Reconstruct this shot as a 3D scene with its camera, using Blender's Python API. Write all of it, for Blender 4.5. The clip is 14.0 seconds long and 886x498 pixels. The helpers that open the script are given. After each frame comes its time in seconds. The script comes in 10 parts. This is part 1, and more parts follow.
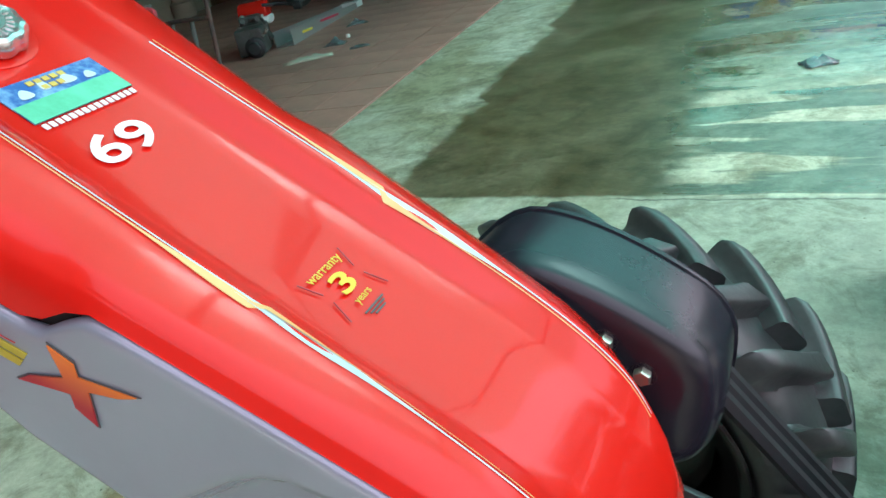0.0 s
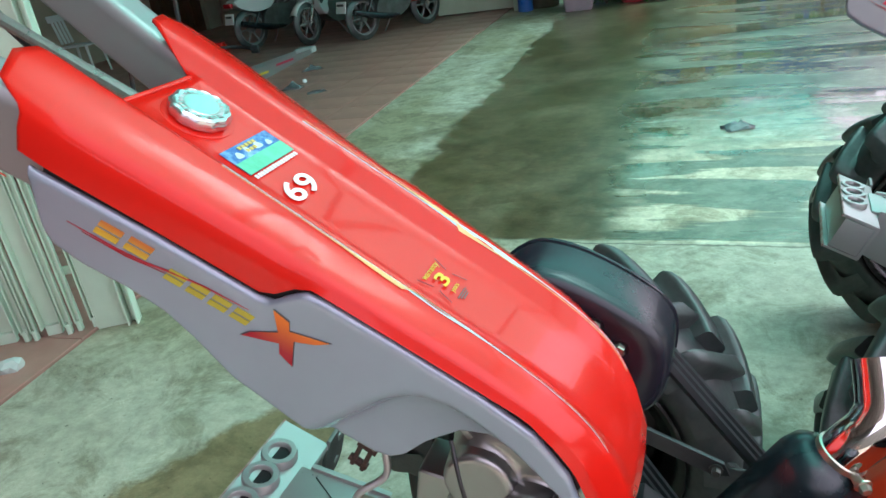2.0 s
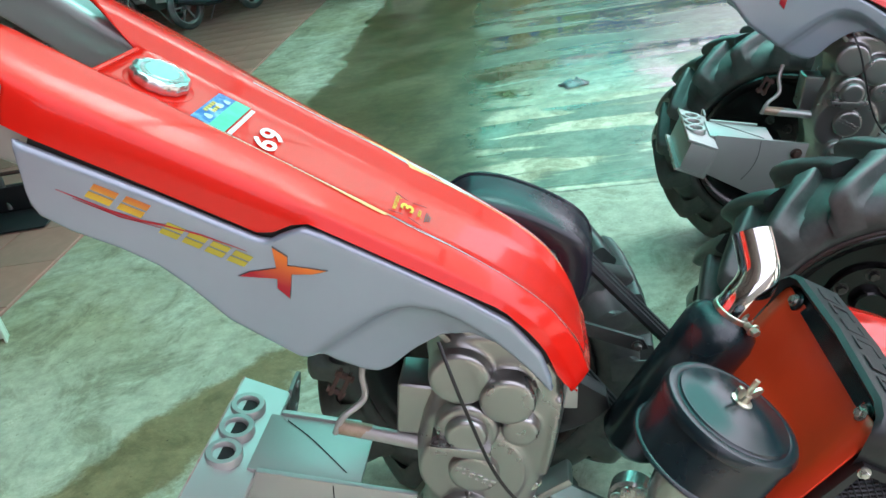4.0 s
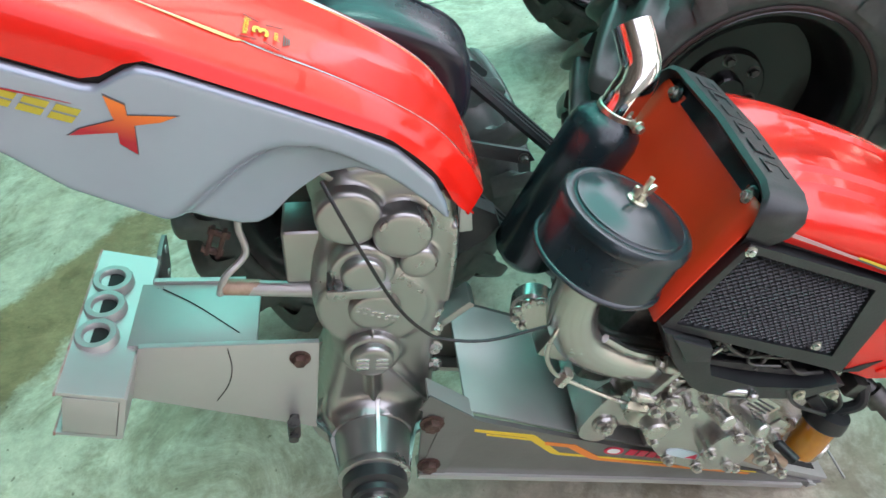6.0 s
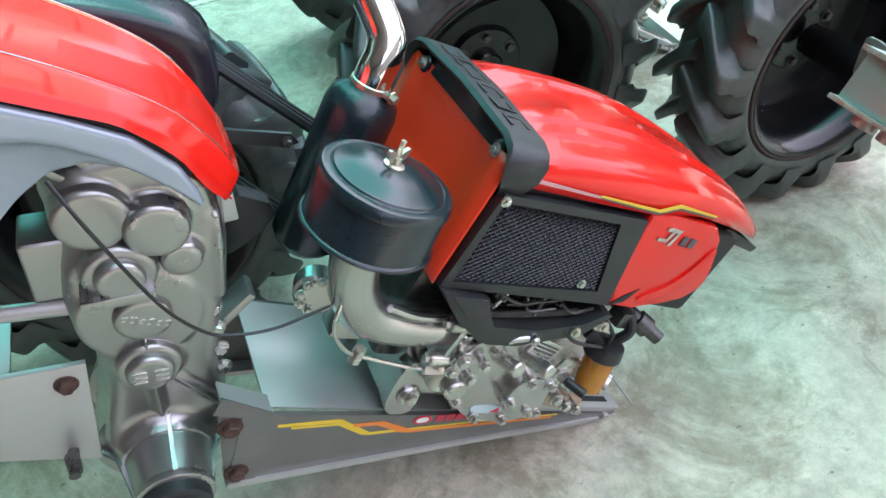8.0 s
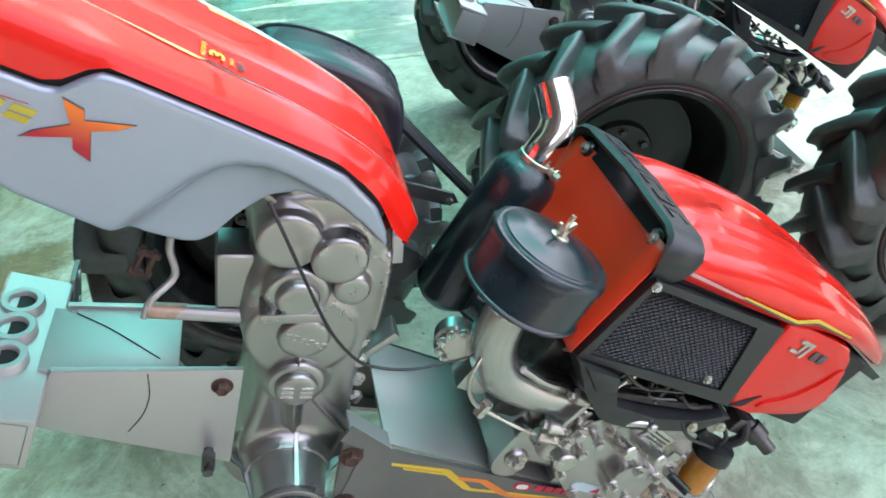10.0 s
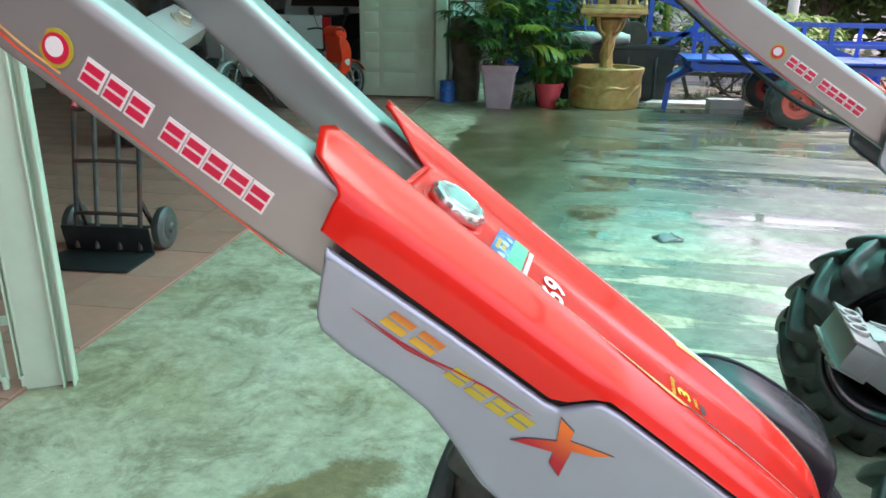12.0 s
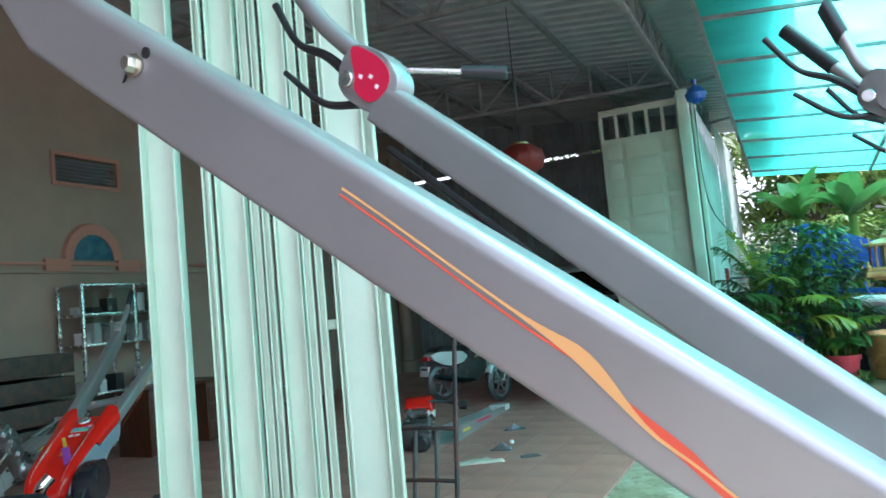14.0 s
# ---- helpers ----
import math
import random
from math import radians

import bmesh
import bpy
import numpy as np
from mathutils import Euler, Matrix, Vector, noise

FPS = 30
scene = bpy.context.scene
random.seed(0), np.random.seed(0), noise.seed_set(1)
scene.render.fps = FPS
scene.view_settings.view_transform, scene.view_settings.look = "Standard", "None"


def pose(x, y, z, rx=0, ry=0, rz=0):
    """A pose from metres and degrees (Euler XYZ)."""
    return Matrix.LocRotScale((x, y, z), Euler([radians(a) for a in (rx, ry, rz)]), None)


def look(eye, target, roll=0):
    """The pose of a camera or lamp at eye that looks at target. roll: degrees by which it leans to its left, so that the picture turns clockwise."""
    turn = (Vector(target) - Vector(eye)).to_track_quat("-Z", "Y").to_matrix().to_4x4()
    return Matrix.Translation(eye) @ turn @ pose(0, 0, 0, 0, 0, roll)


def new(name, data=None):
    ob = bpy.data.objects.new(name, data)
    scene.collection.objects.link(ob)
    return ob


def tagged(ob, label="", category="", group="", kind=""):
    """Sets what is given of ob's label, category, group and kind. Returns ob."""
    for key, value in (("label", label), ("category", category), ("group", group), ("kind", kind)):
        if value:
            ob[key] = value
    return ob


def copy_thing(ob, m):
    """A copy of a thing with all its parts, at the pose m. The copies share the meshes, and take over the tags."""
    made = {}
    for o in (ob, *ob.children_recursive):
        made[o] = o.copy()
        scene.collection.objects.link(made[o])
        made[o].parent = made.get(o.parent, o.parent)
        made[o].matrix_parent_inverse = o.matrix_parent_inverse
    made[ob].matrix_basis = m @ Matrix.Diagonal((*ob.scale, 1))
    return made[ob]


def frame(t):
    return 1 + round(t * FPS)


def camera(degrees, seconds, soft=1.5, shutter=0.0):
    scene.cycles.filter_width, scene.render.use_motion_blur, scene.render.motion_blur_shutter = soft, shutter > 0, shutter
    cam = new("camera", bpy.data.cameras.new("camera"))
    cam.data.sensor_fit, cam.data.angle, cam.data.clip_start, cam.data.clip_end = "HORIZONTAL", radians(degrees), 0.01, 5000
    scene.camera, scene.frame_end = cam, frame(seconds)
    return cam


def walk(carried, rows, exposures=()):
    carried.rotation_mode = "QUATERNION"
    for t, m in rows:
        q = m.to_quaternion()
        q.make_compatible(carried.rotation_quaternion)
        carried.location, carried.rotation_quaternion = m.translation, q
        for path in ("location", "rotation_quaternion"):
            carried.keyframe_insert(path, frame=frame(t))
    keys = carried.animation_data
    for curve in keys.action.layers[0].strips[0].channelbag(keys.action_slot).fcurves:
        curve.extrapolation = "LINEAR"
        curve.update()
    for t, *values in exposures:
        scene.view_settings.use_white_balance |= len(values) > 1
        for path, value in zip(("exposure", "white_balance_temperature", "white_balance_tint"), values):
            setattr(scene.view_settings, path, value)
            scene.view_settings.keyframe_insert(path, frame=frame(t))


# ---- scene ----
cam = camera(63.7, 14.0, shutter=0.15)
PATH = [
    (0, (0.244, -0.317, 1.155), (-0.649, 1.234, 0.263), -12.5),
    (0.5, (0.246, -0.366, 1.181), (-0.655, 1.202, 0.328), -10.7),
    (1, (0.253, -0.417, 1.205), (-0.613, 1.172, 0.354), -11.0),
    (1.5, (0.259, -0.493, 1.249), (-0.604, 1.139, 0.48), -8.9),
    (2, (0.251, -0.59, 1.268), (-0.483, 1.082, 0.453), -8.6),
    (2.2, (0.23, -0.638, 1.281), (-0.488, 1.053, 0.489), -6.8),
    (4.3, (0.162, -0.734, 1.275), (-0.144, 0.978, 0.288), -11.6),
    (4.5, (0.164, -0.724, 1.269), (-0.159, 0.936, 0.201), -13.3),
    (5, (0.169, -0.707, 1.239), (-0.117, 0.888, 0.068), -14.4),
    (5.5, (0.148, -0.675, 1.244), (-0.078, 0.821, -0.064), -15.6),
    (6, (0.131, -0.677, 1.241), (0.102, 0.79, -0.118), -12.1),
    (6.5, (0.134, -0.686, 1.223), (0.305, 0.718, -0.192), -12.5),
    (7, (0.179, -0.696, 1.206), (0.485, 0.671, -0.22), -11.6),
    (9.3, (0.144, -0.735, 1.225), (0.68, 0.62, -0.145), -3.8),
    (9.5, (0.126, -0.741, 1.232), (0.587, 0.666, -0.112), -4.0),
    (9.8, (0.095, -0.727, 1.24), (0.474, 0.755, -0.048), -3.0),
    (10, (0.066, -0.726, 1.24), (0.385, 0.806, -0.006), -1.6),
    (10.5, (0.004, -0.714, 1.266), (0.158, 0.967, 0.193), 1.8),
    (11, (-0.041, -0.71, 1.291), (-0.089, 1.069, 0.379), 2.2),
    (11.5, (-0.075, -0.706, 1.304), (-0.344, 1.131, 0.56), 2.0),
    (12, (-0.11, -0.692, 1.32), (-0.533, 1.157, 0.684), 0.8),
    (12.5, (-0.159, -0.667, 1.345), (-0.757, 1.188, 0.897), 0.7),
    (13, (-0.231, -0.65, 1.38), (-0.944, 1.21, 1.204), 2.2),
    (13.5, (-0.387, -0.719, 1.429), (-1.179, 1.117, 1.43), 0.3),
    (13.8, (-0.511, -0.687, 1.468), (-1.442, 1.079, 1.584), -5.3),
    (14, (-0.53, -0.693, 1.465), (-1.552, 1.019, 1.618), -5.3),
]
walk(cam, [(t, look(eye, target, roll)) for t, eye, target, roll in PATH], [(0, 1.37, 6450, 33), (2, 1.38, 6450, 33), (4.5, 1.60, 6250, 24), (6, 1.74, 6350, 24), (7, 1.75, 6150, 26), (9.5, 1.93, 5950, 23), (11, 1.53, 6400, 30), (12.5, 1.66, 6450, 28), (13.1, 1.80, 6250, 25), (14, 2.06, 5650, 26)])

# ---- light: overcast sky, a green shade sheet over the yard ----
world = bpy.data.worlds.new("overcast")
scene.world = world
world.use_nodes = True
_wn = world.node_tree
_bg = _wn.nodes["Background"]
_sky = _wn.nodes.new("ShaderNodeTexSky")
_sky.sky_type = 'NISHITA'
_sky.sun_disc = False
_sky.sun_elevation = radians(63)
_sky.sun_rotation = radians(60)
_sky.air_density, _sky.dust_density, _sky.ozone_density = 1.0, 4.0, 1.0
_hs = _wn.nodes.new("ShaderNodeHueSaturation")
_hs.inputs["Saturation"].default_value = 0.25
_wn.links.new(_sky.outputs[0], _hs.inputs["Color"])
_wn.links.new(_hs.outputs[0], _bg.inputs["Color"])
_bg.inputs["Strength"].default_value = 0.22
sun = new("sun", bpy.data.lights.new("sun", 'SUN'))
sun.data.energy, sun.data.angle, sun.data.color = 1.5, radians(25), (1.0, 0.97, 0.92)
sun.matrix_world = look((5.0, 3.2, 12), (0, 0, 0))

# ---- materials ----
def mat(name, color, rough=0.5, metal=0.0, second=None, scale=8.0, mix=(0.35, 0.65), bump=0.0, bscale=60.0,
        rvar=0.0, coat=0.0, grain=0.0, emit=None, detail=6.0, stretch=None, spec=0.5, trans=0.0):
    m = bpy.data.materials.new(name)
    m.use_nodes = True
    nt = m.node_tree
    b = nt.nodes["Principled BSDF"]
    b.inputs["Base Color"].default_value = (*color, 1)
    b.inputs["Roughness"].default_value = rough
    b.inputs["Metallic"].default_value = metal
    b.inputs["Specular IOR Level"].default_value = spec
    if coat:
        b.inputs["Coat Weight"].default_value = coat
        b.inputs["Coat Roughness"].default_value = 0.035
    if trans:
        b.inputs["Transmission Weight"].default_value = trans
    if emit:
        b.inputs["Emission Color"].default_value = (*emit[0], 1)
        b.inputs["Emission Strength"].default_value = emit[1]
    tc = nt.nodes.new("ShaderNodeTexCoord")
    src = tc.outputs["Object"]
    if stretch:
        mp = nt.nodes.new("ShaderNodeMapping")
        mp.inputs["Scale"].default_value = stretch
        nt.links.new(src, mp.inputs["Vector"])
        src = mp.outputs[0]
    if second is not None:
        n = nt.nodes.new("ShaderNodeTexNoise")
        n.inputs["Scale"].default_value, n.inputs["Detail"].default_value = scale, detail
        n.inputs["Roughness"].default_value = 0.62
        nt.links.new(src, n.inputs["Vector"])
        r = nt.nodes.new("ShaderNodeValToRGB")
        r.color_ramp.elements[0].position, r.color_ramp.elements[1].position = mix
        r.color_ramp.elements[0].color = (*color, 1)
        r.color_ramp.elements[1].color = (*second, 1)
        nt.links.new(n.outputs["Fac"], r.inputs["Fac"])
        out = r.outputs["Color"]
        if grain:
            g = nt.nodes.new("ShaderNodeTexNoise")
            g.inputs["Scale"].default_value, g.inputs["Detail"].default_value = scale * 12, 3
            nt.links.new(src, g.inputs["Vector"])
            mx = nt.nodes.new("ShaderNodeMix")
            mx.data_type, mx.blend_type = 'RGBA', 'OVERLAY'
            mx.inputs["Factor"].default_value = grain
            nt.links.new(out, mx.inputs["A"])
            nt.links.new(g.outputs["Fac"], mx.inputs["B"])
            out = mx.outputs["Result"]
        nt.links.new(out, b.inputs["Base Color"])
        if rvar:
            mr = nt.nodes.new("ShaderNodeMapRange")
            mr.inputs["From Min"].default_value, mr.inputs["From Max"].default_value = 0.3, 0.7
            mr.inputs["To Min"].default_value, mr.inputs["To Max"].default_value = max(0.02, rough - rvar), min(1, rough + rvar)
            nt.links.new(n.outputs["Fac"], mr.inputs["Value"])
            nt.links.new(mr.outputs[0], b.inputs["Roughness"])
    if bump:
        nb = nt.nodes.new("ShaderNodeTexNoise")
        nb.inputs["Scale"].default_value, nb.inputs["Detail"].default_value = bscale, 5
        nt.links.new(src, nb.inputs["Vector"])
        bp = nt.nodes.new("ShaderNodeBump")
        bp.inputs["Strength"].default_value, bp.inputs["Distance"].default_value = bump, 0.01
        nt.links.new(nb.outputs["Fac"], bp.inputs["Height"])
        nt.links.new(bp.outputs[0], b.inputs["Normal"])
    return m


M_COVER = mat("plum_black_enamel", (0.020, 0.018, 0.028), 0.24, 0, (0.014, 0.016, 0.021), 6, rvar=0.06, bump=0.02, bscale=50)
M_RED = mat("red_paint", (0.69, 0.012, 0.005), 0.24, 0, (0.72, 0.015, 0.006), 3, coat=0.42, spec=0.2)
M_ORANGE = mat("orange_red_sheet", (0.88, 0.048, 0.010), 0.42, 0, (0.84, 0.042, 0.009), 6, coat=0.2)
M_SILVER = mat("silver_plastic", (0.33, 0.385, 0.46), 0.26, 0.35, (0.30, 0.35, 0.42), 5, coat=0.5, bump=0.015, bscale=300)
M_ARM = mat("grey_paint", (0.335, 0.333, 0.327), 0.36, 0.55, (0.36, 0.357, 0.352), 6, bump=0.02, bscale=200, rvar=0.06)
M_CAST = mat("painted_cast_iron", (0.395, 0.392, 0.382), 0.31, 0.90, (0.36, 0.357, 0.347), 5, bump=0.006, bscale=420, rvar=0.06, grain=0.03)
M_ENGINE = mat("engine_paint", (0.50, 0.495, 0.475), 0.22, 0.88, (0.43, 0.425, 0.41), 9, bump=0.02, bscale=320, rvar=0.06)
M_RAIL = mat("dark_grey_paint", (0.165, 0.165, 0.156), 0.36, 0.3, (0.14, 0.14, 0.132), 6, rvar=0.08, bump=0.03, bscale=120)
M_BRONZE = mat("tan_bushing", (0.50, 0.38, 0.28), 0.42, 0.4, (0.36, 0.24, 0.17), 30)
M_CAP = mat("cap_metal", (0.72, 0.73, 0.72), 0.24, 0.9, (0.62, 0.63, 0.62), 20)
M_PLATE = mat("grey_plate", (0.50, 0.50, 0.485), 0.40, 0.60, (0.46, 0.46, 0.445), 4, rvar=0.05)
M_BRIGHT = mat("bright_steel", (0.64, 0.63, 0.59), 0.27, 0.9, (0.50, 0.49, 0.455), 20, rvar=0.08, bump=0.03, bscale=120)
M_CHROME = mat("chrome", (0.85, 0.85, 0.85), 0.045, 1.0)
M_BLACK = mat("black_enamel", (0.006, 0.014, 0.019), 0.24, 0, (0.012, 0.021, 0.026), 7, rvar=0.05, bump=0.01, bscale=60, spec=0.6)
M_BLACKP = mat("black_plastic", (0.012, 0.013, 0.015), 0.40, 0, (0.022, 0.023, 0.025), 9, bump=0.05, bscale=250)
M_DARK = mat("dark_gap", (0.012, 0.012, 0.012), 0.7)
M_RUBBER = mat("tyre_rubber", (0.022, 0.026, 0.027), 0.40, 0, (0.105, 0.109, 0.103), 6, mix=(0.42, 0.78), rvar=0.12, bump=0.10, bscale=60, grain=0.3, spec=0.8)
M_RIM = mat("black_rim", (0.006, 0.006, 0.007), 0.20, 0.0, (0.012, 0.012, 0.012), 10, rvar=0.08)
M_BEAD = mat("rusty_bead", (0.05, 0.022, 0.018), 0.6, 0, (0.02, 0.016, 0.015), 14, bump=0.2, bscale=90)
M_EDGE = mat("raw_red_edge", (0.34, 0.15, 0.12), 0.6, 0, (0.42, 0.40, 0.36), 40, bump=0.2, bscale=120)
M_RUST = mat("rusty_bolt", (0.060, 0.032, 0.028), 0.6, 0.4, (0.11, 0.062, 0.048), 60, bump=0.3, bscale=200)
M_IRONB = mat("oily_black_steel", (0.05, 0.05, 0.048), 0.35, 0.6, (0.12, 0.118, 0.11), 40, rvar=0.1)
M_ZINC = mat("zinc_bolt", (0.60, 0.58, 0.48), 0.3, 0.9)
M_WHITE = mat("white_vinyl", (0.80, 0.80, 0.80), 0.35)
M_YELLOW = mat("yellow_vinyl", (0.72, 0.50, 0.03), 0.35)
M_ROSE = mat("rose_vinyl", (0.55, 0.30, 0.30), 0.35)
M_OLIVE = mat("olive_gold_vinyl", (0.45, 0.38, 0.03), 0.35)
M_ORVINYL = mat("orange_vinyl", (0.78, 0.22, 0.03), 0.35)
M_REDVINYL = mat("crimson_vinyl", (0.62, 0.015, 0.06), 0.35)
M_ORRED = mat("orange_red_vinyl", (0.75, 0.10, 0.05), 0.35)
M_DKRED = mat("dark_red_vinyl", (0.42, 0.01, 0.02), 0.35)
M_SAND = mat("sand_vinyl", (0.78, 0.42, 0.16), 0.35)
M_PALEBLUE = mat("pale_blue_vinyl", (0.5, 0.62, 0.68), 0.3)
M_BLUEPIC = mat("sticker_blue", (0.02, 0.10, 0.34), 0.3, 0, (0.22, 0.45, 0.66), 70, mix=(0.45, 0.66))
M_GREENPIC = mat("sticker_green", (0.06, 0.42, 0.24), 0.3, 0, (0.10, 0.55, 0.36), 50)
M_GOLDTXT = mat("gold_print", (0.62, 0.42, 0.08), 0.35)
M_AMBER = mat("amber_cup", (0.50, 0.20, 0.01), 0.12, 0, (0.42, 0.15, 0.01), 20, coat=0.4)
M_MESH = mat("grille_mesh", (0.038, 0.042, 0.048), 0.36)
M_CABLE = mat("black_cable", (0.012, 0.012, 0.013), 0.4)
M_GATE = mat("pale_green_enamel", (0.62, 0.73, 0.60), 0.4, 0, (0.55, 0.66, 0.54), 4, rvar=0.1, bump=0.03, bscale=40)
M_GATED = mat("grey_green_enamel", (0.53, 0.52, 0.42), 0.5, 0, (0.47, 0.465, 0.37), 3, bump=0.03, bscale=60)
M_WALL = mat("beige_plaster", (0.36, 0.27, 0.205), 0.85, 0, (0.31, 0.235, 0.18), 2, bump=0.08, bscale=30)
M_WALLW = mat("white_green_sheet", (0.44, 0.52, 0.46), 0.5, 0, (0.32, 0.38, 0.33), 2.5, bump=0.08, bscale=20)
M_SHEETD = mat("dark_sheet", (0.36, 0.37, 0.375), 0.42, 0.3, (0.26, 0.27, 0.275), 2, rvar=0.1)
M_ROOF = mat("grey_sheet", (0.50, 0.51, 0.52), 0.45, 0.3, (0.40, 0.41, 0.42), 2, rvar=0.1)
M_STEEL = mat("truss_steel", (0.34, 0.34, 0.33), 0.5, 0.3, (0.22, 0.215, 0.21), 6)
M_WOOD = mat("dark_red_wood", (0.10, 0.035, 0.015), 0.4, 0, (0.06, 0.02, 0.01), 5, stretch=(6, 6, 0.6))
M_TILE = mat("terracotta_tile", (0.45, 0.188, 0.150), 0.40, 0, (0.37, 0.190, 0.155), 1.3, rvar=0.12, grain=0.15, bump=0.03, bscale=20)
_t = M_TILE.node_tree
_oi = _t.nodes.new("ShaderNodeObjectInfo")
_mr = _t.nodes.new("ShaderNodeMapRange")
_mr.inputs["To Min"].default_value, _mr.inputs["To Max"].default_value = 0.93, 1.06
_t.links.new(_oi.outputs["Random"], _mr.inputs["Value"])
_tm = _t.nodes.new("ShaderNodeMix")
_tm.data_type, _tm.blend_type = 'RGBA', 'MULTIPLY'
_tm.inputs["Factor"].default_value = 1.0
_b = _t.nodes["Principled BSDF"]
_t.links.new(_b.inputs["Base Color"].links[0].from_socket, _tm.inputs["A"])
_t.links.new(_mr.outputs[0], _tm.inputs["B"])
_t.links.new(_tm.outputs["Result"], _b.inputs["Base Color"])
M_GROUT = mat("tile_grout", (0.32, 0.150, 0.122), 0.7, 0, (0.26, 0.125, 0.10), 3)
M_GOLD = mat("gold_paint", (0.54, 0.32, 0.12), 0.36, 0.25, (0.36, 0.19, 0.06), 8, bump=0.2, bscale=30, rvar=0.1)
M_POTP = mat("mauve_pot", (0.42, 0.27, 0.32), 0.45, 0, (0.36, 0.22, 0.27), 6)
M_POTR = mat("red_pot", (0.62, 0.06, 0.08), 0.4)
M_SOIL = mat("soil", (0.04, 0.028, 0.018), 0.9, bump=0.5, bscale=40)
M_LEAF = mat("leaf", (0.035, 0.10, 0.022), 0.42, 0, (0.075, 0.19, 0.04), 3, mix=(0.3, 0.7), spec=0.4)
M_LEAFY = mat("yellow_leaf", (0.32, 0.33, 0.03), 0.45, 0, (0.16, 0.26, 0.04), 4)
M_LEAFD = mat("far_leaf", (0.05, 0.10, 0.03), 0.6, 0, (0.14, 0.20, 0.06), 0.8)
M_TRUNK = mat("bark", (0.14, 0.10, 0.075), 0.85, 0, (0.07, 0.05, 0.035), 7, bump=0.5, bscale=25)
M_BLUE = mat("blue_machine_paint", (0.010, 0.115, 0.46), 0.32, 0, (0.03, 0.15, 0.50), 5, rvar=0.12, coat=0.2)
M_REDRIM = mat("red_rim", (0.50, 0.07, 0.05), 0.45)
M_PALE = mat("pale_wall", (0.62, 0.60, 0.68), 0.7, 0, (0.55, 0.54, 0.6), 1)
M_TRUCKW = mat("white_car_paint", (0.62, 0.63, 0.62), 0.2, 0.0, coat=0.6)
M_TRUCKB = mat("black_car_paint", (0.012, 0.012, 0.013), 0.15, 0.0, coat=0.6)
M_GLASSD = mat("tinted_glass", (0.01, 0.011, 0.012), 0.06)
M_TAIL = mat("tail_lamp", (0.55, 0.012, 0.02), 0.15)
M_BAR = mat("print_grey", (0.07, 0.07, 0.075), 0.5)
M_PAPER = mat("pale_plastic", (0.55, 0.56, 0.55), 0.4)
M_PURPLE = mat("purple_plastic", (0.35, 0.06, 0.42), 0.4)
M_LANTERN = mat("red_lantern_cloth", (0.22, 0.014, 0.010), 0.6)


def grade(name, a, b, axis, lo, hi):
    """A print whose colour runs from a to b along one axis of the object."""
    m = mat(name, a, 0.35)
    nt = m.node_tree
    tc = nt.nodes.new("ShaderNodeTexCoord")
    sx = nt.nodes.new("ShaderNodeSeparateXYZ")
    mr = nt.nodes.new("ShaderNodeMapRange")
    mr.inputs["From Min"].default_value, mr.inputs["From Max"].default_value = lo, hi
    mx = nt.nodes.new("ShaderNodeMix")
    mx.data_type = 'RGBA'
    mx.inputs["A"].default_value, mx.inputs["B"].default_value = (*a, 1), (*b, 1)
    nt.links.new(tc.outputs["Object"], sx.inputs[0])
    nt.links.new(sx.outputs[axis], mr.inputs["Value"])
    nt.links.new(mr.outputs[0], mx.inputs["Factor"])
    nt.links.new(mx.outputs["Result"], nt.nodes["Principled BSDF"].inputs["Base Color"])
    return m


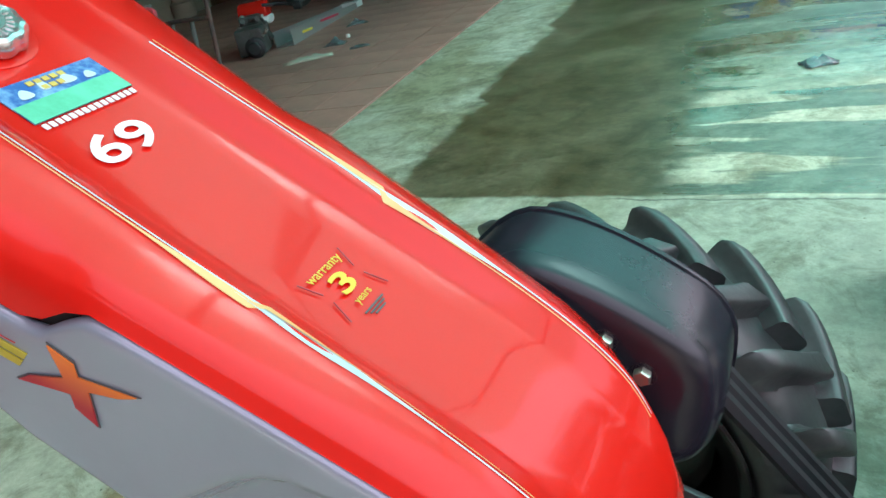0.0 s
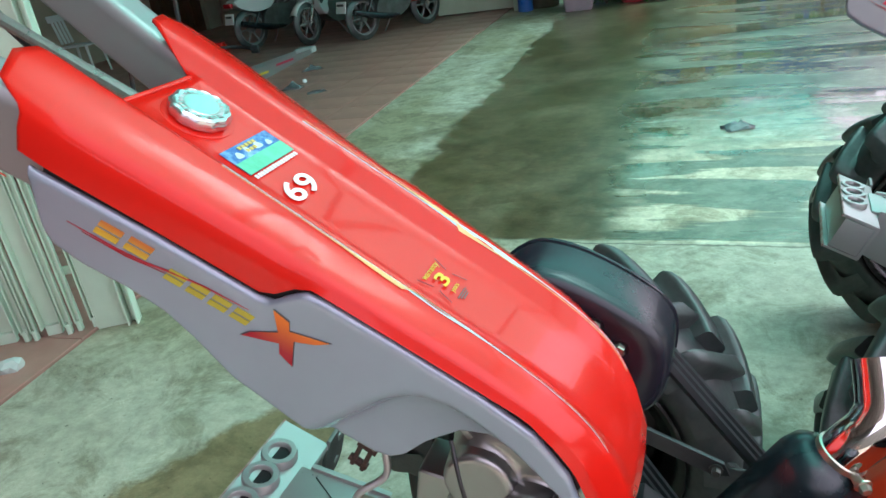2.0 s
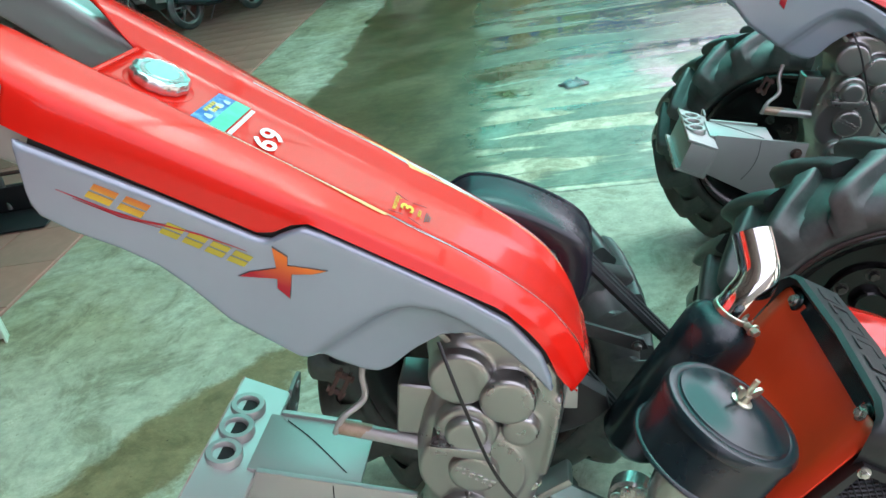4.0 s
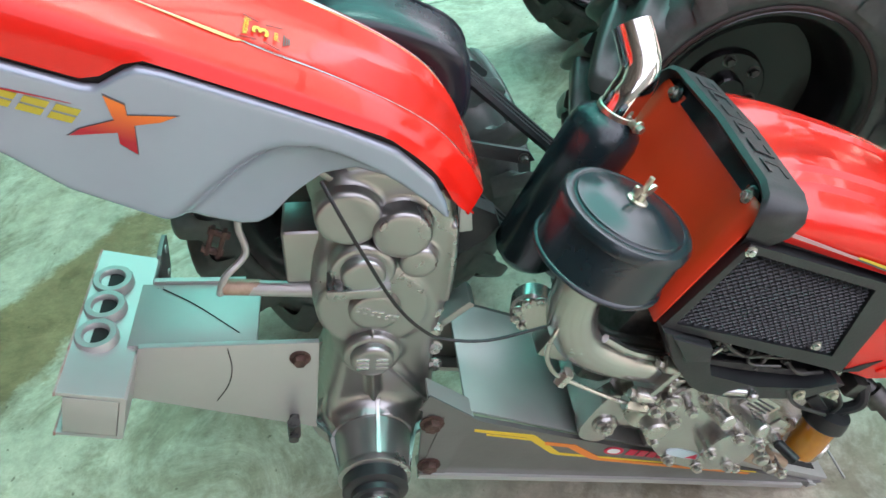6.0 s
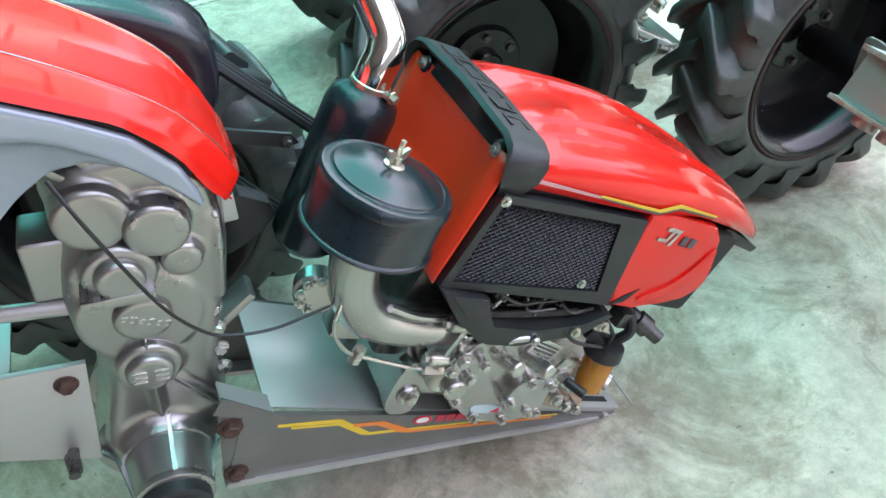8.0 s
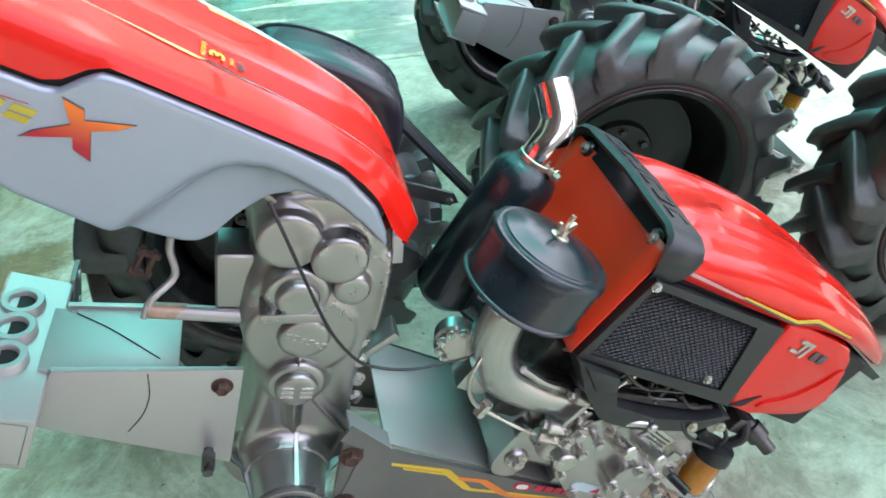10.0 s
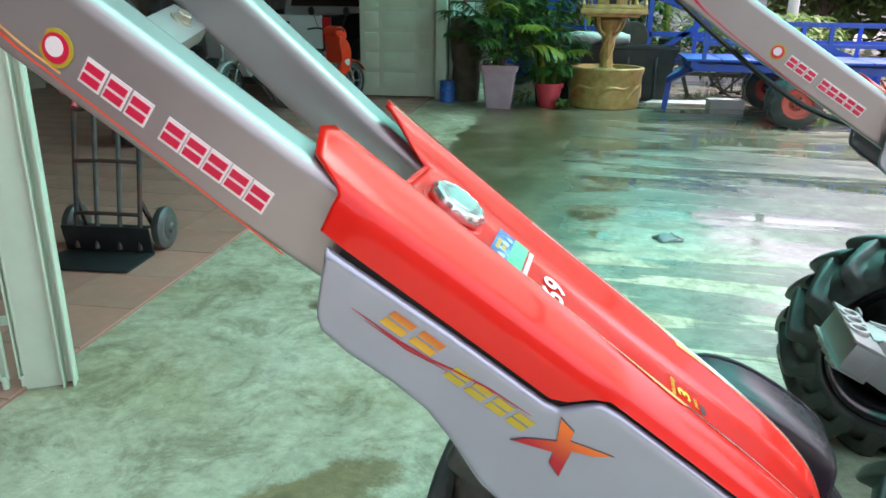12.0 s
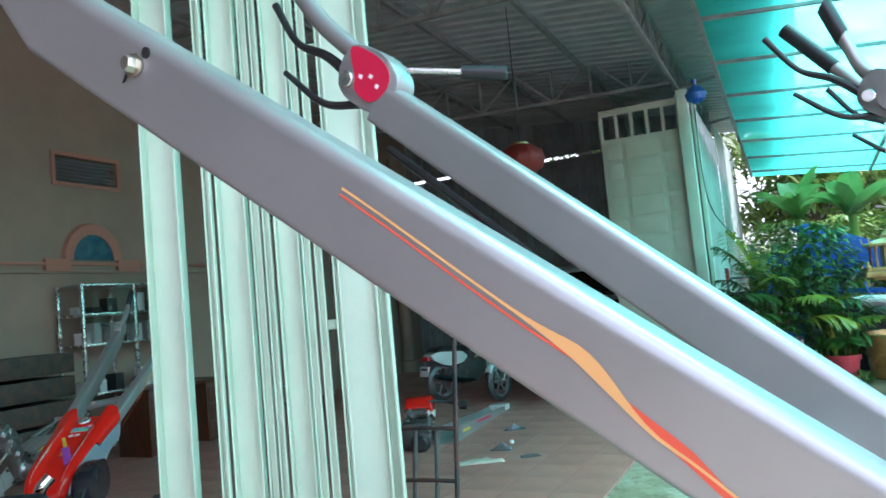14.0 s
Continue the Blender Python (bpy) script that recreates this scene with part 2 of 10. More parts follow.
def ground_material():
    m = bpy.data.materials.new("wet_concrete")
    m.use_nodes = True
    nt = m.node_tree
    b = nt.nodes["Principled BSDF"]
    N, L = nt.nodes.new, nt.links.new
    tc = N("ShaderNodeTexCoord")

    def noise_tex(scale, detail, rough=0.6, vec=None, dist=0.0):
        n = N("ShaderNodeTexNoise")
        n.inputs["Scale"].default_value, n.inputs["Detail"].default_value = scale, detail
        n.inputs["Roughness"].default_value, n.inputs["Distortion"].default_value = rough, dist
        L(vec or tc.outputs["Object"], n.inputs["Vector"])
        return n.outputs["Fac"]

    def ramp(f, a, c, ca=(0, 0, 0, 1), cc=(1, 1, 1, 1)):
        r = N("ShaderNodeValToRGB")
        r.color_ramp.elements[0].position, r.color_ramp.elements[1].position = a, c
        r.color_ramp.elements[0].color, r.color_ramp.elements[1].color = ca, cc
        L(f, r.inputs["Fac"])
        return r.outputs["Color"]

    def mixc(f, a, c, blend='MIX'):
        x = N("ShaderNodeMix")
        x.data_type, x.blend_type = 'RGBA', blend
        for sock, v in (("Factor", f), ("A", a), ("B", c)):
            if hasattr(v, "is_linked"):
                L(v, x.inputs[sock])
            else:
                x.inputs[sock].default_value = v
        return x.outputs["Result"]

    def math_node(op, a, c):
        x = N("ShaderNodeMath")
        x.operation = op
        for i, v in enumerate((a, c)):
            if hasattr(v, "is_linked"):
                L(v, x.inputs[i])
            else:
                x.inputs[i].default_value = v
        return x.outputs[0]

    base = ramp(noise_tex(1.3, 8, 0.65), 0.3, 0.7, (0.415, 0.378, 0.312, 1), (0.635, 0.580, 0.485, 1))
    fine = ramp(noise_tex(16, 9, 0.78), 0.32, 0.70, (0.60, 0.59, 0.56, 1), (1.14, 1.14, 1.11, 1))
    col = mixc(1.0, base, fine, 'MULTIPLY')
    specks = ramp(noise_tex(48, 3, 0.6), 0.26, 0.33, (0.35, 0.33, 0.28, 1), (1, 1, 1, 1))
    col = mixc(1.0, col, specks, 'MULTIPLY')
    # Wetness: dark beyond a crooked line and away from the floor's edge, pooled in streaks further out.
    sep = N("ShaderNodeSeparateXYZ")
    L(tc.outputs["Object"], sep.inputs[0])
    X, Y = sep.outputs[0], sep.outputs[1]
    mp = N("ShaderNodeMapping")
    mp.inputs["Scale"].default_value = (0.42, 1.7, 1)
    mp.inputs["Rotation"].default_value = (0, 0, radians(-6))
    L(tc.outputs["Object"], mp.inputs["Vector"])
    streak = noise_tex(0.95, 5, 0.5, mp.outputs[0], 0.5)
    wob = noise_tex(1.6, 6, 0.62)

    def rise(v, lo, hi):
        r = N("ShaderNodeMapRange")
        r.interpolation_type = 'SMOOTHSTEP'
        r.inputs["From Min"].default_value, r.inputs["From Max"].default_value = lo, hi
        L(v, r.inputs["Value"])
        return r.outputs[0]

    wx = math_node('MULTIPLY', math_node('SUBTRACT', wob, 0.5), 0.55)
    beyond = rise(math_node('ADD', Y, math_node('MULTIPLY', wx, 0.16)), 2.11, 2.15)
    side = math_node('ADD', math_node('ADD', X, math_node('MULTIPLY', Y, 0.063)), math_node('MULTIPLY', wx, 0.8))
    zone = math_node('MULTIPLY', beyond, rise(math_node('ADD', side, math_node('MULTIPLY', math_node('SUBTRACT', noise_tex(9, 6, 0.75), 0.5), 0.20)), -1.30, -1.21))
    out = rise(math_node('ADD', side, math_node('MULTIPLY', math_node('SUBTRACT', noise_tex(14, 6, 0.8), 0.5), 0.22)), -0.13, 0.07)
    pool = math_node('MULTIPLY', math_node('MULTIPLY', zone, out), ramp(streak, 0.47, 0.53))
    mp3 = N("ShaderNodeMapping")
    mp3.inputs["Scale"].default_value = (0.55, 3.4, 1)
    mp3.inputs["Location"].default_value = (0.35, 0.2, 0)
    L(tc.outputs["Object"], mp3.inputs["Vector"])
    strip = ramp(noise_tex(1.15, 7, 0.52, mp3.outputs[0], 0.35), 0.485, 0.515)
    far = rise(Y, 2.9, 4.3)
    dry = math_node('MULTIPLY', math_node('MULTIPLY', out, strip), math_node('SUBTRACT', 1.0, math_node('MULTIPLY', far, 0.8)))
    wet = math_node('MULTIPLY', zone, math_node('SUBTRACT', 1.0, dry))
    # A long oil stain beside the drawbar, and grime along the wet edge.
    ca, sa = math.cos(radians(55)), math.sin(radians(55))
    dx, dy = math_node('ADD', X, 0.98), math_node('SUBTRACT', Y, 0.66)
    along = math_node('ADD', math_node('MULTIPLY', dx, ca), math_node('MULTIPLY', dy, sa))
    across = math_node('SUBTRACT', math_node('MULTIPLY', dy, ca), math_node('MULTIPLY', dx, sa))
    along = math_node('MULTIPLY', along, 0.26)
    dd = math_node('SQRT', math_node('ADD', math_node('MULTIPLY', along, along), math_node('MULTIPLY', across, across)), 0.0)
    dd = math_node('ADD', dd, math_node('MULTIPLY', math_node('SUBTRACT', noise_tex(7, 8, 0.75), 0.5), 0.26))
    stain = ramp(dd, 0.125, 0.165, (1, 1, 1, 1), (0, 0, 0, 1))
    blot = ramp(noise_tex(3.4, 9, 0.76, None, 0.8), 0.49, 0.60)
    grime = math_node('MULTIPLY', rise(side, -1.52, -1.34), ramp(noise_tex(6, 6, 0.7), 0.44, 0.56))
    grime = math_node('MULTIPLY', grime, beyond)
    dirt = ramp(noise_tex(0.85, 7, 0.7, None, 0.6), 0.38, 0.58)
    gate_side = math_node('MULTIPLY', rise(Y, 0.8, 1.5), math_node('SUBTRACT', 1.0, rise(X, -0.7, 0.0)))
    dirt = math_node('MULTIPLY', dirt, math_node('ADD', math_node('MULTIPLY', gate_side, 0.60), 0.30))
    col = mixc(dirt, col, mixc(1.0, col, (0.56, 0.52, 0.38, 1), 'MULTIPLY'))
    col = mixc(math_node('MULTIPLY', blot, 0.75), col, mixc(1.0, col, (0.50, 0.47, 0.40, 1), 'MULTIPLY'))
    scuff = ramp(noise_tex(5.5, 8, 0.8, None, 1.2), 0.60, 0.66)
    col = mixc(math_node('MULTIPLY', scuff, 0.5), col, mixc(1.0, col, (1.45, 1.45, 1.42, 1), 'MULTIPLY'))
    col = mixc(math_node('MULTIPLY', grime, 0.5), col, mixc(1.0, col, (0.42, 0.40, 0.34, 1), 'MULTIPLY'))
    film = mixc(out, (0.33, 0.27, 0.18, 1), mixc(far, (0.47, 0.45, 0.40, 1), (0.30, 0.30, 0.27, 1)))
    # Dry strips: pale concrete, lifted and warmed further in colour for missing daylight.
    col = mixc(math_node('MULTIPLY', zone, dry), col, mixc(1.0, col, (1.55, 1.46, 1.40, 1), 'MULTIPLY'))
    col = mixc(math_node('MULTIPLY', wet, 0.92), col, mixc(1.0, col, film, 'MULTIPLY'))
    # The open joint between two pours.
    joint = math_node('ABSOLUTE', math_node('SUBTRACT', math_node('ADD', Y, math_node('MULTIPLY', math_node('SUBTRACT', noise_tex(5, 4, 0.6), 0.5), 0.09)), 2.105), 0.0)
    joint = math_node('MULTIPLY', ramp(joint, 0.003, 0.008, (1, 1, 1, 1), (0, 0, 0, 1)), rise(X, -0.5, -0.3))
    col = mixc(math_node('MULTIPLY', joint, 0.8), col, mixc(1.0, col, (0.22, 0.21, 0.19, 1), 'MULTIPLY'))
    col = mixc(math_node('MULTIPLY', stain, 0.9), col, mixc(1.0, col, (0.50, 0.37, 0.22, 1), 'MULTIPLY'))
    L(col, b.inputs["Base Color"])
    r = math_node('SUBTRACT', 0.62, math_node('MULTIPLY', wet, 0.34))
    r = math_node('SUBTRACT', r, math_node('MULTIPLY', pool, 0.24))
    r = math_node('SUBTRACT', r, math_node('MULTIPLY', stain, 0.15))
    L(math_node('MAXIMUM', r, 0.04), b.inputs["Roughness"])
    bp = N("ShaderNodeBump")
    bp.inputs["Distance"].default_value = 0.004
    L(math_node('MAXIMUM', math_node('SUBTRACT', 0.5, math_node('MULTIPLY', pool, 0.49)), 0.005), bp.inputs["Strength"])
    L(noise_tex(18, 6, 0.7), bp.inputs["Height"])
    L(bp.outputs[0], b.inputs["Normal"])
    return m


def sheet_material():
    m = bpy.data.materials.new("green_shade_sheet")
    m.use_nodes = True
    nt = m.node_tree
    nt.nodes.remove(nt.nodes["Principled BSDF"])
    out = nt.nodes["Material Output"]
    tr = nt.nodes.new("ShaderNodeBsdfTranslucent")
    df = nt.nodes.new("ShaderNodeBsdfDiffuse")
    tp = nt.nodes.new("ShaderNodeBsdfTransparent")
    tr.inputs[0].default_value = (0.06, 0.62, 0.48, 1)
    df.inputs[0].default_value = (0.03, 0.45, 0.33, 1)
    tp.inputs[0].default_value = (0.46, 0.90, 0.80, 1)
    a = nt.nodes.new("ShaderNodeMixShader")
    a.inputs[0].default_value = 0.8
    nt.links.new(df.outputs[0], a.inputs[1])
    nt.links.new(tr.outputs[0], a.inputs[2])
    c = nt.nodes.new("ShaderNodeMixShader")
    tc = nt.nodes.new("ShaderNodeTexCoord")
    nz = nt.nodes.new("ShaderNodeTexNoise")
    nz.inputs["Scale"].default_value, nz.inputs["Detail"].default_value = 1.1, 5
    mr = nt.nodes.new("ShaderNodeMapRange")
    mr.inputs["From Min"].default_value, mr.inputs["From Max"].default_value = 0.35, 0.68
    mr.inputs["To Min"].default_value, mr.inputs["To Max"].default_value = 0.10, 0.42
    nt.links.new(tc.outputs["Object"], nz.inputs["Vector"])
    nt.links.new(nz.outputs["Fac"], mr.inputs["Value"])
    nt.links.new(mr.outputs[0], c.inputs[0])
    nt.links.new(a.outputs[0], c.inputs[1])
    nt.links.new(tp.outputs[0], c.inputs[2])
    nt.links.new(c.outputs[0], out.inputs[0])
    return m


M_GROUND = ground_material()
M_SHEET = sheet_material()


# ---- mesh helpers ----
def part(name, bm, material, parent=None, label="", smooth=35.0, recalc=True):
    """Links a bmesh as one mesh object under a thing or a part."""
    if recalc:
        bmesh.ops.recalc_face_normals(bm, faces=bm.faces)
    me = bpy.data.meshes.new(name)
    bm.to_mesh(me)
    bm.free()
    me.materials.append(material)
    me.polygons.foreach_set("use_smooth", [True] * len(me.polygons))
    me.set_sharp_from_angle(angle=radians(smooth))
    ob = new(name, me)
    if parent is not None:
        ob.parent = parent
    if label:
        tagged(ob, label)
    return ob


def thing(name, label, category, m=None, group="", kind=""):
    ob = new(name)
    ob.empty_display_size = 0.1
    if m is not None:
        ob.matrix_world = m
    return tagged(ob, label, category, group, kind)


def xf(bm, verts, m):
    bmesh.ops.transform(bm, matrix=m, verts=verts)


def box(bm, c, s, bevel=0.0, rot=None, seg=2):
    """A box of centre c and size s, with bevelled edges; rot: degrees about x, y, z."""
    old = set(bm.verts)
    v = bmesh.ops.create_cube(bm, size=1.0)["verts"]
    xf(bm, v, Matrix.Diagonal((*s, 1)))
    if bevel:
        e = list({e for q in v for e in q.link_edges})
        bmesh.ops.bevel(bm, geom=e, offset=bevel, segments=seg, affect='EDGES', profile=0.6)
        v = [q for q in bm.verts if q not in old]
    xf(bm, v, pose(*c, *(rot or (0, 0, 0))))
    return v


def frame_of(a, b):
    a, b = Vector(a), Vector(b)
    q = (b - a).to_track_quat('Z', 'Y').to_matrix().to_4x4()
    return Matrix.Translation(a) @ q, (b - a).length


def lathe(bm, a, b, prof, n=32, cap=True):
    """Turns a profile of (distance along a to b, radius) round that line."""
    m, _ = frame_of(a, b)
    rings = []
    for h, r in prof:
        rings.append([bm.verts.new(m @ Vector((r * math.cos(2 * math.pi * i / n), r * math.sin(2 * math.pi * i / n), h))) for i in range(n)])
    for p, q in zip(rings, rings[1:]):
        for i in range(n):
            bm.faces.new((p[i], p[(i + 1) % n], q[(i + 1) % n], q[i]))
    if cap:
        bm.faces.new(rings[0][::-1])
        bm.faces.new(rings[-1])
    return rings


def cyl(bm, a, b, r, r2=None, n=20, bev=0.0):
    L = (Vector(b) - Vector(a)).length
    r2 = r if r2 is None else r2
    prof = [(0, r), (L, r2)] if not bev else [(0, r - bev), (bev, r), (L - bev, r2), (L, r2 - bev)]
    return lathe(bm, a, b, prof, n)


def hexbolt(bm, a, d, r=0.007, h=0.006, washer=True):
    a, d = Vector(a), Vector(d).normalized()
    if washer:
        cyl(bm, a, a + d * 0.002, r * 1.45, n=16)
    lathe(bm, a + d * 0.002, a + d * (0.002 + h), [(0, r), (h * 0.8, r), (h, r * 0.85)], 6)


def smooth_path(pts, k=8):
    """A Catmull-Rom curve through the points."""
    P = [Vector(p) for p in pts]
    P = [P[0] * 2 - P[1]] + P + [P[-1] * 2 - P[-2]]
    out = []
    for i in range(1, len(P) - 2):
        a, b, c, d = P[i - 1:i + 3]
        for j in range(k):
            t = j / k
            out.append(0.5 * ((2 * b) + (c - a) * t + (2 * a - 5 * b + 4 * c - d) * t * t + (3 * b - a - 3 * c + d) * t ** 3))
    out.append(P[-2])
    return out


def tube(bm, pts, r, n=10, smooth=True, k=8, cap=True):
    """Sweeps a circle along a path; r is one radius or one per point of the path."""
    path = smooth_path(pts, k) if smooth else [Vector(p) for p in pts]
    rr = r if isinstance(r, (list, tuple)) else [r, r]
    rings, up = [], None
    for i, p in enumerate(path):
        d = (path[min(i + 1, len(path) - 1)] - path[max(i - 1, 0)]).normalized()
        if up is None:
            up = Vector((0, 0, 1)) if abs(d.z) < 0.9 else Vector((1, 0, 0))
        s = d.cross(up).normalized()
        up = s.cross(d).normalized()
        f = i / (len(path) - 1) * (len(rr) - 1)
        j = min(int(f), len(rr) - 2)
        q = rr[j] + (rr[j + 1] - rr[j]) * (f - j)
        rings.append([bm.verts.new(p + (s * math.cos(2 * math.pi * a / n) + up * math.sin(2 * math.pi * a / n)) * q) for a in range(n)])
    for p, q in zip(rings, rings[1:]):
        for i in range(n):
            bm.faces.new((p[i], p[(i + 1) % n], q[(i + 1) % n], q[i]))
    if cap:
        bm.faces.new(rings[0][::-1])
        bm.faces.new(rings[-1])


def loft(bm, sections, closed=True, caps=True):
    rings = [[bm.verts.new(p) for p in s] for s in sections]
    n = len(rings[0])
    for p, q in zip(rings, rings[1:]):
        for i in range(n if closed else n - 1):
            bm.faces.new((p[i], p[(i + 1) % n], q[(i + 1) % n], q[i]))
    if caps and closed:
        bm.faces.new(rings[0][::-1])
        bm.faces.new(rings[-1])
    return rings


def prism(bm, outline, y0, y1, bevel=0.0, place=None, seg=2):
    """An outline in x and z given thickness from y0 to y1; place: a function that moves each point."""
    place = place or (lambda x, y, z: (x, y, z))
    a = [bm.verts.new((x, y0, z)) for x, z in outline]
    b = [bm.verts.new((x, y1, z)) for x, z in outline]
    n = len(a)
    fs = [bm.faces.new(a), bm.faces.new(b[::-1])]
    for i in range(n):
        fs.append(bm.faces.new((a[(i + 1) % n], a[i], b[i], b[(i + 1) % n])))
    vs = a + b
    if bevel:
        old = set(bm.verts) - set(vs)
        es = list({e for f in fs[:2] for e in f.edges})
        bmesh.ops.bevel(bm, geom=es, offset=bevel, segments=seg, affect='EDGES', profile=0.6)
        vs = [v for v in bm.verts if v not in old]
    for v in vs:
        v.co = Vector(place(*v.co))
    return vs


def rounded(pts, k=4):
    """A closed outline rounded by corner cutting."""
    for _ in range(k):
        out = []
        for (a, b), (c, d) in zip(pts, pts[1:] + pts[:1]):
            out += [(a * .75 + c * .25, b * .75 + d * .25), (a * .25 + c * .75, b * .25 + d * .75)]
        pts = out
    return pts


def text_mesh(name, body, size, material, parent, m, depth=0.0004, shear=0.0, offset=0.0, align='CENTER'):
    cu = bpy.data.curves.new(name, 'FONT')
    cu.body, cu.size, cu.shear, cu.extrude, cu.offset = body, size, shear, depth, offset
    cu.align_x, cu.align_y = align, 'CENTER'
    tmp = bpy.data.objects.new(name + "_curve", cu)
    scene.collection.objects.link(tmp)
    dg = bpy.context.evaluated_depsgraph_get()
    me = bpy.data.meshes.new_from_object(tmp.evaluated_get(dg))
    bpy.data.objects.remove(tmp)
    bpy.data.curves.remove(cu)
    me.transform(m)
    me.materials.clear()
    me.materials.append(material)
    ob = new(name, me)
    ob.parent = parent
    return ob


# ---- the two-wheeled tractor, built with its rails level and then set nose down ----
DIVE = 36.0
SEAT = pose(0, 0, 0.516, 0, DIVE, 0)
AX, AZ = 0.062, -0.150          # wheel axle
WHEEL_R, WHEEL_Y = 0.361, 0.51


def ramp(x, table):
    """Linear interpolation in a short table of (x, value)."""
    if x <= table[0][0]:
        return table[0][1]
    for (a, p), (b, q) in zip(table, table[1:]):
        if x <= b:
            f = (x - a) / (b - a)
            f = f * f * (3 - 2 * f)
            return p + (q - p) * f
    return table[-1][1]


def curve(x, table):
    """A smooth curve through a short table of (x, value)."""
    n = len(table)
    if x <= table[0][0]:
        return table[0][1]
    if x >= table[-1][0]:
        return table[-1][1]
    k = max(i for i in range(n - 1) if table[i][0] <= x)
    slope = lambda i: (table[min(i + 1, n - 1)][1] - table[max(i - 1, 0)][1]) / (table[min(i + 1, n - 1)][0] - table[max(i - 1, 0)][0])
    (a, p), (b, q) = table[k], table[k + 1]
    h = b - a
    t = (x - a) / h
    return (2 * t ** 3 - 3 * t * t + 1) * p + (t ** 3 - 2 * t * t + t) * h * slope(k) + (3 * t * t - 2 * t ** 3) * q + (t ** 3 - t * t) * h * slope(k + 1)


HOOD_BOTTOM = [(-0.70, 0.303), (-0.392, 0.303), (-0.352, 0.336), (-0.13, 0.336), (-0.06, 0.312), (-0.02, 0.282), (0.0, 0.272)]
HOOD_TOP = [(-0.70, 0.362), (-0.60, 0.362), (-0.30, 0.361), (-0.16, 0.358), (-0.08, 0.345), (-0.03, 0.318), (0.0, 0.290)]
HOOD_HALF = [(-0.70, 0.150), (-0.62, 0.146), (-0.50, 0.133), (-0.35, 0.119), (-0.15, 0.105), (-0.06, 0.099), (0.0, 0.088)]


HOOD_SINK = [(-0.62, 0.020), (-0.25, 0.019), (-0.12, 0.014), (-0.05, 0.009), (0.0, 0.005)]
HOOD_FLOOR = [(-0.62, 0.050), (-0.50, 0.047), (-0.30, 0.046), (-0.08, 0.044), (0.0, 0.037)]


def hood_bottom(x):
    return ramp(x, HOOD_BOTTOM) if x < -0.2 else curve(x, HOOD_BOTTOM[3:])


def hood_half(x):
    """Half of the hood's cross-section at x: (y, z) from the middle out."""
    zb, zt, h = hood_bottom(x), curve(x, HOOD_TOP), curve(x, HOOD_HALF)
    sink = curve(x, HOOD_SINK)
    f = curve(x, HOOD_FLOOR)
    k = h / 0.124
    d = zt - zb
    d = min(d, 0.026 + 0.35 * max(0.0, d - 0.026))
    c = f + 0.029
    half = [(0.0, zt - sink), (f * 0.6, zt - sink), (f, zt - 0.96 * sink), (f + 0.007, zt - 0.78 * sink), (f + 0.019, zt - 0.22 * sink), (f + 0.025, zt - 0.04 * sink),
            (c, zt), (c + 0.45 * (h - 0.016 - c), zt - 0.10 * d), (h - 0.016, zt - 0.30 * d), (h - 0.006, zt - 0.49 * d), (h - 0.003, zt - 0.62 * d), (h, zt - 0.98 * d), (h + 0.0005, zb), (h - 0.006, zb - 0.001)]
    return half


def hood_z(x, y):
    half = hood_half(x)
    for (p, q), (r, t) in zip(half, half[1:]):
        if p <= y <= r:
            return q + (t - q) * (y - p) / max(1e-6, r - p)
    return half[-1][1]


def cover_y(x):
    return -0.0945 + 0.0445 * x - 0.061 * x * x


